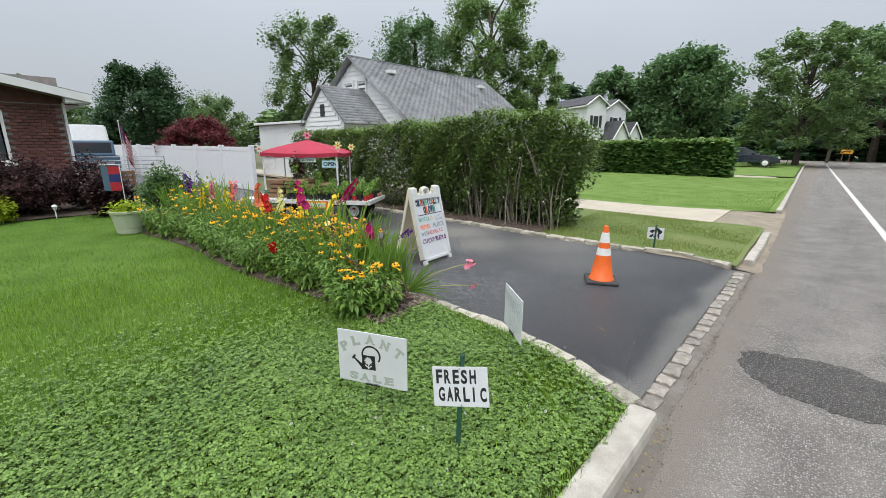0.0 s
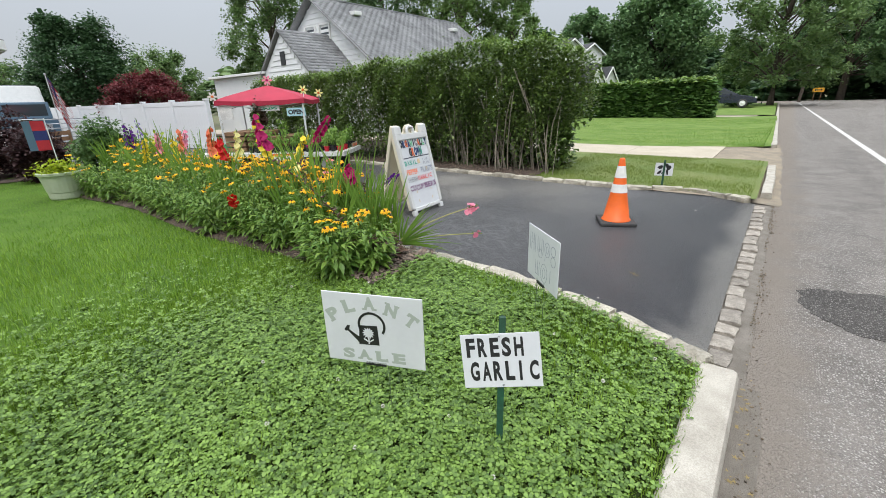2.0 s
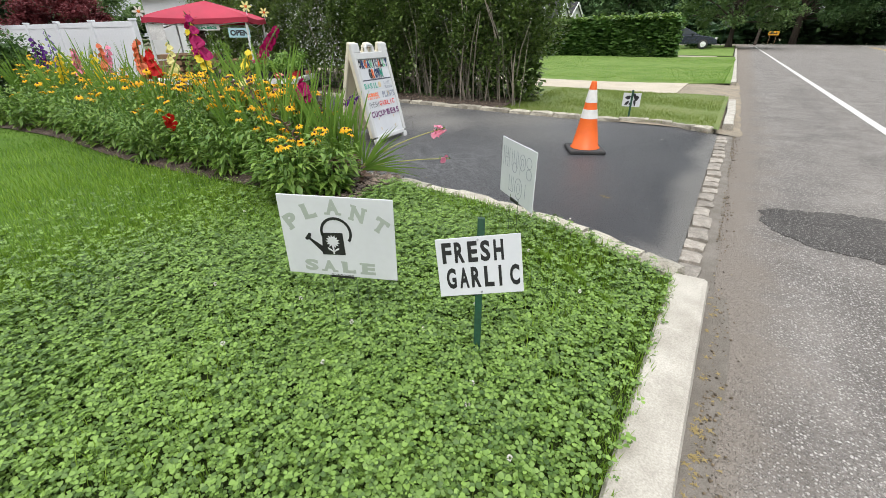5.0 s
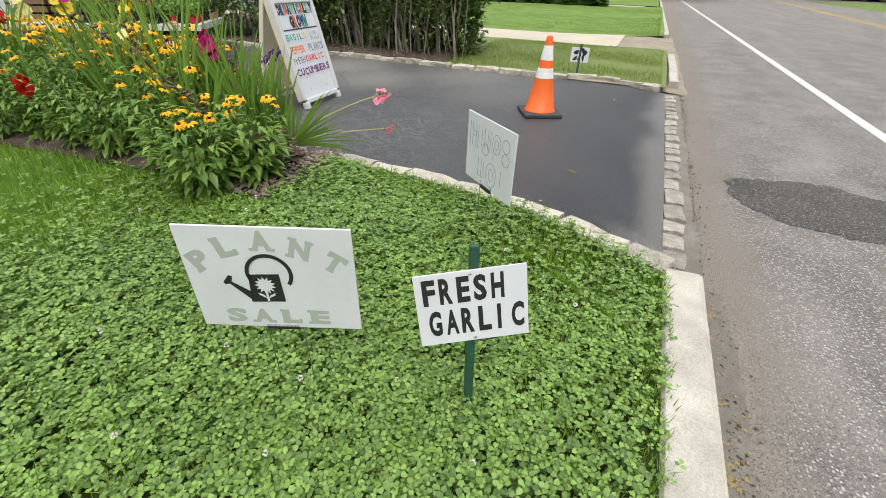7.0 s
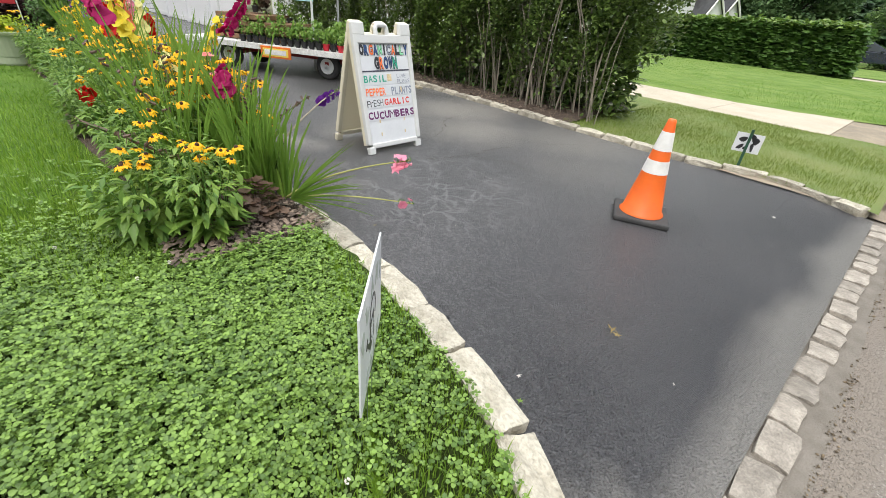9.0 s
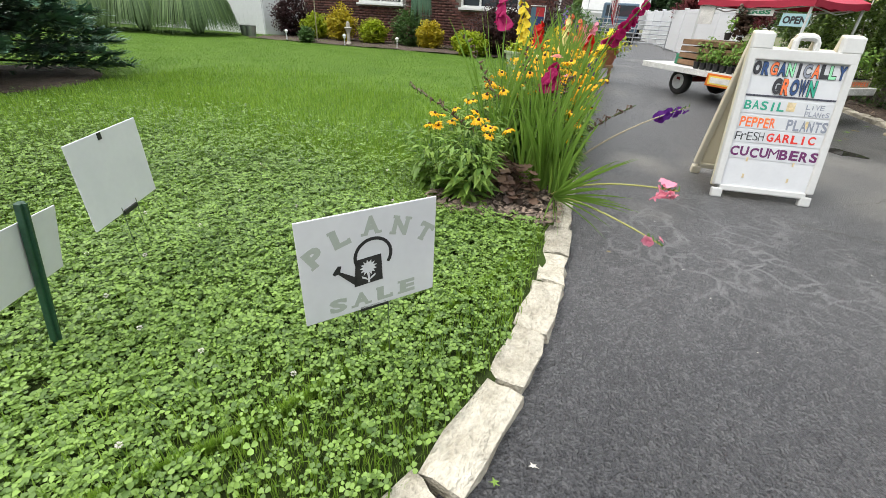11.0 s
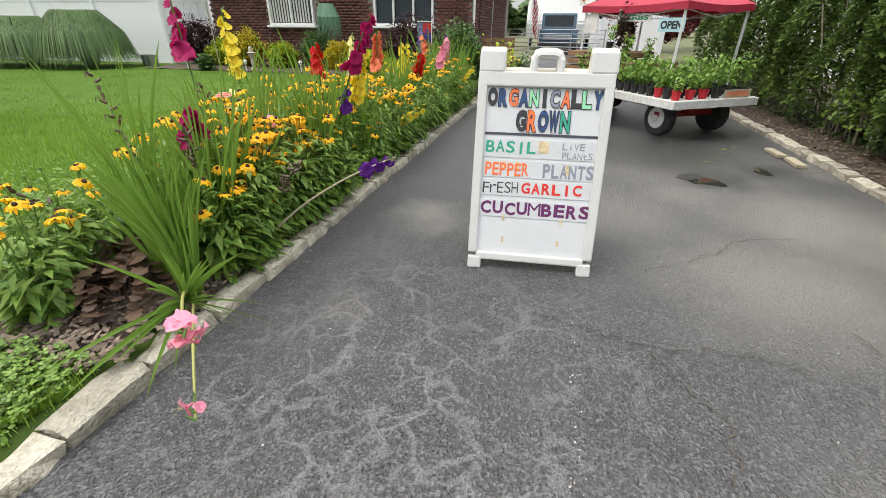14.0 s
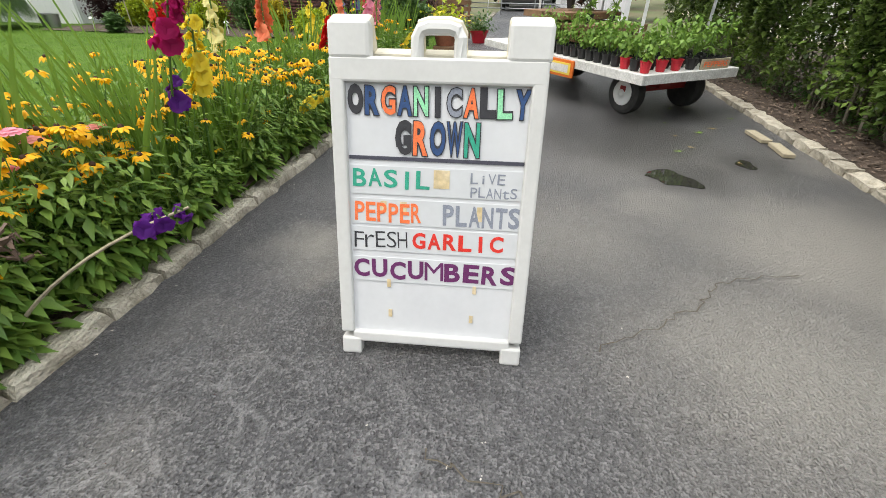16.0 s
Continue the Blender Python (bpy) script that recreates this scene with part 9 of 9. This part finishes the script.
PEBBLE_V = [(0.5, 0, 0), (0, 0.45, 0.05), (-0.45, 0.05, 0), (0, -0.5, 0.02), (0.05, 0, 0.38), (0, 0, -0.3)]
PEBBLE_F = [(0, 1, 4), (1, 2, 4), (2, 3, 4), (3, 0, 4), (1, 0, 5), (2, 1, 5), (3, 2, 5), (0, 3, 5)]
me = strew("gutter_litter", PEBBLE_V, PEBBLE_F, np.stack([x, y, 0 * x - 0.045], 1), turns(g2.uniform(0, 6.28, n), g2.normal(0, 0.3, n), 0 * x), 0.004 + 0.013 * g2.uniform(0, 1, n) ** 3)
tagged(obj("gutter_litter", me, "litter"), "brown grit and dry leaf crumbs in the gutter", "litter", kind="stuff")
for i in range(26):
    r = random.Random(3100 + i)
    x = -3.05 + 0.95 * r.uniform(0, 1) ** 0.8
    fallen(x, 4.86 + r.uniform(-0.02, 0.02), r.uniform(0.003, 0.010), "petal_white", 3100 + i, "dried white paint drip on the asphalt")
for i in range(16):
    r = random.Random(3300 + i)
    x = r.uniform(-5.2, -2.2)
    fallen(x, 3.40 + abs(r.gauss(0, 0.07)), r.uniform(0.006, 0.014), "petal_white", 3300 + i, "small pale petal lying by the stone edging")
bm = bmesh.new()
prism(bm, [(-5.20 + 0.13 * math.cos(a) * (1 + 0.3 * math.sin(3 * a)) - 0.06 * math.sin(a), 5.93 + 0.15 * math.sin(a) * (1 + 0.35 * math.cos(2 * a)) + 0.10 * math.cos(a) + 0.03 * noise.noise((3 * math.cos(a), 3 * math.sin(a), 2))) for a in [2 * math.pi * k / 40 for k in range(40)]], -0.02, drive_z(-5.2, 5.93) + 0.004)
structure(part("puddle", bm, "water"), "shallow dark puddle on the drive")
bm = bmesh.new()
prism(bm, [(-5.6 + 0.1 * math.cos(a), 6.55 + 0.06 * math.sin(a) * (1 + 0.3 * math.sin(3 * a))) for a in [2 * math.pi * k / 16 for k in range(16)]], -0.02, drive_z(-5.6, 6.55) + 0.003)
structure(part("puddle", bm, "water"), "small dark puddle on the drive")
for i, (x, y, a) in enumerate([(-6.30, 6.90, 3), (-5.95, 6.93, -3)]):
    tagged(part("loose_board", box(bmesh.new(), (0, 0, 0.018), (0.30, 0.085, 0.03), bevel=0.004), "wood_pale", None, "", pose(x, y, 0.005, 0, 0, a)), "short pale wooden board lying against the edging", "board", "loose boards")


def crack(pts, w, seed, material="joint", label="thin dark crack in the asphalt"):
    r = random.Random(seed)
    bm = bmesh.new()
    fine = []
    for (xa, ya), (xb, yb) in zip(pts, pts[1:]):
        for k in range(8):
            fine.append((xa + (xb - xa) * k / 8 + r.uniform(-0.02, 0.02), ya + (yb - ya) * k / 8 + r.uniform(-0.02, 0.02)))
    for (xa, ya), (xb, yb) in zip(fine, fine[1:]):
        d = Vector((xb - xa, yb - ya)).normalized()
        n = Vector((-d.y, d.x)) * w * r.uniform(0.4, 1.0)
        z = 0.012
        bm.faces.new([bm.verts.new((xa - n.x, ya - n.y, z)), bm.verts.new((xb - n.x, yb - n.y, z)), bm.verts.new((xb + n.x, yb + n.y, z)), bm.verts.new((xa + n.x, ya + n.y, z))])
    structure(part("crack", bm, material), label)


for i, pts in enumerate((
    [(-3.43, 5.22), (-3.60, 5.45), (-3.79, 5.69), (-3.95, 5.80), (-4.13, 6.25)],
    [(-2.92, 4.68), (-2.86, 4.90), (-2.80, 5.14), (-2.86, 5.52), (-2.79, 5.74)],
    [(-2.80, 5.14), (-2.45, 5.35), (-2.2, 5.3)],
    [(-3.1, 6.0), (-2.7, 6.2), (-2.5, 6.6)],
)):
    crack(pts, 0.0035, i)
